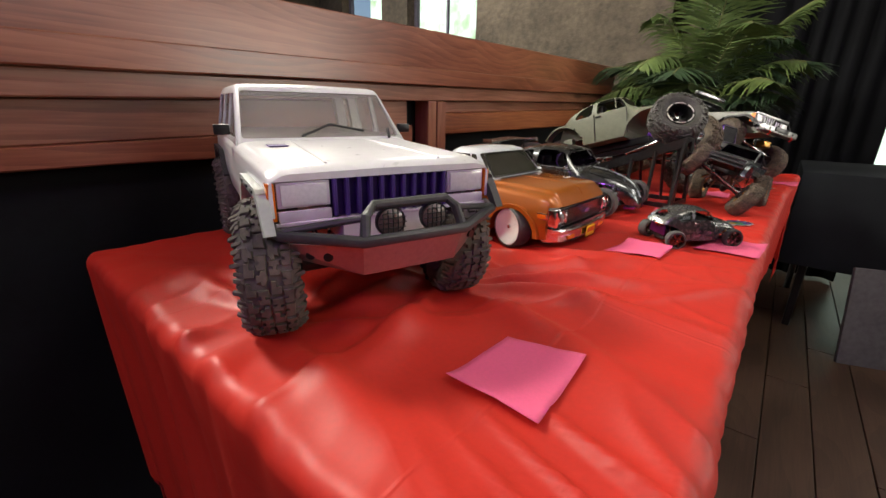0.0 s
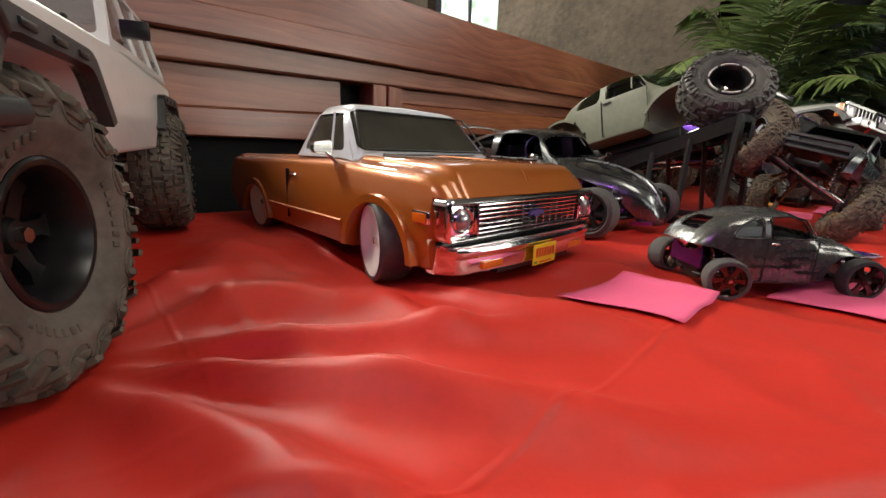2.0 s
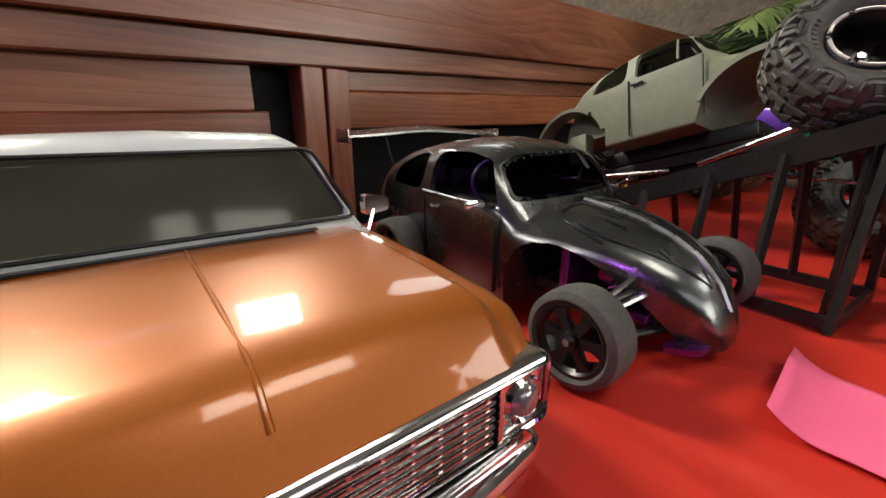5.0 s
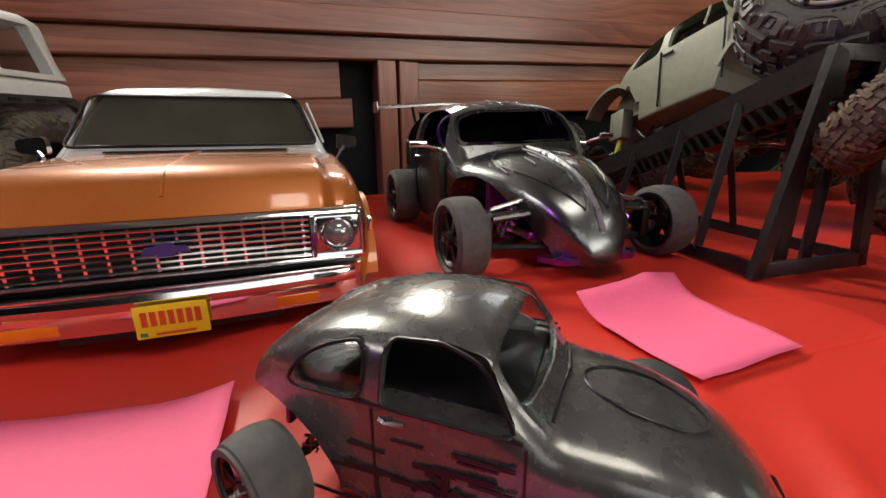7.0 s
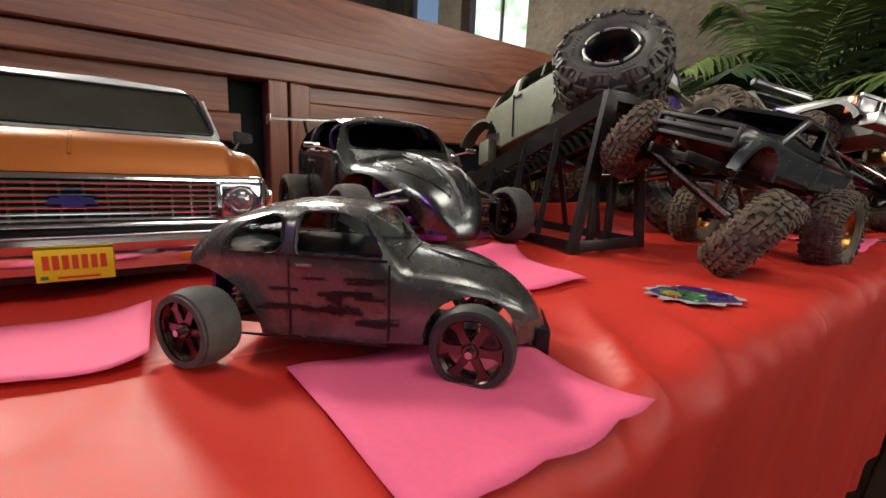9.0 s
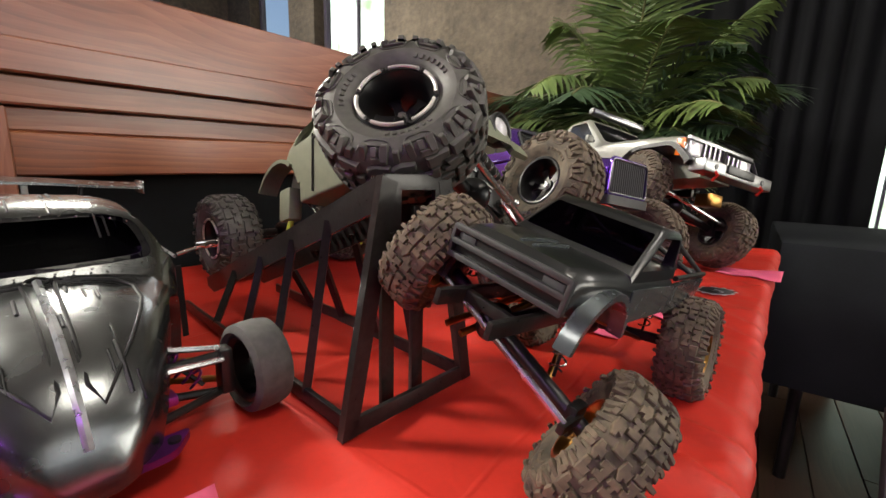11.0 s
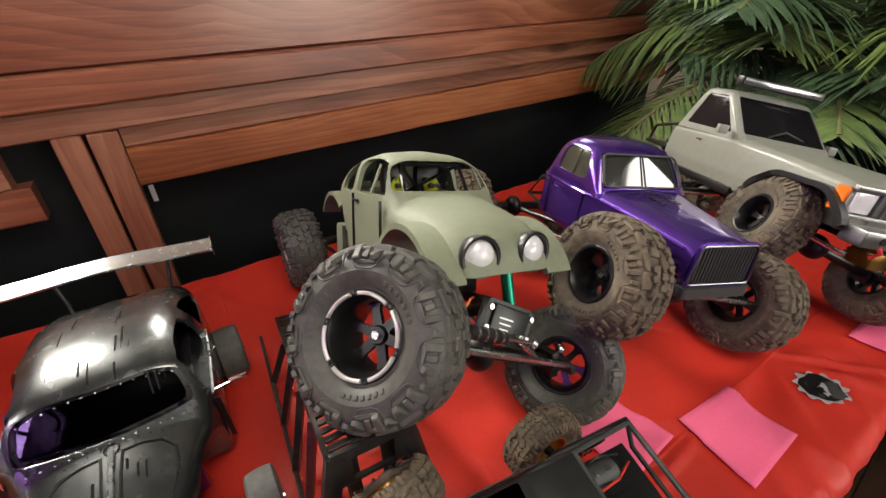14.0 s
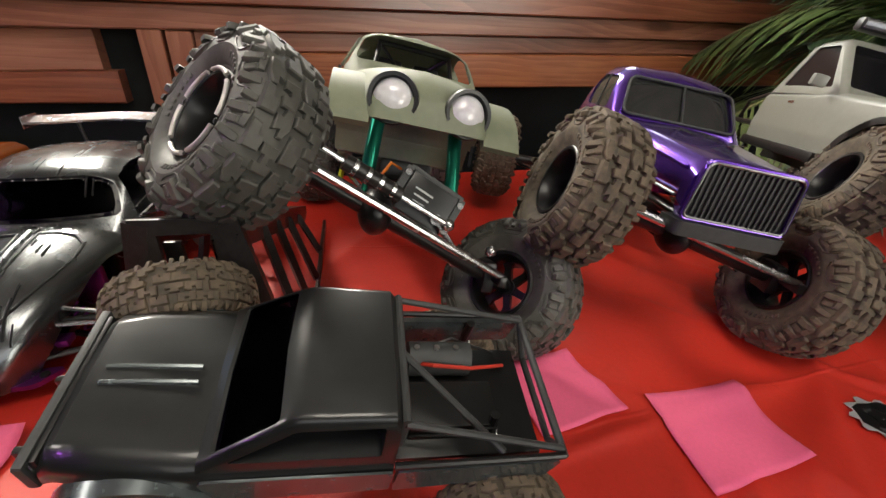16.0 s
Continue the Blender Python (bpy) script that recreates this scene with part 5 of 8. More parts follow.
    for x in (F, R):
        b = bmesh.new()
        rod(b, (x, -0.08, 0.0565), (x, 0.08, 0.0565), 0.0075)
        bmesh.ops.create_uvsphere(b, u_segments=16, v_segments=10, radius=0.019, matrix=Matrix.Translation((x, 0.012, 0.0545)))
        part("axle", b, "black", car)
        for s in (-1, 1):
            sp, sb = bmesh.new(), bmesh.new()
            shock(sp, sb, (x - 0.01, s * 0.038, 0.125), (x - 0.01, s * 0.052, 0.062), 0.0075)
            part("spring", sp, "steel", part("shock", sb, "black", car))
        for s in (-1, 1):
            st_ang = -11 if x > 0 else 0
            wheel(car, pose(x, s * 0.098 - (0.008 if x > 0 else 0), 0.0605, 0, 0, st_ang), 0.063, 0.049, 0.029, "rubber_dusty", "black", spokes=6, n=26, lug=0.0026, outer=s, dish=0.8)
    return car


boxy_crawler(pose(0.330, 0.538, T + 0.002, 0.6, 1.0, -19.2) @ Matrix.Scale(1.025, 4))


# ---------------------------------------------------------------- round-backed cars
BEETLE_TOP = [(-0.5, 0.07), (-0.485, 0.13), (-0.46, 0.185), (-0.42, 0.235), (-0.36, 0.283), (-0.28, 0.32), (-0.19, 0.342), (-0.10, 0.352), (-0.02, 0.350), (0.03, 0.342), (0.06, 0.331), (0.10, 0.285), (0.145, 0.233),
              (0.18, 0.224), (0.24, 0.214), (0.30, 0.197), (0.36, 0.172), (0.41, 0.142), (0.45, 0.105), (0.48, 0.065), (0.497, 0.025)]
BEETLE_WIDE = [(-0.5, 0.07), (-0.47, 0.115), (-0.42, 0.145), (-0.3, 0.165), (-0.1, 0.172), (0.1, 0.168), (0.16, 0.158), (0.24, 0.135), (0.33, 0.108), (0.41, 0.08), (0.46, 0.055), (0.497, 0.025)]


def curve_at(pts, x):
    for (a, p), (b, q) in zip(pts, pts[1:]):
        if a <= x <= b:
            return p + (q - p) * (x - a) / (b - a)
    return pts[-1][1] if x > pts[-1][0] else pts[0][1]


def beetle_stations(S, wide=1.0, top=None, width=None, sill=0.0):
    out = []
    for x, zt in top or BEETLE_TOP:
        w = curve_at(width or BEETLE_WIDE, x) * wide
        cab = min(1, max(0, (0.15 - x) / 0.09))
        zb = (0.215 * cab + zt * 0.72 * (1 - cab)) if zt > 0.24 else min(0.215, zt * 0.72)
        zm = zb * 0.5
        pts = [(0, zt, 0), (w * (0.45 + 0.15 * cab), zt - 0.009 * zt / 0.3, 0.1), (w * (0.86 + 0.015 * cab), zb + (zt - zb) * (0.5 + 0.2 * cab), 0.07), (w, zb, 0.03), (w, zm, 0.02), (w * 0.97, sill, 0.01), (0, sill, 0)]
        out.append((x * S, [(y * S, z * S, r * S) for y, z, r in pts]))
    return out


def scaled(poly, S):
    return [(u * S, v * S) for u, v in poly]


DOOR_GLASS = [(-0.115, 0.219), (0.112, 0.219), (0.055, 0.312), (-0.02, 0.326), (-0.115, 0.322)]
QUARTER_GLASS = [(-0.31, 0.219), (-0.15, 0.219), (-0.15, 0.318), (-0.21, 0.306), (-0.275, 0.272)]
SCREEN = [(-0.136, 0.243), (0.136, 0.243), (0.126, 0.302), (0.085, 0.322), (-0.085, 0.322), (-0.126, 0.302)]
BACK_LIGHT = [(-0.07, 0.24), (0.07, 0.24), (0.055, 0.3), (-0.055, 0.3)]


def beetle_shell(S, wide, wells, extra=(), top=None, width=None, screen=None):
    """The body hull with its windows and wheel wells cut through."""
    cuts = [pane_cut(scaled(DOOR_GLASS, S), "y", -S, S, 0.02 * S), pane_cut(scaled(QUARTER_GLASS, S), "y", -S, S, 0.035 * S),
            pane_cut([(u * wide * S, v * S) for u, v in screen or SCREEN], "x", -0.05 * S, S, 0.02 * S), pane_cut([(u * wide * S, v * S) for u, v in BACK_LIGHT], "x", -S, -0.1 * S, 0.02 * S)]
    st = beetle_stations(S, wide, top, width)
    hollow = carve(loft(st, inset=0.012 * S), block(-S, S, -S, S, -S, 0.216 * S), block(0.14 * S, S, -S, S, -S, S), block(-S, -0.40 * S, -S, S, -S, S))
    return carve(loft(st), *cuts, hollow, *[barrel(x * S, z * S, r * S, -S, S) for x, z, r in wells], *extra)


def beetle_pane(S, wide, cut, top=None, width=None):
    st = beetle_stations(S, wide, top, width)
    return carve(carve(loft(st, inset=0.004 * S), loft(st, inset=0.008 * S, drop=0.01 * S)), ("*", cut))


DRAG_TOP = [p for p in BEETLE_TOP if p[0] < 0.08] + [(0.10, 0.287), (0.152, 0.224), (0.18, 0.220), (0.24, 0.214), (0.30, 0.203), (0.36, 0.184), (0.41, 0.157), (0.445, 0.124), (0.468, 0.086), (0.482, 0.05), (0.488, 0.025)]
DRAG_WIDE = [p for p in BEETLE_WIDE if p[0] < 0.12] + [(0.16, 0.156), (0.24, 0.131), (0.33, 0.105), (0.41, 0.080), (0.445, 0.063), (0.468, 0.047), (0.482, 0.032), (0.488, 0.02)]
DRAG_SCREEN = [(-0.138, 0.231), (0.138, 0.231), (0.127, 0.302), (0.085, 0.323), (-0.085, 0.323), (-0.127, 0.302)]


def roof_height(S, x, y, wide, top=None, width=None):
    """Height of a beetle's skin over (x, y), in its own frame."""
    zt = curve_at(top or BEETLE_TOP, x / S) * S
    f = abs(y) / (curve_at(width or BEETLE_WIDE, x / S) * wide * S)
    edge = 0.008 * zt / 0.3
    return zt - (edge * f / 0.45 if f < 0.45 else edge + (0.14 * zt - edge) * (f - 0.45) / 0.41)


# black and silver drag car with a rear wing
def drag_beetle(m):
    S, W = 0.352, 1.28
    car = thing("model_beetle", m, "low black-silver model beetle with streaked paint and rear wing", "model car", "model vehicles on the table")
    lift = pose(0, 0, 0.018, 1.5, 1.5, 0) @ Matrix.Diagonal((1.051, 1.03, 0.966, 1))
    wells = []
    front_open = [(0.135, -0.1), (0.135, 0.07), (0.148, 0.125), (0.175, 0.158), (0.225, 0.165), (0.285, 0.148), (0.335, 0.116), (0.385, 0.076), (0.425, 0.036), (0.452, -0.01), (0.46, -0.1)]
    extra = [pane_cut(scaled(front_open, S), "y", -S, S, 0.02 * S), block(-0.5 * S, -0.2 * S, -S, -0.135 * S, -0.05, 0.115 * S), block(-0.5 * S, -0.2 * S, 0.135 * S, S, -0.05, 0.115 * S)]
    body = part("body", beetle_shell(S, W, wells, extra, DRAG_TOP, DRAG_WIDE, DRAG_SCREEN), "gunmetal", car, m=lift)
    for cut, nm, mat in ((pane_cut([(u * W * S, v * S) for u, v in DRAG_SCREEN], "x", 0, S, 0.02 * S), "windscreen", "violet_glass"), (pane_cut(scaled(QUARTER_GLASS, S), "y", 0, S, 0.03 * S), "quarter_window", "violet_glass"),
                         (pane_cut(scaled(QUARTER_GLASS, S), "y", -S, 0, 0.03 * S), "quarter_window", "violet_glass"), (pane_cut([(u * W * S, v * S) for u, v in BACK_LIGHT], "x", -S, -0.2 * S, 0.02 * S), "rear_window", "violet_glass")):
        part(nm, beetle_pane(S, W, cut, DRAG_TOP, DRAG_WIDE), mat, car, m=lift)
    inner = [(u * 0.93 * W * S, (0.277 + (v - 0.277) * 0.84) * S) for u, v in DRAG_SCREEN]
    ring = carve(pane_cut([(u * W * S, v * S) for u, v in DRAG_SCREEN], "x", 0, S, 0.02 * S), pane_cut(inner, "x", -S, 2 * S, 0.02 * S))
    part("screen_frame", beetle_pane(S, W, ring, DRAG_TOP, DRAG_WIDE), "black", car, "black riveted windscreen frame", lift)
    # rivets round the windscreen
    b = bmesh.new()
    for k in range(13):
        f = k / 12
        y = (-0.125 + 0.25 * f) * W * S
        for z, x in ((0.322 - 0.02 * abs(2 * f - 1) ** 3, 0.071), (0.2285, 0.149)):
            bmesh.ops.create_icosphere(b, subdivisions=1, radius=0.0009, matrix=Matrix.Translation((x * S - 0.004 * S + 0.003, y * 0.92, z * S)))
    tagged(part("rivet", b, "steel", car, m=lift), kind="stuff")
    # hood mouldings and paint drips
    for s in (0,):
        b = bmesh.new()
        pts = []
        for k in range(15):
            x = (0.17 + 0.305 * k / 14) * S
            y = s * (0.052 - 0.05 * (k / 14) ** 2.2) * W * S
            pts.append((x, y, roof_height(S, x, y, W, DRAG_TOP, DRAG_WIDE) + 0.0004))
        tube(b, pts, 0.0017 if s else 0.0022, 6)
        part("hood_moulding", b, "silver" if s == 0 else "ink_black", car, m=lift)
    for s in (-1, 1):
        b = bmesh.new()
        loop = [(0.178, 0.016), (0.176, 0.045), (0.185, 0.075), (0.21, 0.092), (0.26, 0.092), (0.31, 0.08), (0.37, 0.06), (0.42, 0.038), (0.45, 0.02), (0.43, 0.011), (0.36, 0.012), (0.28, 0.013), (0.22, 0.014)]
        tube(b, [(x * S, s * y * W * S, roof_height(S, x * S, y * W * S, W, DRAG_TOP, DRAG_WIDE) + 0.0003) for x, y in loop], 0.0010, 6, True)
        part("pinstripe", b, "ink_black", car, m=lift)
    b = bmesh.new()
    tube(b, [((0.165 + 0.014 * math.cos(k * math.pi / 10)) * S, 0.014 * S * math.sin(k * math.pi / 10), roof_height(S, (0.165 + 0.014 * math.cos(k * math.pi / 10)) * S, 0, W, DRAG_TOP, DRAG_WIDE) + 0.0004) for k in range(20)], 0.0006, 5, True)
    part("badge_ring", b, "ink_black", car, m=lift)
    random.seed(11)
    drips = bmesh.new()
    for k in range(46):
        x0 = random.choice((random.uniform(0.2, 0.42), random.uniform(-0.1, 0.06), random.uniform(-0.3, -0.1)))
        y = random.uniform(-0.085, 0.085) * (0.8 if x0 > 0.3 else 1.5) * W * S * 0.8
        ln = random.uniform(0.02, 0.07)
        pts = []
        for j in range(6):
            x = (x0 + ln * j / 5) * S
            pts.append((x, y, roof_height(S, x, y, W, DRAG_TOP, DRAG_WIDE) + 0.0001))
        tube(drips, pts, random.uniform(0.0004, 0.0011), 5)
    tagged(part("paint_drip", drips, "ink_black", car, m=lift), "black paint drips", kind="stuff")
    for s in (-1, 1):
        b = bmesh.new()
        tube(b, [(0.115 * S, s * 0.17 * W * S, 0.225 * S), (0.12 * S, s * 0.2 * W * S, 0.235 * S)], 0.0014, 6)
        box(b, (0.12 * S, s * 0.215 * W * S, 0.24 * S), (0.003, 0.016, 0.006), 0.0015)
        part("mirror", b, "chrome", car, m=lift)
        b = bmesh.new()
        for zz, xx in ((0.222, (-0.14, 0.12)),):
            tube(b, [(xx[0] * S, s * 0.1705 * W * S, zz * S), (-0.02 * S, s * 0.1705 * W * S, zz * S), (xx[1] * S, s * 0.1655 * W * S, zz * S)], 0.0011, 6)
        part("belt_moulding", b, "silver", car, m=lift)
        for x in (-0.13, 0.12):
            b = bmesh.new()
            box(b, (x * S, s * 0.1685 * W * S, 0.115 * S), (0.0008, 0.004, 0.17 * S))
            part("door_gap", b, "ink_black", car, m=lift)
        b = bmesh.new()
        tube(b, [(-0.1 * S, s * 0.172 * W * S, 0.19 * S), (-0.085 * S, s * 0.180 * W * S, 0.19 * S), (-0.07 * S, s * 0.172 * W * S, 0.19 * S)], 0.0012, 6)
        part("door_handle", b, "silver", car, m=lift)
    # inside
    b = bmesh.new()
    box(b, (-0.06 * S, 0, 0.214 * S), (0.32 * S, 0.27 * W * S, 0.004), 0.001)
    part("interior", b, "black", car, m=lift)
    b = bmesh.new()
    lathe(b, [(0.016, 0), (0.0175, 0.0015), (0.019, 0), (0.0175, -0.0015)], 24, pose(0.03 * S, -0.05, 0.262 * S, 0, 0, 70), closed=True)
    part("steering_wheel", b, "purple_dark", car, m=lift)
    for s in (-1, 1):
        b = bmesh.new()
        box(b, (-0.13 * S, s * 0.03, 0.235 * S), (0.02, 0.04, 0.03), 0.006)
        part("seat", b, "black", car, m=lift)
    # wing
    b = bmesh.new()
    pts = []
    for k in range(13):
        y = -0.105 + 0.21 * k / 12
        z = 0.137 + 0.006 * math.exp(-(y / 0.07) ** 2)
        pts.append((y, z))
    rings = [[b.verts.new((x - 0.178, y, z + dz)) for x, dz in ((0, 0.004), (0.012, 0.0015), (0.026, 0.0), (0.026, -0.0025), (0.012, -0.001), (0, 0.001))] for y, z in pts]
    for p, q in zip(rings, rings[1:]):
        for k in range(6):
            b.faces.new((p[k], p[(k + 1) % 6], q[(k + 1) % 6], q[k]))
    b.faces.new(rings[0])
    b.faces.new(rings[-1][::-1])
    wing = part("rear_wing", b, "steel", car, "polished silver wing")
    for s in (-1, 1):
        b = bmesh.new()
        box(b, (-0.165, s * 0.105, 0.137), (0.03, 0.0015, 0.014), 0.0005)
        part("end_plate", b, "steel", wing)
        b = bmesh.new()
        tube(b, [(-0.165, s * 0.055, 0.138), (-0.16, s * 0.05, 0.11), (-0.14, s * 0.045, 0.085)], 0.0022, 8)
        part("wing_strut", b, "black", wing)
    # running gear
    b = bmesh.new()
    box(b, (0.01, 0, 0.026), (0.28, 0.07, 0.008), 0.002)
    part("chassis", b, "black", car)
    b = bmesh.new()
    prism(b, rounded([(0.158, -0.045, 0.006), (0.176, -0.032, 0.006), (0.176, 0.032, 0.006), (0.158, 0.045, 0.006)], 4), "z", 0.0145, 0.0185)
    fb = part("front_plate", b, "purple_alloy", car, "purple anodised front plate")
    for s in (-1, 1):
        b = bmesh.new()
        rod(b, (0.166, s * 0.034, 0.0185), (0.166, s * 0.034, 0.020), 0.0032, seg=14)
        part("plate_hole", b, "black", fb)
    for s in (-1, 1):
        for z, x in ((0.02, 0.155), (0.02, 0.115), (0.045, 0.14)):
            b = bmesh.new()
            rod(b, (x, s * 0.018, z + 0.003), (0.133, s * 0.07, z), 0.0026, seg=8)
            part("suspension_arm", b, "black_steel", car)
        b = bmesh.new()
        box(b, (0.133, s * 0.073, 0.034), (0.012, 0.008, 0.03), 0.002)
        part("steering_knuckle", b, "black", car)
        b = bmesh.new()
        box(b, (0.12, s * 0.03, 0.05), (0.03, 0.012, 0.012), 0.002)
        part("mount_block", b, "purple_alloy", car)
    b = bmesh.new()
    box(b, (0.11, 0, 0.05), (0.05, 0.045, 0.03), 0.003)
    part("servo", b, "black", car)
    b = bmesh.new()
    box(b, (0.088, 0, 0.048), (0.008, 0.105, 0.036), 0.003)
    part("bulkhead", b, "purple_alloy", car, "purple anodised bulkhead")
    for s in (-1, 1):
        for z0, z1 in ((0.040, 0.038), (0.028, 0.024)):
            b = bmesh.new()
            rod(b, (0.094, s * 0.022, z0), (0.128, s * 0.078, z1), 0.0023, seg=8)
            part("tie_rod", b, "brass", car)
        b = bmesh.new()
        box(b, (0.14, s * 0.03, 0.03), (0.012, 0.026, 0.006), 0.0015, pose(0, 0, 0, 0, 0, 0))
        part("arm_mount", b, "purple_alloy", car)
    for s in (-1, 1):
        b = bmesh.new()
        tube(b, [(0.12, s * 0.015, 0.066), (0.135, s * 0.045, 0.056), (0.135, s * 0.07, 0.05)], 0.0018, 6)
        tube(b, [(0.145, s * 0.01, 0.05), (0.14, s * 0.07, 0.044)], 0.002, 6)
        part("steering_link", b, "steel", car)
        sp, sb = bmesh.new(), bmesh.new()
        shock(sp, sb, (0.118, s * 0.03, 0.064), (0.133, s * 0.06, 0.028), 0.0055)
        part("spring", sp, "purple_alloy", part("shock", sb, "black", car))
    for x, R in ((0.133, 0.0305), (-0.080, 0.0315)):
        for s in (-1, 1):
            wheel(car, pose(x, s * (0.093 if x > 0 else 0.090), R, 0, 0, 3), R, 0.026 if x > 0 else 0.030, 0.0225, "rubber_grey", "black", spokes=6, slick=True, outer=s, dish=0.25)
    return car


drag_beetle(pose(0.4236, 1.160, T + 0.001, 0, 0, -4.2))


# small silver car with marker drawings
def skin_side(z):
    """Share of the full half width at a height of the glasshouse."""
    f = (z - 0.215) / 0.135
    return 1.0 - 0.125 * f / 0.7 if f < 0.7 else 0.875 - 0.3 * (f - 0.7) / 0.3


def small_beetle(m):
    S, W = 0.160, 1.2
    wid = [p for p in BEETLE_WIDE if p[0] < 0.15] + [(0.16, 0.160), (0.24, 0.156), (0.33, 0.147), (0.42, 0.123), (0.48, 0.09), (0.528, 0.04)]
    top = [p for p in BEETLE_TOP if p[0] < 0.2] + [(0.24, 0.220), (0.31, 0.207), (0.38, 0.182), (0.44, 0.146), (0.485, 0.105), (0.515, 0.062), (0.528, 0.025)]
    car = thing("small_model_beetle", m, "small faded silver model beetle with black marker drawings and open wheels", "model car", "model vehicles on the table")
    lift = Matrix.Translation((0, 0, 0.0105))
    wells = [(0.325, 0.02, 0.118)]
    extra = [pane_cut(scaled([(-0.7, -0.1), (-0.2, -0.1), (-0.215, 0.04), (-0.27, 0.125), (-0.36, 0.165), (-0.47, 0.18), (-0.7, 0.18)], S), "y", -S, S, 0.03 * S)]
    part("body", beetle_shell(S, W, wells, extra, top, wid), "sb_paint", car, m=lift)
    part("windscreen", beetle_pane(S, W, pane_cut([(u * W * S, v * S) for u, v in SCREEN], "x", 0, S, 0.02 * S)), "clear", car, m=lift)
    for s in (-1, 1):
        part("quarter_window", beetle_pane(S, W, pane_cut(scaled(QUARTER_GLASS, S), "y", 0, s * S, 0.03 * S)), "smoked_clear", car, m=lift)
        y = s * 0.172 * W * S
        b = bmesh.new()
        ring = rounded([(u * S, v * S, 0.03 * S) for u, v in QUARTER_GLASS], 4)
        tube(b, [(u, y * skin_side(v / S), v) for u, v in ring], 0.0006, 5, True)
        part("window_line", b, "ink_black", car, m=lift)
        b = bmesh.new()
        ring = rounded([(u * S, v * S, 0.02 * S) for u, v in DOOR_GLASS], 4)
        tube(b, [(u, y * skin_side(v / S), v) for u, v in ring], 0.0006, 5, True)
        part("window_line", b, "ink_black", car, m=lift)
        for x in (-0.13, 0.125):
            b = bmesh.new()
            box(b, (x * S, y * 0.99, 0.11 * S), (0.0007, 0.0006, 0.2 * S))
            part("door_line", b, "ink_black", car, m=lift)
        for x0, x1, z in ((-0.3, 0.12, 0.003), (-0.28, 0.12, 0.218)):
            b = bmesh.new()
            box(b, ((x0 + x1) / 2 * S, y * 0.99, z * S), ((x1 - x0) * S, 0.0006, 0.0008))
            part("sill_line", b, "ink_black", car, m=lift)
        b = bmesh.new()
        tube(b, [(-0.115 * S, y, 0.195 * S), (-0.1 * S, y * 1.03, 0.195 * S), (-0.07 * S, y, 0.195 * S)], 0.0007, 5)
        part("door_handle", b, "steel", car, m=lift)
        random.seed(3)
        strokes = bmesh.new()
        for k in range(15):
            x = random.uniform(-0.27, 0.1)
            ln = random.uniform(0.03, 0.11)
            z = random.choice((0.165, 0.15, 0.125, 0.085, 0.055, 0.035)) + random.uniform(-0.006, 0.006)
            box(strokes, ((x + ln / 2) * S, y * 1.003, z * S), (ln * S, 0.0004, random.uniform(0.004, 0.01) * S), 0, pose(0, 0, 0, 0, random.uniform(-3, 3), 0))
        for u, v, w_, h_, r in ((0.0, 0.105, 0.012, 0.05, 0), (-0.015, 0.11, 0.04, 0.012, 25), (0.012, 0.085, 0.035, 0.012, -50), (-0.02, 0.085, 0.03, 0.01, 60), (-0.055, 0.075, 0.01, 0.01, 0), (-0.075, 0.085, 0.01, 0.01, 0)):
            box(strokes, (0, 0, 0), (w_ * S, 0.0004, h_ * S), 0, pose(u * S, y * 1.003, v * S, 0, r, 0))
        tagged(part("marker_stroke", strokes, "ink_black", car, "black felt-pen strokes", lift), kind="stuff")
    b = bmesh.new()
    pts = []
    for k in range(25):
        a = 2 * math.pi * k / 24
        x, yy = (0.29 + 0.1 * math.cos(a)) * S, 0.055 * math.sin(a) * W * S
        pts.append((x, yy, roof_height(S, x, yy, W, top, wid) + 0.0002))
    tube(b, pts[:-1], 0.0004, 5, True)
    part("hood_drawing", b, "ink_black", car, m=lift)
    b = bmesh.new()
    for s in (-1, 1):
        tube(b, [((0.165 - 0.012 * f) * S, s * 0.11 * f * W * S, roof_height(S, (0.165 - 0.012 * f) * S, s * 0.11 * f * W * S, W, top, wid) + 0.0002) for f in (0, 0.25, 0.5, 0.75, 1)], 0.0005, 5)
    part("cowl_line", b, "ink_black", car, m=lift)
    b = bmesh.new()
    box(b, (-0.06 * S, 0, 0.213 * S), (0.34 * S, 0.25 * W * S, 0.003), 0.0008)
    part("interior", b, "black", car, m=lift)
    b = bmesh.new()
    box(b, (0, 0, 0), (0.032, 0.0015, 0.012), 0.0005, pose(-0.02 * S, 0.02, 0.255 * S, 0, 28, 10))
    part("card_strip", b, "sticker", car, m=lift)
    # running gear
    b = bmesh.new()
    box(b, (0, 0, 0.010), (0.115, 0.024, 0.006), 0.001)
    box(b, (0.068, 0, 0.013), (0.016, 0.022, 0.004), 0.001, pose(0, 0, 0, 0, 8, 0))
    box(b, (-0.05, 0, 0.02), (0.02, 0.03, 0.014), 0.002)
    part("chassis", b, "black", car)
    b = bmesh.new()
    box(b, (0.0825, 0, 0.0105), (0.006, 0.03, 0.012), 0.001, pose(0, 0, 0, 0, 0, 0))
    part("bumper_block", b, "black", car)
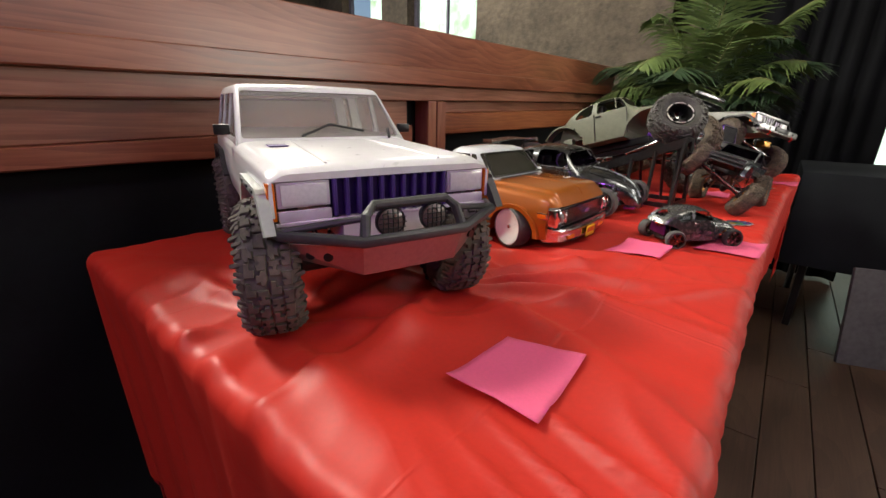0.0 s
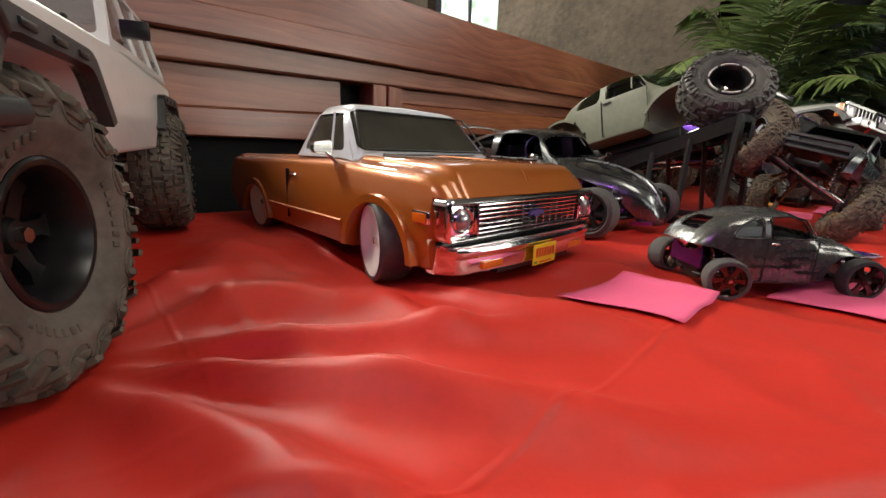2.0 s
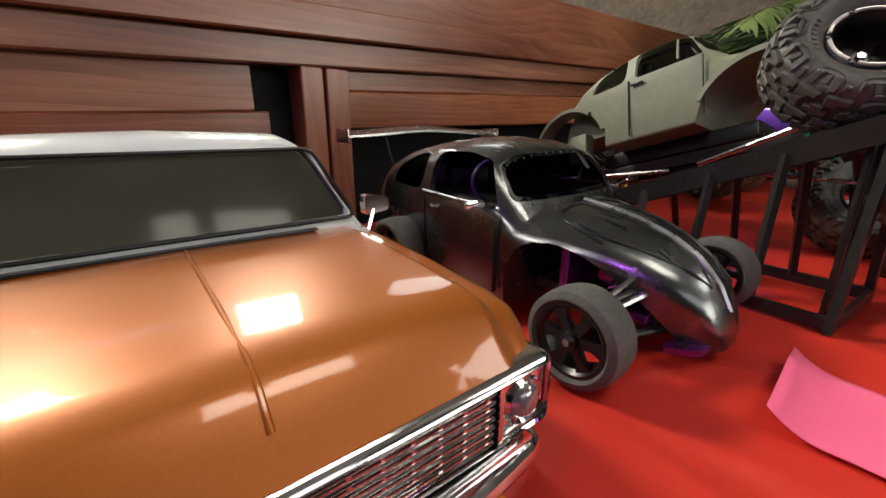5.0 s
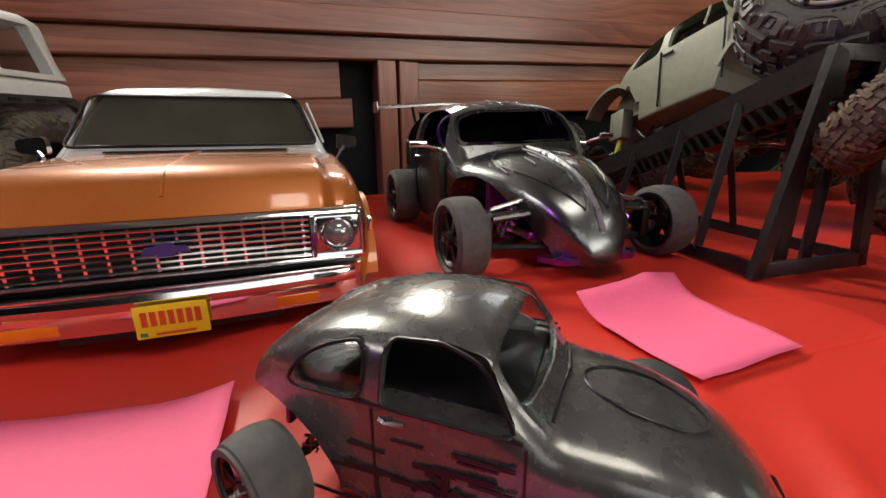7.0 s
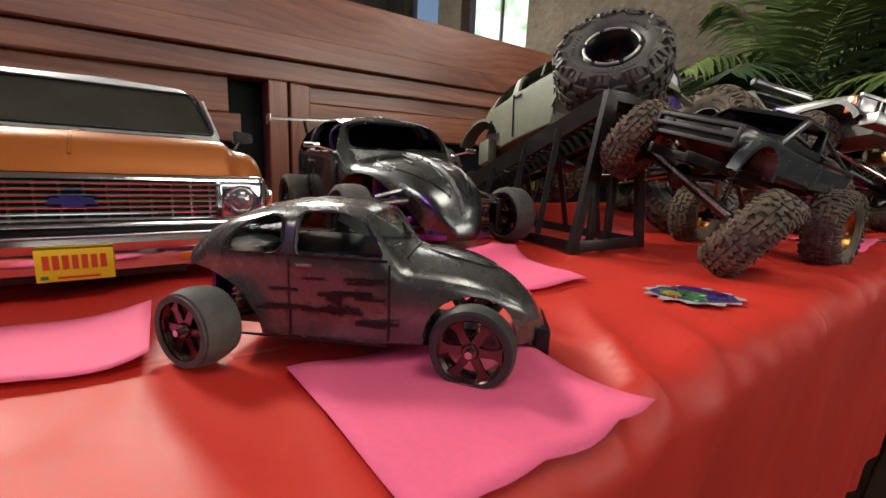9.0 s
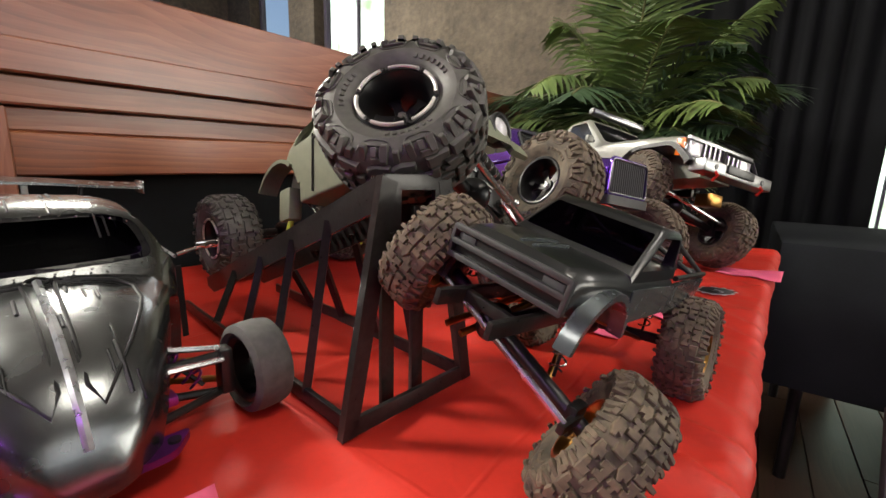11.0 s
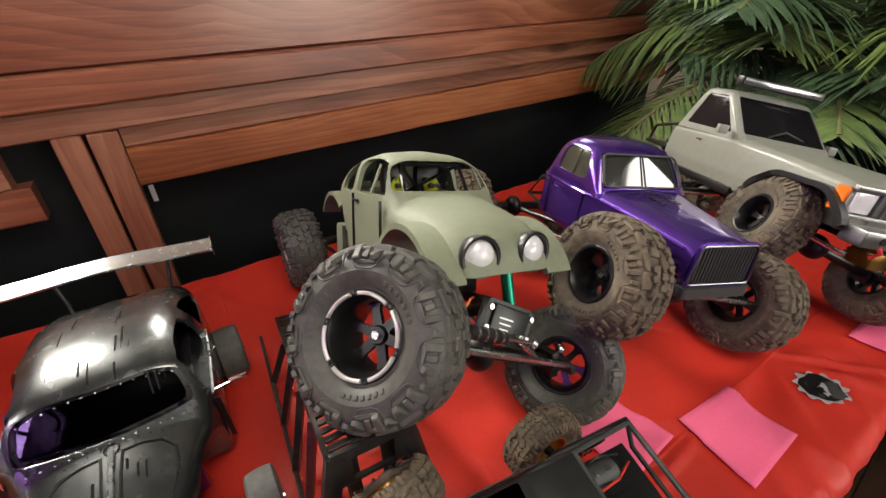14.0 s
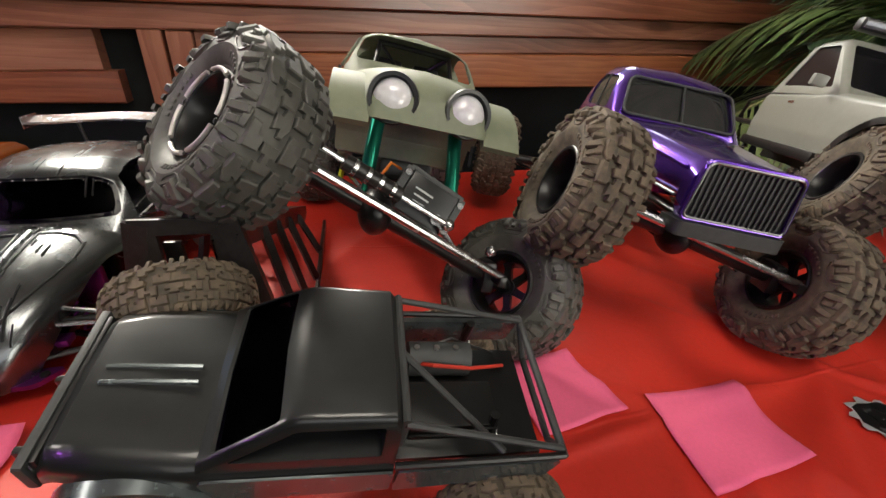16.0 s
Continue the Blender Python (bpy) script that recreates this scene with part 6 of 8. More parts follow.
    for x in (0.0535, -0.053):
        for s in (-1, 1):
            b = bmesh.new()
            tube(b, [(x + 0.004, s * 0.008, 0.012), (x, s * 0.028, 0.0135)], 0.0013, 6)
            tube(b, [(x - 0.006, s * 0.008, 0.011), (x, s * 0.028, 0.0125)], 0.0013, 6)
            part("suspension_arm", b, "black", car)
            sp, sb = bmesh.new(), bmesh.new()
            shock(sp, sb, (x + 0.002, s * 0.014, 0.033), (x + 0.002, s * 0.025, 0.013), 0.0027)
            part("spring", sp, "steel", part("shock", sb, "brass", car))
    b = bmesh.new()
    prism(b, rounded([(-0.021, 0.018, 0.001), (0.021, 0.018, 0.001), (0.019, 0.036, 0.002), (0.006, 0.030, 0.002), (-0.006, 0.030, 0.002), (-0.019, 0.036, 0.002)], 2), "x", -0.063, -0.0615)
    part("shock_tower", b, "purple_alloy", car, "purple shock tower")
    for x, R, wd in ((0.0535, 0.0164, 0.012), (-0.055, 0.0158, 0.0165)):
        for s in (-1, 1):
            wheel(car, pose(x, s * (0.0385 if x > 0 else 0.0405), R, 0, 0, -8 if x > 0 else s * 17), R, wd, 0.0136, "rubber_dark" if x > 0 else "rubber_grey", "bronze", spokes=6, slick=True, outer=s, dish=0.15)
    return car


small_beetle(pose(0.7235, 0.9862, T + 0.0004, 0, 0, 46.4) @ Matrix.Scale(0.95, 4))


# ---------------------------------------------------------------- crawlers
def wheel_pose(c, axis):
    """A wheel's pose from its middle and the way of its axle."""
    y = Vector(axis).normalized()
    x = y.cross(Vector((0, 0, 1))).normalized()
    z = x.cross(y)
    m = Matrix((x, y, z)).transposed().to_4x4()
    return Matrix.Translation(c) @ m


def running_gear(car, m, front, rear, R, W, rimR, tyre, lug, n, rim="black", ring=None, link="steel", steer=0.0, frame_z=0.08, half=0.14, spokes=6, shocks=True):
    """Wheels, axles, links and shocks; front and rear hold the middles of the right and left wheel in the world."""
    inv = m.inverted()
    for idx, (a, b) in enumerate((front, rear)):
        a, b = inv @ Vector(a), inv @ Vector(b)
        ax = (b - a).normalized()
        bx = bmesh.new()
        rod(bx, a, b, R * 0.11, seg=12)
        mid = a.lerp(b, 0.42)
        bmesh.ops.create_uvsphere(bx, u_segments=18, v_segments=12, radius=R * 0.3, matrix=Matrix.Translation(mid) @ Matrix.Diagonal((1.1, 0.7, 0.95, 1)))
        for p in (a.lerp(b, 0.12), a.lerp(b, 0.88)):
            box(bx, p, (R * 0.34, R * 0.16, R * 0.42), 0.002)
        part("axle", bx, "black", car)
        sgn = 1 if idx == 0 else -1
        for p, s in ((a, -1), (b, 1)):
            turn = Matrix.Rotation(radians(steer if idx == 0 else 0), 4, "Z")
            wheel(car, wheel_pose(p, ax) @ turn, R, W, rimR, tyre, rim, spokes=spokes, n=n, lug=lug, outer=s, dish=1.05, ring=ring)
            q = p.lerp(mid, 0.45)
            bl = bmesh.new()
            rod(bl, q - Vector((0, 0, R * 0.1)), (sgn * 0.02, q.y * 0.45, frame_z - 0.012), R * 0.045, seg=8)
            part("lower_link", bl, link, car)
            if not shocks:
                continue
            sp, sb = bmesh.new(), bmesh.new()
            shock(sp, sb, (q.x - sgn * R * 0.2, q.y * 0.8, frame_z + R * 0.75), q + Vector((-sgn * R * 0.1, 0, R * 0.12)), R * 0.1)
            part("spring", sp, "steel", part("shock", sb, "black", car))
        if idx == 0:
            bt = bmesh.new()
            off = Vector((R * 0.42, 0, R * 0.12))
            rod(bt, a.lerp(b, 0.1) + off, a.lerp(b, 0.9) + off, R * 0.052, seg=10)
            part("steering_link", bt, "steel", car)
            for f in (0.1, 0.9):
                bk = bmesh.new()
                box(bk, a.lerp(b, f) + off * 0.6, (R * 0.5, R * 0.1, R * 0.14), 0.001)
                part("steering_arm", bk, "black_steel", car)
    bf = bmesh.new()
    for s in (-1, 1):
        box(bf, (0, s * R * 0.42, frame_z), (2 * half, R * 0.09, R * 0.22), 0.001)
    for x in (-half * 0.8, -half * 0.3, half * 0.3, half * 0.8):
        box(bf, (x, 0, frame_z), (R * 0.12, R * 0.84, R * 0.16), 0.001)
    part("chassis_frame", bf, "black_steel", car)
    bg = bmesh.new()
    box(bg, (-0.01, 0, frame_z - R * 0.05), (R * 0.9, R * 0.6, R * 0.4), 0.003)
    rod(bg, (-0.01, 0, frame_z - R * 0.1), inv @ Vector(front[0]).lerp(Vector(front[1]), 0.42), R * 0.06, seg=10)
    rod(bg, (-0.01, 0, frame_z - R * 0.1), inv @ Vector(rear[0]).lerp(Vector(rear[1]), 0.42), R * 0.06, seg=10)
    part("gearbox", bg, "black", car)


# olive baja car with one wheel on the ramp
def baja(m):
    S, W = 0.37, 1.12
    car = thing("model_baja_crawler", m, "matt olive model baja beetle, one huge wheel on the ramp", "model car", "model vehicles on the table")
    top = [p for p in BEETLE_TOP if p[0] < 0.2] + [(0.24, 0.215), (0.30, 0.203), (0.35, 0.19), (0.39, 0.172), (0.42, 0.15), (0.44, 0.12), (0.449, 0.09)]
    wid = [p for p in BEETLE_WIDE if p[0] < 0.15] + [(0.16, 0.160), (0.24, 0.150), (0.33, 0.136), (0.41, 0.119), (0.44, 0.108), (0.449, 0.097)]
    wells = [(0.265, -0.03, 0.185)]
    extra = [block(0.1 * S, S, -S, S, -0.1, 0.055 * S), block(0.38 * S, S, -S, S, -0.1, 0.068 * S), block(-S, -0.24 * S, -S, S, -0.1, 0.075 * S), barrel(-0.42 * S, 0.02 * S, 0.17 * S, -S, -0.1 * S), barrel(-0.42 * S, 0.02 * S, 0.17 * S, 0.1 * S, S)]
    screen = [(-0.144, 0.236), (0.144, 0.236), (0.13, 0.302), (0.09, 0.320), (-0.09, 0.320), (-0.13, 0.302)]
    part("body", beetle_shell(S, W, wells, extra, top, wid, screen), "green", car)
    for s in (-1, 1):
        # headlight cups in the corners of the nose
        c = Vector((0.436 * S, s * 0.077 * S, 0.111 * S))
        b = bmesh.new()
        lathe(b, [(0.0105, -0.02), (0.0165, -0.012), (0.019, 0.0), (0.018, 0.003), (0.0155, 0.0026), (0.0145, -0.004), (0, -0.006)], 32, Matrix.Translation(c) @ pose(0, 0, 0, 0, -6, -90 + s * 6))
        hl = part("headlight", b, "black", car)
        b = bmesh.new()
        lathe(b, [(0, 0.005), (0.006, 0.0043), (0.0118, 0.0018), (0.0145, -0.002), (0.014, -0.004)], 32, Matrix.Translation(c) @ pose(0, 0, 0, 0, -6, -90 + s * 6))
        part("lens", b, "lens", hl)
        part("fender", arch_strip(0.265 * S, -0.03 * S, 0.184 * S, 0.02 * S, s * 0.118 * S, s * 0.178 * W * S, 25, 150), "green", car)
        part("rear_fender", arch_strip(-0.42 * S, 0.02 * S, 0.165 * S, 0.018 * S, s * 0.12 * S, s * 0.172 * W * S, 50, 150), "green", car)
        b = bmesh.new()
        box(b, (-0.1 * S, s * 0.177 * W * S, 0.195 * S), (0.016, 0.003, 0.0035), 0.001)
        part("door_handle", b, "black", car)
        for x, h in ((-0.135, 0.2), (0.115, 0.19)):
            b = bmesh.new()
            box(b, (x * S, s * 0.1735 * W * S, 0.115 * S), (0.0007, 0.003, h * S))
            part("door_gap", b, "ink_black", car)
        b = bmesh.new()
        tube(b, [(0.038 * S, s * 0.172 * W * S, 0.226 * S), (0.022 * S, s * 0.138 * W * S, 0.308 * S)], 0.0016, 6)
        part("quarter_bar", b, "green", car)
        b = bmesh.new()
        rod(b, (0.30 * S, s * 0.09 * S, 0.10 * S), (0.33 * S, s * 0.10 * S, -0.06 * S), 0.0062, seg=16)
        rod(b, (0.33 * S, s * 0.10 * S, -0.06 * S), (0.345 * S, s * 0.105 * S, -0.13 * S), 0.0026, seg=10)
        part("damper", b, "teal", car, "green anodised damper")
        b = bmesh.new()
        box(b, (-0.37 * S, s * 0.155 * S, 0.02 * S), (0.03, 0.02, 0.045), 0.004)
        part("side_box", b, "green", car)
        b = bmesh.new()
        tube(b, [(-0.36 * S, s * 0.15 * S, 0.0), (-0.38 * S, s * 0.16 * S, -0.1 * S)], 0.004, 8)
        part("rear_damper", b, "lime", car)
    # cage, driver's helmet, seats
    b = bmesh.new()
    for s in (-1, 1):
        tube(b, [(0.1 * S, s * 0.11 * S, 0.2 * S), (0.03 * S, s * 0.1 * S, 0.31 * S), (-0.15 * S, s * 0.1 * S, 0.318 * S), (-0.3 * S, s * 0.08 * S, 0.2 * S)], 0.0024, 8)
        tube(b, [(0.03 * S, s * 0.1 * S, 0.31 * S), (-0.1 * S, -s * 0.03 * S, 0.215 * S)], 0.002, 8)
    tube(b, [(0.03 * S, -0.1 * S, 0.31 * S), (0.03 * S, 0.1 * S, 0.31 * S)], 0.0024, 8)
    part("roll_cage", b, "black", car)
    b = bmesh.new()
    box(b, (-0.07 * S, 0, 0.214 * S), (0.33 * S, 0.25 * W * S, 0.003), 0.001)
    part("interior", b, "black", car)
    for s, nm in ((-1, "helmet"), (1, "helmet")):
        b = bmesh.new()
        bmesh.ops.create_uvsphere(b, u_segments=20, v_segments=14, radius=0.0105, matrix=Matrix.Translation((-0.075 * S, s * 0.06 * S, 0.238 * S)) @ Matrix.Diagonal((1.1, 0.9, 1.1, 1)))
        h = part(nm, b, "lime", car, "lime yellow racing helmet")
        b = bmesh.new()
        box(b, (-0.075 * S + 0.0085, s * 0.06 * S, 0.241 * S), (0.006, 0.016, 0.006), 0.002)
        part("visor", b, "black", h)
        b = bmesh.new()
        box(b, (-0.12 * S, s * 0.06 * S, 0.245 * S), (0.016, 0.032, 0.045), 0.006)
        part("seat", b, "black", car)
    # winch servo under the nose
    b = bmesh.new()
    box(b, (0, 0, 0), (0.022, 0.042, 0.034), 0.002, pose(0.395 * S, 0.01, -0.085 * S, -24, -10, 0))
    sv = part("servo", b, "black", car, "black servo with small print")
    b = bmesh.new()
    for k in range(3):
        box(b, (0.0115, -0.006, 0.006 - 0.005 * k), (0.0006, 0.016 - 0.003 * k, 0.0014), 0, pose(0.395 * S, 0.01, -0.085 * S, -24, -10, 0))
    part("print_bar", b, "sticker", sv)
    b = bmesh.new()
    rod(b, (0.0115, 0.012, -0.008), (0.018, 0.012, -0.008), 0.0045, seg=16)
    part("servo_horn", b, "steel", sv, m=pose(0.395 * S, 0.01, -0.085 * S, -24, -10, 0))
    b = bmesh.new()
    box(b, (-0.02, 0, -0.01), (0.2, 0.05, 0.02), 0.003)
    for s in (-1, 1):
        tube(b, [(-0.3 * S, s * 0.06 * S, 0.2 * S), (-0.43 * S, s * 0.05 * S, 0.06 * S), (-0.3 * S, s * 0.05 * S, -0.02)], 0.0025, 8)
    part("frame", b, "black", car)
    running_gear(car, m, [(0.6045, 1.344, T + 0.201), (0.620, 1.549, T + 0.060)], [(0.205, 1.400, T + 0.060), (0.222, 1.603, T + 0.062)], 0.0628, 0.056, 0.029, "rubber", 0.0033, 19, ring="beadlock", frame_z=-0.03, half=0.13, steer=25, shocks=False)
    # steering damper, track rod and servo mount in front of the axle
    a, c = m.inverted() @ Vector((0.6045, 1.344, T + 0.201)), m.inverted() @ Vector((0.620, 1.549, T + 0.060))
    fwd = Vector((0.022, 0, 0.022))
    b = bmesh.new()
    rod(b, a.lerp(c, 0.2) + fwd, a.lerp(c, 0.66) + fwd, 0.0022, seg=10)
    td = part("track_rod", b, "steel", car)
    b = bmesh.new()
    rod(b, a.lerp(c, 0.3) + fwd, a.lerp(c, 0.48) + fwd, 0.0058, seg=18)
    part("damper_body", b, "black_steel", td)
    b = bmesh.new()
    for k in range(4):
        rod(b, a.lerp(c, 0.325 + 0.04 * k) + fwd, a.lerp(c, 0.337 + 0.04 * k) + fwd, 0.0063, seg=18)
    part("print_bar", b, "steel", td)
    for f in (0.2, 0.66, 0.84):
        b = bmesh.new()
        bmesh.ops.create_uvsphere(b, u_segments=12, v_segments=8, radius=0.0048, matrix=Matrix.Translation(a.lerp(c, f) + fwd))
        part("rod_end", b, "steel", car)
    b = bmesh.new()
    mount = pose(0.395 * S, 0.01, -0.085 * S, -24, -10, 0)
    for y in (-0.0245, 0.0245):
        box(b, (0.002, y, 0.004), (0.012, 0.006, 0.03), 0.001, mount)
    box(b, (-0.004, 0, 0.0195), (0.02, 0.05, 0.004), 0.001, mount)
    part("servo_mount", b, "grey_plastic", car)
    for y in (-0.0245, 0.0245):
        for z in (-0.006, 0.013):
            b = bmesh.new()
            rod(b, (0.008, y, z), (0.0105, y, z), 0.0026, seg=10)
            part("bolt", b, "steel", car, m=mount)
    b = bmesh.new()
    rod(b, (0.0165, 0.012, -0.008), (0.0165, 0.036, -0.02), 0.0028, seg=8)
    part("servo_arm", b, "steel", car, m=mount)
    b = bmesh.new()
    tube(b, [(0.34 * S, -0.01, -0.02 * S), (0.37 * S, -0.02, -0.01 * S), (0.36 * S, -0.03, -0.06 * S)], 0.0013, 6)
    part("wire", b, "orange_part", car, "orange wire")
    return car


baja(pose(0.4494, 1.4812, T + 0.1317, -11.0, -15.8, -5.2))


# purple old-style cab
def purple_truck(m):
    car = thing("model_hot_rod_crawler", m, "metallic purple scale-model truck cab with long hood and dusty tyres", "model car", "model vehicles on the table")

    def sec(zt, wt, w, zb):
        return [(0, zt, 0), (wt, zt - 0.003, 0.010), (w, zt - 0.013, 0.004), (w + 0.001, zb + 0.012, 0.004), (w - 0.003, zb, 0.004), (0, zb, 0)]
    low = [(-0.084, sec(0.166, 0.052, 0.064, 0.114)), (-0.075, sec(0.178, 0.060, 0.072, 0.106)), (0.030, sec(0.183, 0.062, 0.0745, 0.106)), (0.047, sec(0.1835, 0.059, 0.0705, 0.110)), (0.058, sec(0.183, 0.056, 0.067, 0.134)),
           (0.12, sec(0.1775, 0.046, 0.0555, 0.136)), (0.178, sec(0.1715, 0.0375, 0.0462, 0.134)), (0.181, sec(0.171, 0.037, 0.0457, 0.118)), (0.189, sec(0.1675, 0.036, 0.045, 0.118))]
    part("body", loft(low), "purple", car)

    def roof(zt, wt, w):
        return [(0, zt, 0), (wt, zt - 0.004, 0.016), (w, max(zt - 0.022, 0.176), 0.012), (0.0735, 0.170, 0.002), (0, 0.170, 0)]
    cab = [(-0.078, roof(0.186, 0.040, 0.062)), (-0.073, roof(0.211, 0.047, 0.064)), (-0.063, roof(0.229, 0.050, 0.066)), (-0.04, roof(0.2375, 0.052, 0.067)), (-0.005, roof(0.237, 0.053, 0.0675)), (0.014, roof(0.2325, 0.054, 0.068)), (0.024, roof(0.225, 0.056, 0.0685)), (0.052, roof(0.181, 0.064, 0.072))]
    sd = [(-0.050, 0.186), (0.024, 0.186), (0.010, 0.2215), (-0.045, 0.2215)]
    fr = [(-0.0625, 0.1855), (0.0625, 0.1855), (0.057, 0.2225), (-0.057, 0.2225)]
    upper = part("cab", carve(loft(cab), pane_cut(sd, "y", -0.3, 0.3, 0.011), pane_cut(fr, "x", 0.0, 0.3, 0.008)), "purple", car)
    part("side_glass", carve(loft(cab, inset=0.0018), ("*", pane_cut(sd, "y", -0.3, 0.3, 0.011))), "dark_glass", upper, "smoked glass")
    part("windscreen", carve(loft(cab, inset=0.0018), ("*", pane_cut(fr, "x", 0.0, 0.3, 0.008))), "purple_glass", upper, "smoked split windscreen")

    def screen_x(z):
        return 0.0528 - (z - 0.181) * 0.636
    b = bmesh.new()
    tube(b, [(screen_x(v), u, v) for u, v in rounded([(u, v, 0.008) for u, v in fr], 4)], 0.0015, 6, True)
    tube(b, [(screen_x(0.1855), 0.003, 0.1855), (screen_x(0.2225), 0.003, 0.2225)], 0.0012, 6)
    part("screen_trim", b, "grey_plastic", upper, "dark rubber screen trim")
    for s in (-1, 1):
        b = bmesh.new()
        tube(b, [(-0.081, s * 0.0685, 0.167), (-0.073, s * 0.0735, 0.169), (0.03, s * 0.0757, 0.1705), (0.048, s * 0.0715, 0.1705), (0.06, s * 0.0678, 0.1695), (0.12, s * 0.0563, 0.1645), (0.178, s * 0.0470, 0.1585)], 0.0020, 8)
        part("belt_moulding", b, "purple", car)
        b = bmesh.new()
        box(b, (-0.045, s * 0.0765, 0.157), (0.014, 0.004, 0.003), 0.001)
        part("door_handle", b, "purple", car)
        b = bmesh.new()
        tube(b, [(0.056, s * 0.0675, 0.135), (0.12, s * 0.0562, 0.137), (0.177, s * 0.0468, 0.135)], 0.0014, 6)
        part("sill_trim", b, "chrome_dull", car, "bright lower trim")
        for x in (-0.055, 0.030):
            b = bmesh.new()
            box(b, (x, s * 0.0752, 0.142), (0.0008, 0.0022, 0.058))
            part("door_gap", b, "ink_black", car)
        b = bmesh.new()
        tube(b, [(-0.012, s * 0.0705, 0.1855), (-0.004, s * 0.0675, 0.222)], 0.0009, 6)
        part("vent_window_bar", b, "grey_plastic", upper)
        b = bmesh.new()
        rod(b, (0.02, s * 0.045, 0.120), (0.17, s * 0.034, 0.118), 0.004, seg=10)
        part("inner_rail", b, "black_steel", car)
    b = bmesh.new()
    prism(b, [(-0.0425, 0.121), (0.0425, 0.121), (0.038, 0.1665), (-0.038, 0.1665)], "x", 0.1880, 0.1900)
    g = part("grille", b, "black", car, "black ribbed grille with a bright frame")
    for i in range(17):
        y = -0.036 + 0.0045 * i
        b = bmesh.new()
        box(b, (0.1905, y, 0.1435), (0.0022, 0.0015, 0.043 - (0.006 if abs(y) > 0.034 else 0)))
        part("grille_bar", b, "grey_plastic", g)
    b = bmesh.new()
    tube(b, [(0.1905, u, v) for u, v in rounded([(-0.0440, 0.1205, 0.005), (0.0440, 0.1205, 0.005), (0.0398, 0.168, 0.007), (-0.0398, 0.168, 0.007)], 4)], 0.0021, 8, True)
    part("grille_frame", b, "purple", g)
    b = bmesh.new()
    tube(b, [(0.1925, u, v) for u, v in rounded([(-0.0428, 0.122, 0.005), (0.0428, 0.122, 0.005), (0.0386, 0.1667, 0.006), (-0.0386, 0.1667, 0.006)], 4)], 0.0010, 6, True)
    part("grille_trim", b, "chrome_dull", g)
    b = bmesh.new()
    prism(b, rounded([(0.172, -0.05, 0.004), (0.196, -0.046, 0.006), (0.196, 0.046, 0.006), (0.172, 0.05, 0.004)], 3), "z", 0.1065, 0.1185)
    part("bumper", b, "grey_plastic", car)
    for i in range(4):
        for s in (-1, 1):
            b = bmesh.new()
            box(b, (0.078 + 0.007 * i, s * 0.011, 0.1822 - 0.0006 * i), (0.0035, 0.008, 0.0014), 0.0004, None, 1)
            part("hood_louvre", b, "ink_black", car)
    b = bmesh.new()
    for s in (-1, 1):
        tube(b, [(-0.085, s * 0.05, 0.16), (-0.13, s * 0.045, 0.15), (-0.165, s * 0.045, 0.11), (-0.09, s * 0.045, 0.1)], 0.003, 8)
    tube(b, [(-0.13, -0.045, 0.15), (-0.13, 0.045, 0.15)], 0.003, 8)
    tube(b, [(-0.165, -0.045, 0.11), (-0.165, 0.045, 0.11)], 0.003, 8)
    part("rear_cage", b, "black_steel", car)
    running_gear(car, m, [(0.613, 1.604, T + 0.150), (0.684, 1.823, T + 0.063)], [(0.283, 1.683, T + 0.085), (0.358, 1.878, T + 0.065)], 0.067, 0.055, 0.030, "rubber_brown", 0.0036, 20, frame_z=0.095, half=0.15, shocks=False)
    return car


purple_truck(pose(0.507, 1.7514, T + 0.0035, -8.0, -4.4, -20.0))


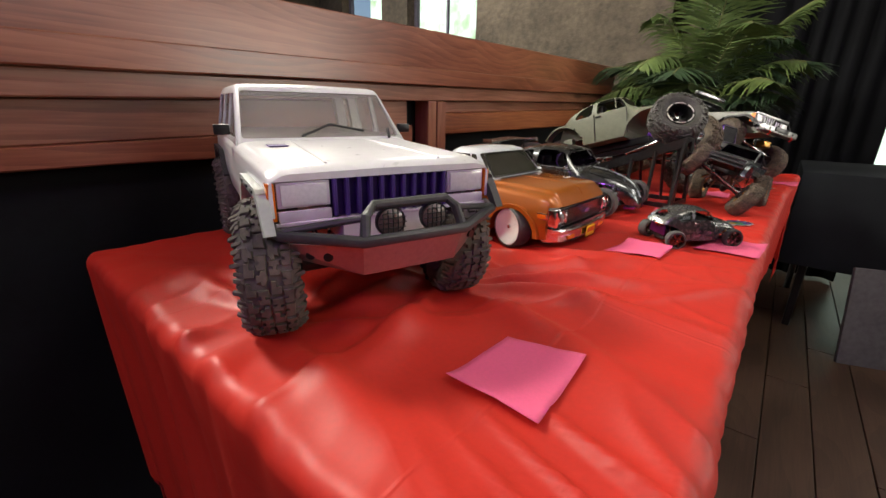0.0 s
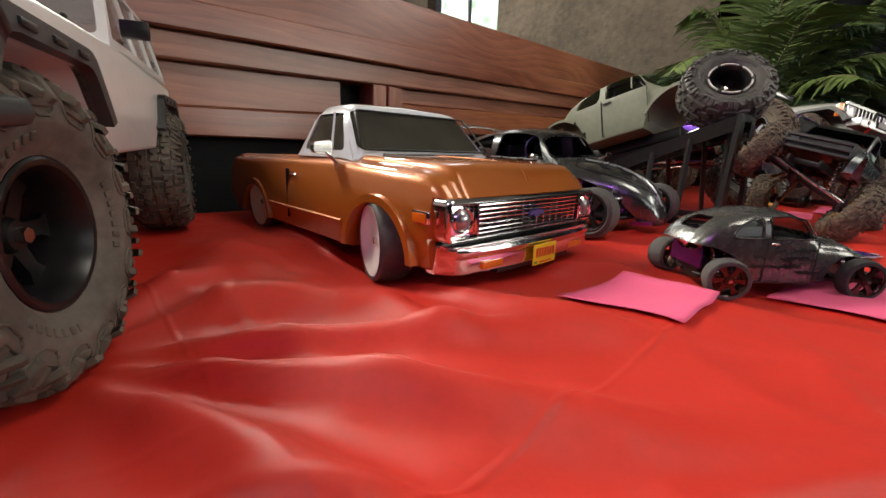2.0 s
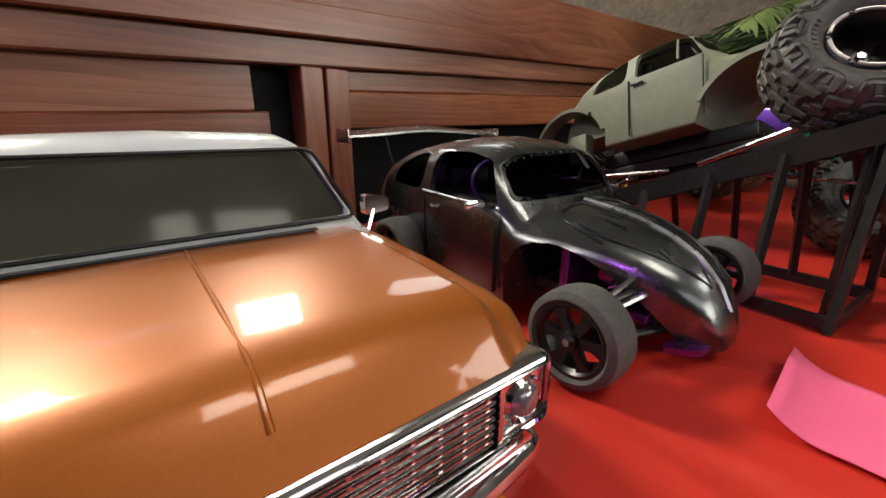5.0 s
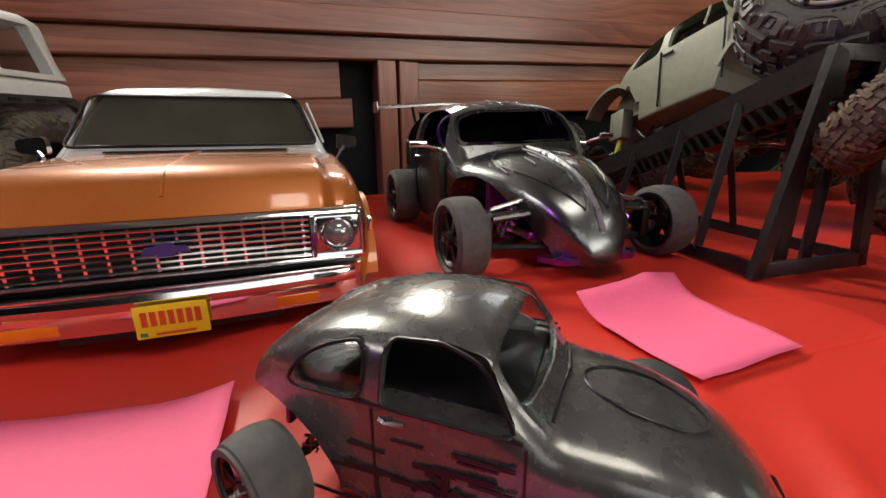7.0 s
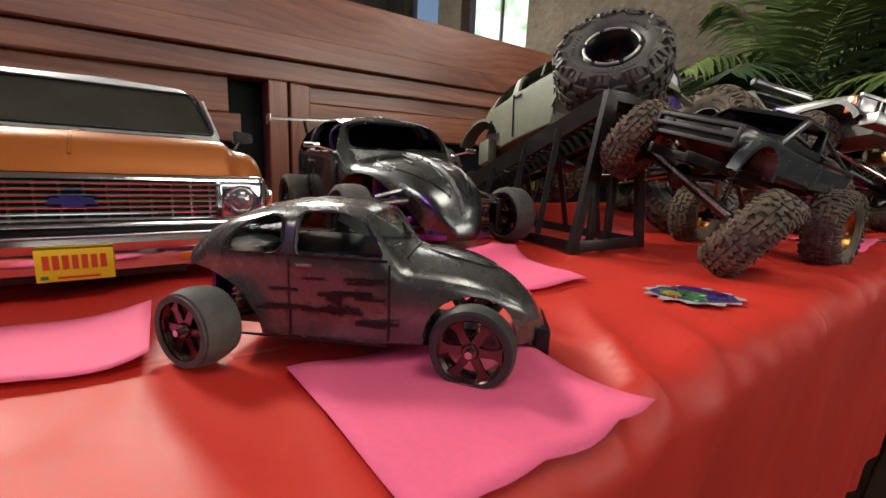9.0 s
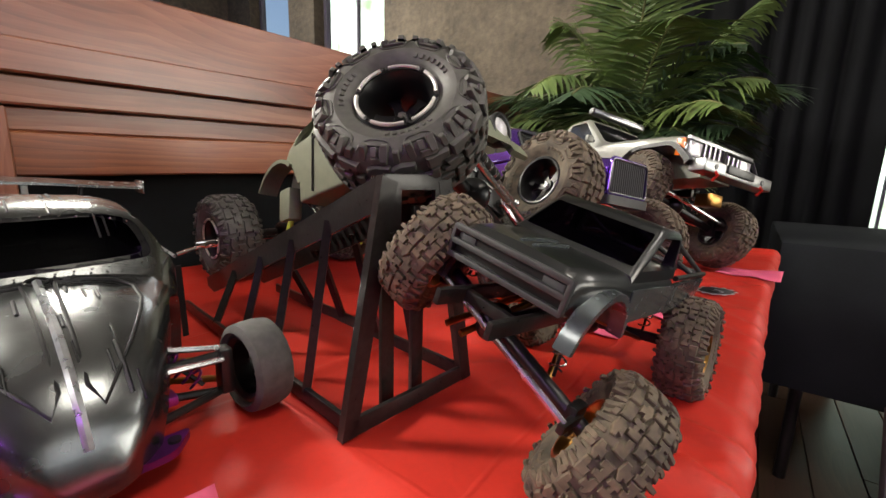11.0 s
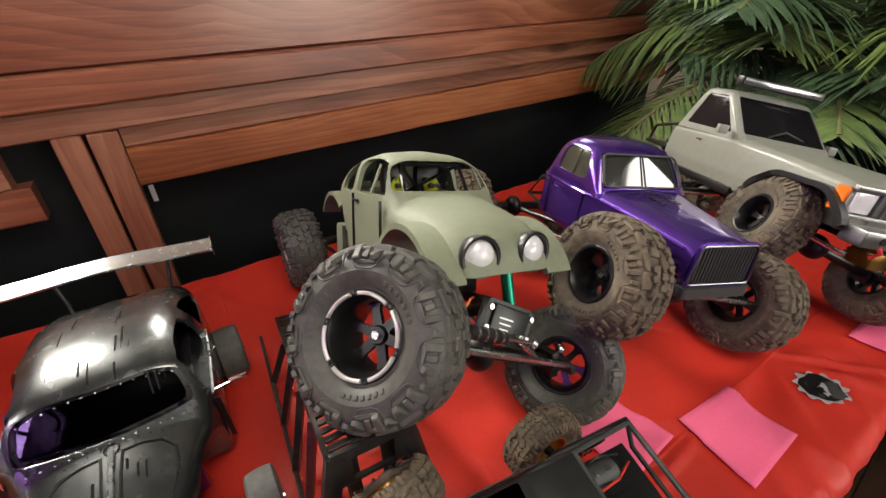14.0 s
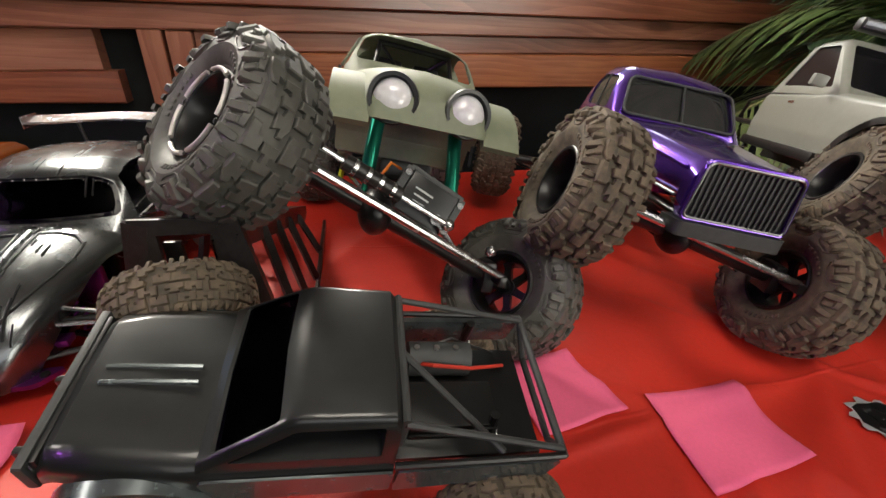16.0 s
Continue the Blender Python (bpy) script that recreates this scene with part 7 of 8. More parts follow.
# warm grey pickup with a chrome nose
def grey_truck(m):
    car = thing("model_trail_pickup", m, "warm grey scale-model trail pickup with chrome nose and roof light bar", "model car", "model vehicles on the table")

    def sec(zt, w, zb=0.088):
        return [(0, zt + 0.001, 0), (w - 0.01, zt, 0.006), (w - 0.001, zt - 0.006, 0.003), (w, zt - 0.02, 0.002), (w, zb + 0.02, 0.003), (w - 0.004, zb, 0.003), (0, zb, 0)]
    st = [(-0.125, sec(0.148, 0.090)), (-0.12, sec(0.152, 0.0925)), (0.02, sec(0.156, 0.0935)), (0.04, sec(0.155, 0.0935)), (0.12, sec(0.151, 0.092)), (0.195, sec(0.145, 0.090)), (0.208, sec(0.14, 0.0885)), (0.212, sec(0.136, 0.088))]
    well = [(0.082, 0.05), (0.228, 0.05), (0.222, 0.10), (0.192, 0.128), (0.122, 0.128), (0.09, 0.104)]
    body = carve(loft(st), pane_cut(well, "y", -0.3, -0.04, 0.012), pane_cut(well, "y", 0.04, 0.3, 0.012))
    part("body", body, "grey", car)
    for s in (-1, 1):
        b = bmesh.new()
        inner = sorted([p for p in rounded([(u, v, 0.012) for u, v in well], 3) if p[1] > 0.09], key=lambda p: math.atan2(p[1] - 0.08, p[0] - 0.156))
        outer = [(0.156 + (u - 0.156) * 1.1, v + 0.006) for u, v in inner]
        for a, c, d, e in zip(inner, inner[1:], outer[1:], outer):
            prism(b, [a, c, d, e], "y", s * 0.088, s * 0.099)
        bmesh.ops.remove_doubles(b, verts=b.verts, dist=1e-5)
        part("fender_flare", b, "black", car)
        b = bmesh.new()
        box(b, (-0.03, s * 0.088, 0.086), (0.18, 0.014, 0.012), 0.003)
        part("rock_slider", b, "black", car)
        b = bmesh.new()
        box(b, (0.203, s * 0.089, 0.125), (0.014, 0.005, 0.026), 0.001)
        part("corner_marker", b, "amber", car, "orange corner lens")
        b = bmesh.new()
        box(b, (0.213, s * 0.068, 0.124), (0.004, 0.03, 0.022), 0.0015)
        part("headlight", b, "lens", car)
        b = bmesh.new()
        tube(b, [(0.245, s * 0.06, 0.092), (0.252, s * 0.06, 0.084), (0.245, s * 0.06, 0.077)], 0.0026, 8)
        part("tow_hook", b, "red", car, "red tow hook")
        b = bmesh.new()
        box(b, (-0.045, s * 0.0935, 0.14), (0.013, 0.003, 0.003), 0.0008)
        part("door_handle", b, "chrome", car)
        b = bmesh.new()
        box(b, (0.01, s * 0.108, 0.162), (0.008, 0.018, 0.012), 0.002)
        part("mirror", b, "grey", car)

    def roof(zt, wt, w):
        return [(0, zt, 0), (wt, zt - 0.002, 0.006), (w, zt - 0.009, 0.004), (0.091, 0.15, 0.002), (0, 0.15, 0)]
    cab = [(-0.118, roof(0.16, 0.078, 0.088)), (-0.108, roof(0.19, 0.075, 0.083)), (-0.095, roof(0.216, 0.073, 0.08)), (-0.085, roof(0.2185, 0.073, 0.08)), (-0.04, roof(0.2185, 0.073, 0.08)), (-0.03, roof(0.215, 0.074, 0.0805)), (0.034, roof(0.156, 0.083, 0.09))]
    sd = [(-0.098, 0.16), (0.008, 0.16), (-0.038, 0.208), (-0.082, 0.208)]
    fr = [(-0.08, 0.162), (0.08, 0.162), (0.072, 0.209), (-0.072, 0.209)]
    upper = part("cab", carve(loft(cab), pane_cut(sd, "y", -0.3, 0.3, 0.004), pane_cut(fr, "x", -0.03, 0.3, 0.004)), "grey", car)
    for y0, y1 in ((-0.3, -0.01), (0.01, 0.3)):
        part("side_glass", carve(loft(cab, inset=0.0014), ("*", pane_cut(sd, "y", y0, y1, 0.004))), "black_glass", upper, "dark window")
    part("windscreen", carve(loft(cab, inset=0.0014), ("*", pane_cut(fr, "x", -0.03, 0.3, 0.004))), "black_glass", upper, "dark windscreen")
    b = bmesh.new()
    tube(b, [(0.03, -0.04, 0.164), (0.018, 0.0, 0.174), (0.026, 0.03, 0.167)], 0.0015, 6)
    part("wiper", b, "black", upper)
    b = bmesh.new()
    box(b, (-0.03, 0, 0.2295), (0.014, 0.165, 0.013), 0.003)
    lb = part("light_bar", b, "black", car)
    b = bmesh.new()
    box(b, (-0.0222, 0, 0.2295), (0.003, 0.158, 0.0085), 0.001)
    part("lens", b, "lamp_glass", lb)
    # chrome face
    b = bmesh.new()
    box(b, (0.2125, 0, 0.139), (0.006, 0.174, 0.006), 0.0015)
    box(b, (0.2125, 0, 0.1095), (0.006, 0.174, 0.004), 0.001)
    g = part("grille", b, "chrome_dull", car, "chrome slotted grille")
    b = bmesh.new()
    box(b, (0.2105, 0, 0.1245), (0.003, 0.104, 0.026))
    part("grille_back", b, "black", g)
    for i in range(8):
        b = bmesh.new()
        box(b, (0.2135, -0.045 + 0.0129 * i, 0.1245), (0.0035, 0.0045, 0.026), 0.0008, None, 1)
        part("grille_bar", b, "chrome_dull", g)
    b = bmesh.new()
    box(b, (0.236, 0, 0.0955), (0.026, 0.18, 0.018), 0.003)
    bp = part("front_bumper", b, "chrome_dull", car, "plain metal front bumper")
    for s in (-1, 1):
        b = bmesh.new()
        rod(b, (0.248, s * 0.062, 0.096), (0.2502, s * 0.062, 0.096), 0.004, seg=14)
        part("bumper_hole", b, "black", bp)
    b = bmesh.new()
    box(b, (0.25, 0, 0.098), (0.004, 0.07, 0.012), 0.001)
    part("winch_mount", b, "black", bp)
    b = bmesh.new()
    tube(b, [(0.247, -0.045, 0.104), (0.243, -0.035, 0.122), (0.243, 0.035, 0.122), (0.247, 0.045, 0.104)], 0.0026, 8)
    part("bull_bar", b, "black", bp)
    b = bmesh.new()
    box(b, (-0.175, 0, 0.11), (0.09, 0.15, 0.006), 0.002)
    for s in (-1, 1):
        tube(b, [(-0.125, s * 0.075, 0.155), (-0.2, s * 0.075, 0.14), (-0.215, s * 0.07, 0.11)], 0.003, 8)
    part("rear_tray", b, "black_steel", car)
    b = bmesh.new()
    box(b, (-0.127, -0.055, 0.162), (0.012, 0.03, 0.008), 0.002)
    part("orange_block", b, "orange_part", car)
    b = bmesh.new()
    box(b, (0.195, 0.02, 0.062), (0.03, 0.03, 0.02), 0.003)
    part("axle_weight", b, "brass", car, "brass servo mount")
    stretch(car, 1.015, 0.885, 1.046)
    running_gear(car, m, [(0.655, 1.887, T + 0.151), (0.778, 2.025, T + 0.062)], [(0.367, 2.04, T + 0.06), (0.457, 2.215, T + 0.06)], 0.0615, 0.047, 0.027, "rubber_brown", 0.0028, 22, frame_z=0.08, half=0.16)
    return car


grey_truck(pose(0.582, 2.001, T + 0.0513, -11.8, -5.0, -31.5))


# small dark pickup leaning on the ramp
def dark_pickup(m):
    car = thing("model_mini_pickup", m, "small dark model pickup with cage bed, leaning on the ramp", "model car", "model vehicles on the table")

    def sec(zt, w, zb=0.062):
        return [(0, zt + 0.0008, 0), (w - 0.008, zt, 0.005), (w - 0.001, zt - 0.005, 0.003), (w, zt - 0.012, 0.002), (w, min(zb + 0.01, zt - 0.014), 0.003), (w - 0.003, zb, 0.002), (0, zb, 0)]
    st = [(-0.05, sec(0.093, 0.05)), (0.03, sec(0.095, 0.0505)), (0.04, sec(0.0945, 0.0505)), (0.07, sec(0.096, 0.0475, 0.068)), (0.0875, sec(0.0955, 0.044, 0.072)), (0.093, sec(0.091, 0.043, 0.074))]
    body = carve(loft(st), barrel(0.06, 0.054, 0.031, -0.3, -0.022), barrel(0.06, 0.054, 0.031, 0.022, 0.3))
    part("body", body, "sp_paint", car)
    for s in (-1, 1):
        part("arch_flare", arch_strip(0.06, 0.054, 0.0305, 0.005, s * 0.044, s * 0.054, 8, 172), "sp_sheen", car)
        b = bmesh.new()
        prism(b, rounded([(-0.05, 0.066, 0.002), (0.028, 0.066, 0.004), (0.034, 0.088, 0.004), (-0.05, 0.086, 0.002)], 3), "y", s * 0.0502, s * 0.0516)
        part("door_skin", b, "sp_sheen", car, "black side panel with reflected sheen painted in")
        b = bmesh.new()
        prism(b, rounded([(-0.135, 0.07, 0.003), (-0.052, 0.064, 0.002), (-0.052, 0.086, 0.002), (-0.138, 0.088, 0.003)], 3), "y", s * 0.0475, s * 0.0515)
        part("bed_side", b, "sp_sheen", car, "black bed side with reflected sheen painted in")
        b = bmesh.new()
        tube(b, [(-0.05, s * 0.05, 0.091), (-0.138, s * 0.05, 0.092), (-0.142, s * 0.045, 0.086)], 0.002, 8)
        part("bed_rail", b, "black", car)
        b = bmesh.new()
        box(b, (0.0945, s * 0.032, 0.0855), (0.003, 0.014, 0.007), 0.001)
        part("headlight", b, "grey_plastic", car)

    def roof(zt, wt, w):
        return [(0, zt, 0), (wt, zt - 0.001, 0.004), (w, zt - 0.005, 0.003), (0.0485, 0.09, 0.001), (0, 0.09, 0)]
    cab = [(-0.05, roof(0.118, 0.040, 0.0435)), (-0.047, roof(0.1225, 0.040, 0.0435)), (-0.008, roof(0.1235, 0.040, 0.0435)), (-0.002, roof(0.121, 0.0405, 0.044)), (0.034, roof(0.0955, 0.046, 0.048))]
    sd = [(-0.043, 0.097), (0.022, 0.097), (-0.006, 0.117), (-0.043, 0.117)]
    fr = [(-0.043, 0.0985), (0.043, 0.0985), (0.039, 0.118), (-0.039, 0.118)]
    upper = part("cab_roof", carve(loft(cab), pane_cut(sd, "y", -0.3, 0.3, 0.002), pane_cut(fr, "x", -0.01, 0.3, 0.002), block(-0.06, -0.03, -0.038, 0.038, 0.0975, 0.1165)), "sp_paint", car)
    sh = lambda: carve(loft(cab, inset=0.0008), loft(cab, inset=0.0014, drop=0.002))  # noqa: E731
    part("windscreen", carve(sh(), ("*", pane_cut(fr, "x", -0.01, 0.3, 0.002))), "violet_glass", upper)
    b = bmesh.new()
    box(b, (-0.01, 0, 0.0945), (0.07, 0.08, 0.002))
    part("interior", b, "black", car)
    for s in (-1, 1):
        b = bmesh.new()
        tube(b, [(0.042, s * 0.0045, 0.0962), (0.065, s * 0.0045, 0.0968), (0.082, s * 0.0045, 0.0962)], 0.0014, 6)
        part("hood_crease", b, "sp_sheen", car)
    b = bmesh.new()
    box(b, (0.0935, 0, 0.0835), (0.003, 0.08, 0.018), 0.001)
    g = part("grille", b, "black", car)
    for z in (0.0915, 0.0835, 0.0755):
        b = bmesh.new()
        box(b, (0.0965, 0, z), (0.004, 0.086, 0.0035), 0.001)
        part("grille_bar", b, "grey_plastic", g)
    for s in (-1, 1):
        b = bmesh.new()
        box(b, (0.0965, s * 0.042, 0.0835), (0.004, 0.003, 0.018), 0.001)
        part("grille_bar", b, "grey_plastic", g)
    b = bmesh.new()
    tube(b, [(-0.052, -0.04, 0.095), (-0.052, -0.04, 0.116), (-0.052, 0.04, 0.116), (-0.052, 0.04, 0.095)], 0.0022, 8)
    for s in (-1, 1):
        tube(b, [(-0.052, s * 0.04, 0.114), (-0.138, s * 0.046, 0.092)], 0.002, 8)
    tube(b, [(-0.052, 0.0, 0.116), (-0.105, 0.046, 0.092)], 0.002, 8)
    tube(b, [(-0.139, -0.05, 0.09), (-0.139, 0.05, 0.09)], 0.0024, 8)
    tube(b, [(-0.139, -0.045, 0.088), (-0.144, -0.03, 0.07), (-0.144, 0.03, 0.07), (-0.139, 0.045, 0.088)], 0.0022, 8)
    part("bed_cage", b, "grey_plastic", car, "grey tube cage over the bed")
    b = bmesh.new()
    box(b, (-0.095, 0, 0.068), (0.085, 0.075, 0.004), 0.001)
    part("bed_floor", b, "black", car)
    b = bmesh.new()
    box(b, (-0.085, 0.012, 0.076), (0.05, 0.03, 0.016), 0.002)
    part("battery_box", b, "black", car)
    b = bmesh.new()
    tube(b, [(-0.06, -0.02, 0.08), (-0.075, -0.01, 0.09), (-0.1, -0.012, 0.084), (-0.125, -0.02, 0.076)], 0.0013, 6)
    part("wire", b, "red_wire", car, "red wire")
    for pts in ([(-0.06, 0.03, 0.08), (-0.08, 0.034, 0.088), (-0.11, 0.026, 0.08)], [(-0.07, -0.03, 0.078), (-0.09, -0.034, 0.086), (-0.12, -0.03, 0.076)]):
        b = bmesh.new()
        tube(b, pts, 0.0011, 6)
        part("wire", b, "black", car)
    b = bmesh.new()
    rod(b, (-0.062, -0.022, 0.08), (-0.1, -0.022, 0.08), 0.011, seg=20)
    mo = part("motor", b, "grey_plastic", car, "small can motor")
    for k in range(3):
        b = bmesh.new()
        rod(b, (-0.066 - 0.012 * k, -0.022, 0.0905), (-0.066 - 0.012 * k, -0.022, 0.0925), 0.002, seg=8)
        part("bolt", b, "steel", mo)
    b = bmesh.new()
    box(b, (-0.118, 0.004, 0.074), (0.03, 0.06, 0.003), 0.0006, pose(0, 0, 0, 0, -6, 0))
    part("carbon_plate", b, "black_steel", car)
    for x, y in ((-0.108, -0.02), (-0.108, 0.028), (-0.13, -0.02), (-0.13, 0.028)):
        b = bmesh.new()
        rod(b, (x, y, 0.062), (x, y, 0.066), 0.0022, seg=8)
        part("bolt", b, "steel", car)
    b = bmesh.new()
    for k in range(2):
        rod(b, (0.02 + 0.006 * k, -0.018 + 0.01 * k, 0.056), (0.085, -0.036 + 0.014 * k, 0.03), 0.0024, seg=8)
    part("link_rod", b, "brass", car, "brass link rods")
    stretch(car, 0.923, 0.83, 0.94)
    running_gear(car, m, [(0.667, 1.309, T + 0.114), (0.776, 1.295, T + 0.037)], [(0.664, 1.473, T + 0.0375), (0.796, 1.460, T + 0.0365)], 0.0395, 0.030, 0.0185, "rubber_brown", 0.0019, 24, rim="brass", link="brass", frame_z=0.055, half=0.11, steer=12)
    return car


dark_pickup(pose(0.719, 1.3607, T + 0.0336, -14.3, -7.5, -97.0))


# ---------------------------------------------------------------- black display ramp
ramp = thing("display_ramp", pose(0.3238, 1.3475, T + 0.0005, 0, 0, -6.1), "black powder-coated display ramp with slotted deck and splayed legs", "ramp")
RL, RH0, RH1, RW = 0.322, 0.034, 0.1605, 0.027
slope = math.atan2(RH1 - RH0, RL)


def along(x, drop=0.0):
    return RH0 + (RH1 - RH0) * x / RL - drop


for s in (-1, 1):
    b = bmesh.new()
    prism(b, [(0, along(0)), (RL, along(RL)), (RL, along(RL) - 0.021), (0.02, along(0.02) - 0.021), (0, along(0) - 0.01)], "y", s * RW, s * (RW + 0.003))
    part("side_rail", b, "black_steel", ramp)
    b = bmesh.new()
    box(b, (RL / 2, s * (RW + 0.026), 0.006), (RL, 0.004, 0.011), 0.001)
    part("base_rail", b, "black_steel", ramp)
    for x in (0.09, 0.155, 0.215, 0.268):
        b = bmesh.new()
        rod(b, (x, s * (RW + 0.025), 0.008), (x - 0.004, s * (RW + 0.0015), along(x, 0.012)), 0.0042, seg=4)
        part("upright", b, "black_steel", ramp)
    b = bmesh.new()
    prism(b, [(s * (RW + 0.034), 0.0), (s * (RW + 0.023), 0.0), (s * (RW - 0.009), RH1 - 0.004), (s * (RW + 0.003), RH1)], "x", RL - 0.002, RL + 0.004)
    part("splayed_leg", b, "black_steel", ramp)
    b = bmesh.new()
    box(b, (RL - 0.012, s * 0.014, 0.07), (0.004, 0.011, 0.14), 0.001)
    part("inner_leg", b, "black_steel", ramp)
b = bmesh.new()
box(b, (RL + 0.002, 0, 0.006), (0.004, 0.116, 0.012), 0.001)
part("base_bar", b, "black_steel", ramp)
b = bmesh.new()
box(b, (RL - 0.002, 0, 0.086), (0.004, 0.034, 0.012), 0.001)
part("cross_bar", b, "black_steel", ramp)
head = bmesh.new()
box(head, (RL + 0.002, 0, RH1 - 0.017), (0.0035, 0.056, 0.036), 0.001)
hole = bmesh.new()
box(hole, (RL, 0, RH1 - 0.02), (0.1, 0.03, 0.022))
part("head_plate", carve(head, hole), "black_steel", ramp)
for i in range(30):
    x = 0.006 + (RL - 0.012) * i / 29
    b = bmesh.new()
    box(b, (0, 0, 0), (0.0062, 2 * RW, 0.0022), 0.0005, pose(x, 0, along(x) - 0.0012, 0, -math.degrees(slope), 0), 1)
    part("deck_slat", b, "black_steel", ramp)
for y in (-0.009, 0.009):
    b = bmesh.new()
    box(b, (0, 0, 0), (RL / math.cos(slope) - 0.004, 0.008, 0.0022), 0.0004, pose(RL / 2, y, along(RL / 2) - 0.0022, 0, -math.degrees(slope), 0), 1)
    part("deck_strip", b, "black_steel", ramp)

# ---------------------------------------------------------------- pink notes and stickers


def note(corners, curl, seed):
    """A square of pink paper; one edge (0 to 3) lifts in a curl."""
    a, b_, c, d = [Vector((x, y, 0)) for x, y in corners]
    mid = (a + b_ + c + d) / 4
    bm = bmesh.new()
    n = 14
    random.seed(seed)
    grid = []
    for i in range(n + 1):
        row = []
        for j in range(n + 1):
            u, v = i / n, j / n
            p = a.lerp(b_, u).lerp(d.lerp(c, u), v)
            e = (v, 1 - u, 1 - v, u)[curl]
            lift = (0.011 if seed == 4 else 0.003) * max(0, 1 - e / 0.3) ** 2
            lift += 0.0012 * noise.noise((p.x * 30, p.y * 30, seed)) + 0.001
            z = 0.002 + cloth_top(p.x, p.y) + lift - 0.0038
            row.append(bm.verts.new((p.x - mid.x, p.y - mid.y, z)))
        grid.append(row)
    for i in range(n):
        for j in range(n):
            bm.faces.new((grid[i][j], grid[i + 1][j], grid[i + 1][j + 1], grid[i][j + 1]))
    ob = solid("sticky_note", bm, "pink", "square pink sticky note lying on the red cloth", "paper", m=pose(mid.x, mid.y, T + 0.0008), group="pink notes", angle=60)
    md = ob.modifiers.new("thick", "SOLIDIFY")
    md.thickness = 0.0003
    return ob


note([(0.651, 0.412), (0.733, 0.409), (0.731, 0.498), (0.660, 0.492)], 0, 1)
note([(0.634, 0.827), (0.714, 0.830), (0.716, 0.906), (0.648, 0.909)], 2, 2)
note([(0.738, 0.947), (0.826, 0.949), (0.833, 1.034), (0.752, 1.030)], 2, 3)
note([(0.634, 1.097), (0.719, 1.096), (0.718, 1.168), (0.630, 1.184)], 3, 4)
note([(0.656, 1.532), (0.730, 1.532), (0.727, 1.612), (0.654, 1.600)], 3, 5)
note([(0.719, 1.634), (0.801, 1.624), (0.803, 1.710), (0.728, 1.722)], 2, 6)
note([(0.785, 1.950), (0.875, 1.960), (0.881, 2.030), (0.788, 2.025)], 2, 7)


def sticker(name, cx, cy, w, h, turn, label, mats, count, seed, spread=False):
    """A die-cut sticker: a jagged pale-edged outline covered with coloured shapes."""
    random.seed(seed)
    rad = [random.uniform(0.8, 0.88) + (random.uniform(0.1, 0.2) if k % 4 in (0, 1) else 0) for k in range(44)]
    sx, sy = (cloth_top(cx + 0.03, cy) - cloth_top(cx - 0.03, cy)) / 0.06, (cloth_top(cx, cy + 0.03) - cloth_top(cx, cy - 0.03)) / 0.06
    z = T - 0.0012 + sum(cloth_top(cx + a, cy + b) for a, b in ((0, 0), (0.02, 0), (-0.02, 0), (0, 0.02), (0, -0.02))) / 5
    bm = bmesh.new()
    prism(bm, [(w / 2 * r * math.cos(2 * math.pi * i / 44), h / 2 * r * math.sin(2 * math.pi * i / 44)) for i, r in enumerate(rad)], "z", 0, 0.0005)
    ob = solid(name, bm, "sticker", label, "sticker", m=pose(cx, cy, z, math.degrees(sy), -math.degrees(sx), 0) @ pose(0, 0, 0, 0, 0, turn))
    for i in range(count):
        b = bmesh.new()
        if i == 0:
            x = y = 0
            sx, sy = 0.42, 0.41
        else:
            a, d = random.uniform(0, 6.28), math.sqrt(random.uniform(0, 1)) * 0.3
            x, y, sx, sy = d * math.cos(a), d * math.sin(a), random.uniform(0.05, 0.14), random.uniform(0.05, 0.16)
        tilt = random.uniform(-0.6, 0.6)
        pts = []
        for k in range(16):
            r = random.uniform(0.5, 1.2) if i else random.uniform(0.86, 1.04)
            u, v = w * sx * r * math.cos(2 * math.pi * k / 16), h * sy * r * math.sin(2 * math.pi * k / 16)
            pts.append((w * x + u * math.cos(tilt) - v * math.sin(tilt), h * y + u * math.sin(tilt) + v * math.cos(tilt)))
        prism(b, pts, "z", 0.0005, 0.0006 + 0.00004 * i)
        part("print", b, mats[0] if i == 0 else mats[1 + min(len(mats) - 2, int((x + 0.3) / 0.6 * (len(mats) - 1)))] if spread else mats[i % len(mats)], ob)
    return ob


sticker("die_cut_sticker", 0.778, 1.199, 0.064, 0.053, 62, "rainbow holographic die-cut sticker lying flat on the cloth",
        ("holo_b", "holo_y", "holo_g", "holo_g", "holo_b", "purple_dark", "purple_alloy"), 34, 4, True)
sticker("die_cut_sticker", 0.795, 1.818, 0.062, 0.052, 70, "silver-edged black die-cut sticker lying flat on the cloth",
        ("ink_black", "sticker", "grey_plastic", "grey_plastic", "ink_black", "grey_plastic"), 18, 9)


# ---------------------------------------------------------------- palm behind the table
palm = thing("potted_palm", pose(0.42, 2.72, 0), "tall green palm with arching feathered fronds", "plant")
bm = bmesh.new()
lathe(bm, [(0, 0), (0.13, 0), (0.16, 0.3), (0.17, 0.31), (0.17, 0.33), (0.15, 0.33), (0.145, 0.29), (0, 0.29)], 28, Matrix.Rotation(radians(90), 4, "X"))
part("pot", bm, "black", palm)
bm = bmesh.new()
tube(bm, [(0, 0, 0.28), (0.01, 0, 0.6), (-0.01, 0.01, 0.95)], 0.03, 10)
part("trunk", bm, "stem", palm)


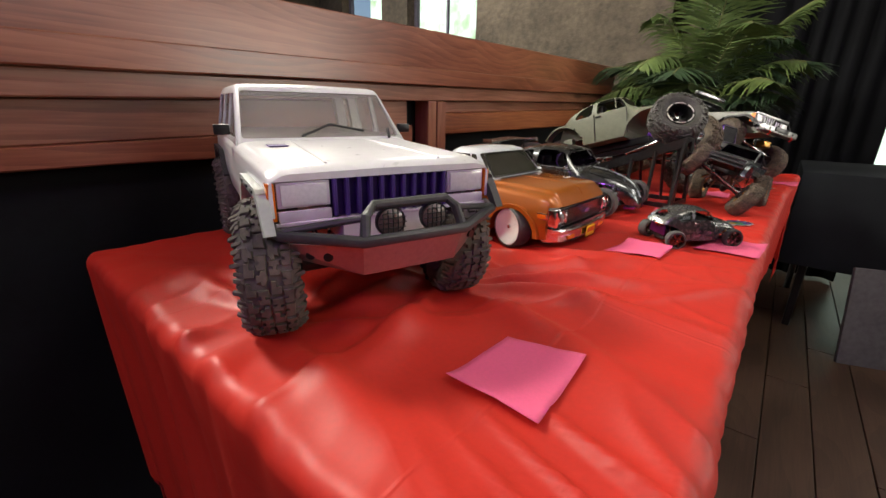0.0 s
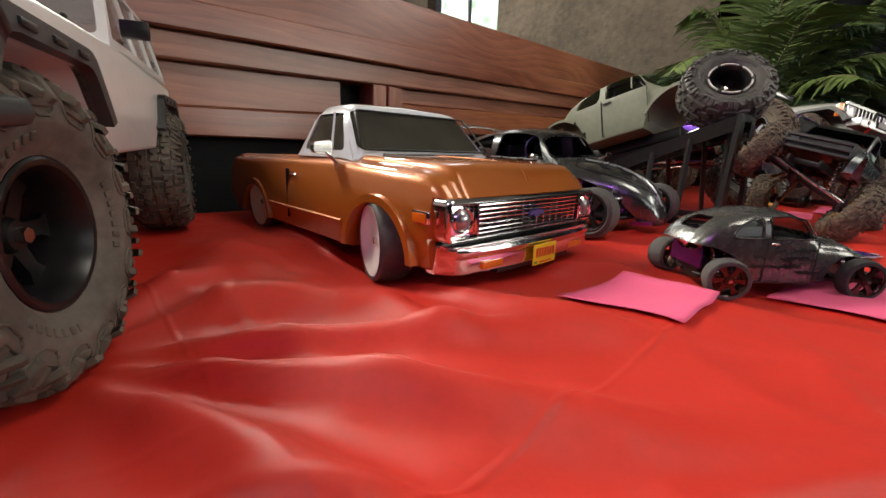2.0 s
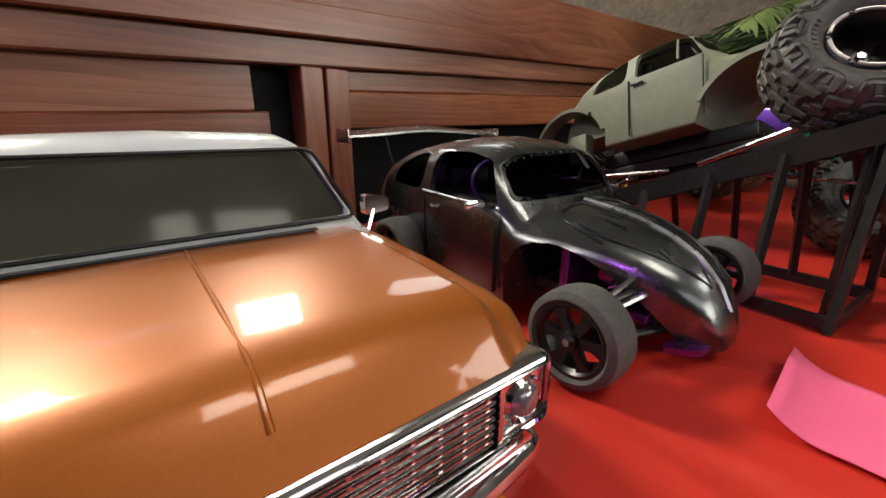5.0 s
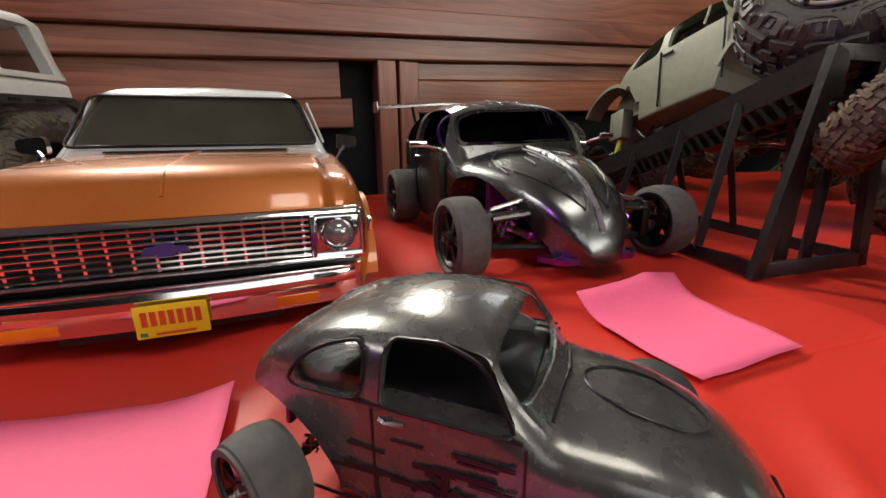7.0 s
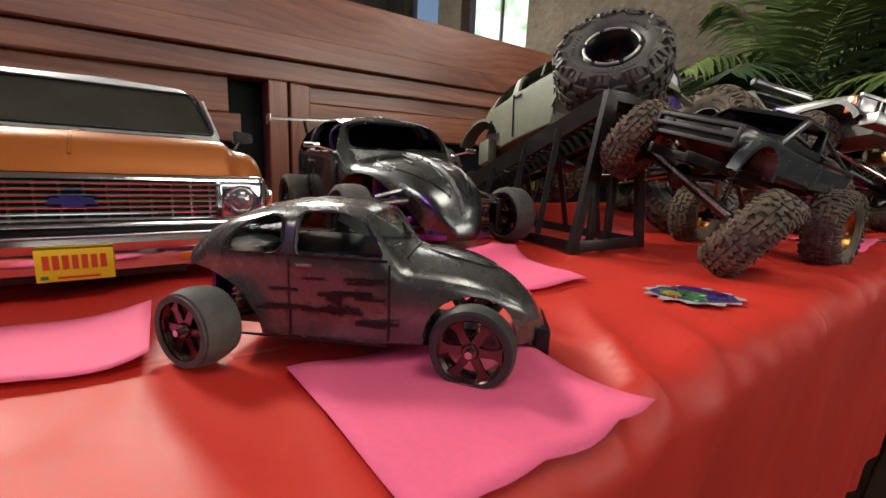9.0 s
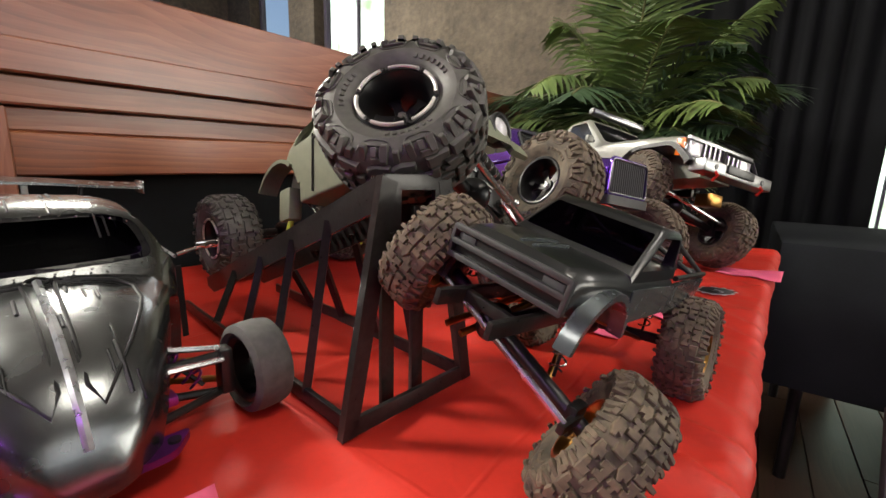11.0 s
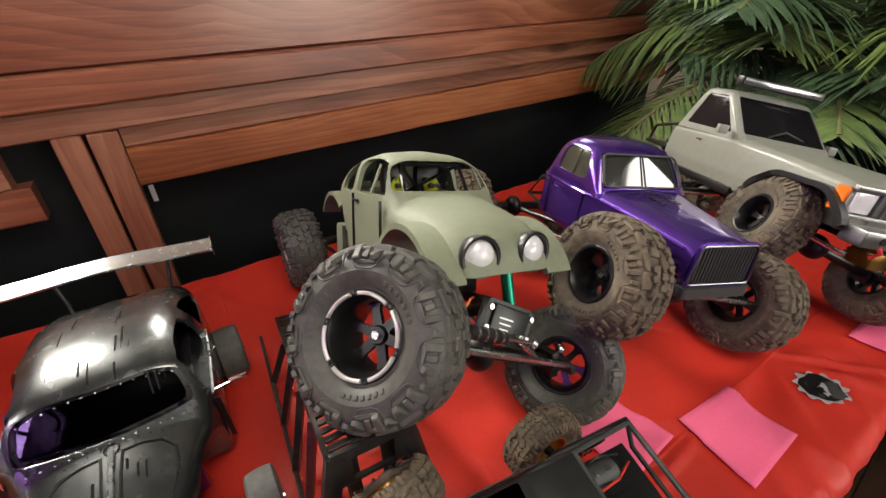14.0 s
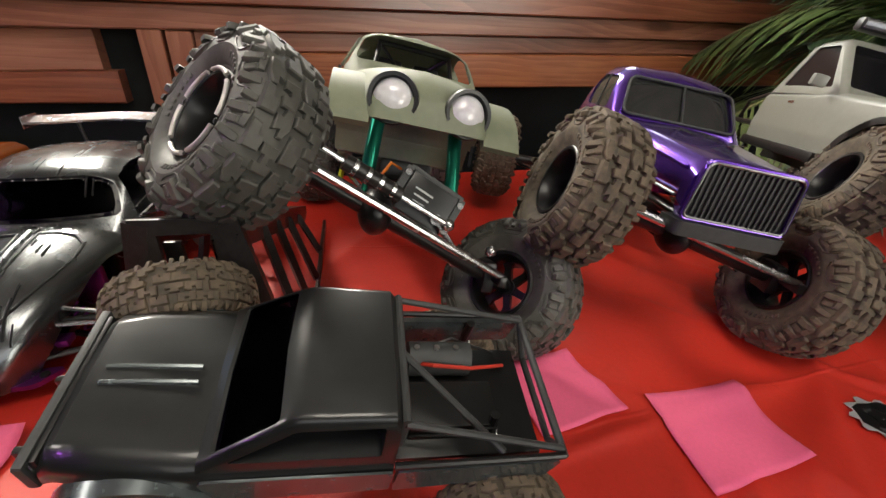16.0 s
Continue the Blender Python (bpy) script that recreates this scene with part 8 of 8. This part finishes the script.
def frond(az, length, rise, droop, mat, z0, seed, width=0.135):
    """One frond: an arching stem with tapered leaflets down both sides."""
    random.seed(seed)
    length *= 1.32
    stem, leaf = bmesh.new(), bmesh.new()
    ca, sa = math.cos(radians(az)), math.sin(radians(az))
    pts = []
    for i in range(17):
        f = i / 16
        r = length * (f * math.cos(radians(rise)) * (1 - 0.12 * f))
        z = z0 + length * (f * math.sin(radians(rise)) - droop * f * f)
        pts.append(Vector((ca * r, sa * r, z)))
    tube(stem, pts, 0.0035, 6)
    side = Vector((-sa, ca, 0))
    for i in range(44):
        f = 0.16 + 0.84 * i / 43
        k = min(int(f * 16), 15)
        p = pts[k].lerp(pts[k + 1], f * 16 - k)
        d = (pts[k + 1] - pts[k]).normalized()
        up = side.cross(d).normalized()
        ll = width * 1.75 * (math.sin(math.pi * (0.12 + 0.86 * f)) ** 0.7) * random.uniform(0.85, 1.1)
        for s in (-1, 1):
            sag = random.uniform(0.2, 0.7)
            o = (d * random.uniform(0.5, 0.75) + side * s + up * 0.15).normalized()
            w = 0.0058 * random.uniform(0.8, 1.15)
            q = [p, p + o * ll * 0.35 - Vector((0, 0, sag * ll * 0.08)), p + o * ll * 0.7 - Vector((0, 0, sag * ll * 0.3)), p + o * ll - Vector((0, 0, sag * ll * 0.65))]
            ws = [w * 0.4, w, w * 0.75, 0.0004]
            wd = d.cross(o).cross(o).normalized()
            a = [leaf.verts.new(x + wd * y) for x, y in zip(q, ws)]
            b = [leaf.verts.new(x - up * y * 0.25) for x, y in zip(q, ws)]
            c = [leaf.verts.new(x - wd * y) for x, y in zip(q, ws)]
            for j in range(3):
                leaf.faces.new((a[j], a[j + 1], b[j + 1], b[j]))
                leaf.faces.new((b[j], b[j + 1], c[j + 1], c[j]))
    fr = part("frond", stem, "stem", palm)
    tagged(part("frond_foliage", leaf, mat, fr), "", kind="stuff")


random.seed(5)
FRONDS = [(-95, 0.62, 52, 0.55), (-60, 0.72, 62, 0.5), (-120, 0.66, 58, 0.62), (-20, 0.6, 60, 0.5), (10, 0.6, 66, 0.45), (-45, 0.5, 42, 0.45), (-80, 0.52, 22, 0.6), (-140, 0.6, 35, 0.6),
          (-165, 0.6, 55, 0.6), (150, 0.6, 60, 0.5), (60, 0.6, 65, 0.4), (-110, 0.55, 12, 0.5), (-30, 0.42, 38, 0.4), (-70, 0.8, 74, 0.42), (-150, 0.75, 72, 0.5), (-5, 0.5, 55, 0.6), (100, 0.6, 55, 0.5), (-100, 0.72, 80, 0.35), (-55, 0.4, 30, 0.4), (4, 0.66, 60, 0.34), (-14, 0.6, 55, 0.5), (30, 0.7, 50, 0.5), (-150, 0.5, 28, 0.5), (-175, 0.55, 32, 0.5), (-118, 0.42, 38, 0.45), (-88, 0.45, 45, 0.5), (-65, 0.4, 15, 0.35), (-165, 0.7, 45, 0.55), (-130, 0.5, 8, 0.45)]
for i, (az, ln, rise, dr) in enumerate(FRONDS):
    frond(az, ln, rise, dr, "leaf" if i % 3 else "leaf_dark", 0.93 + 0.02 * (i % 4), i)
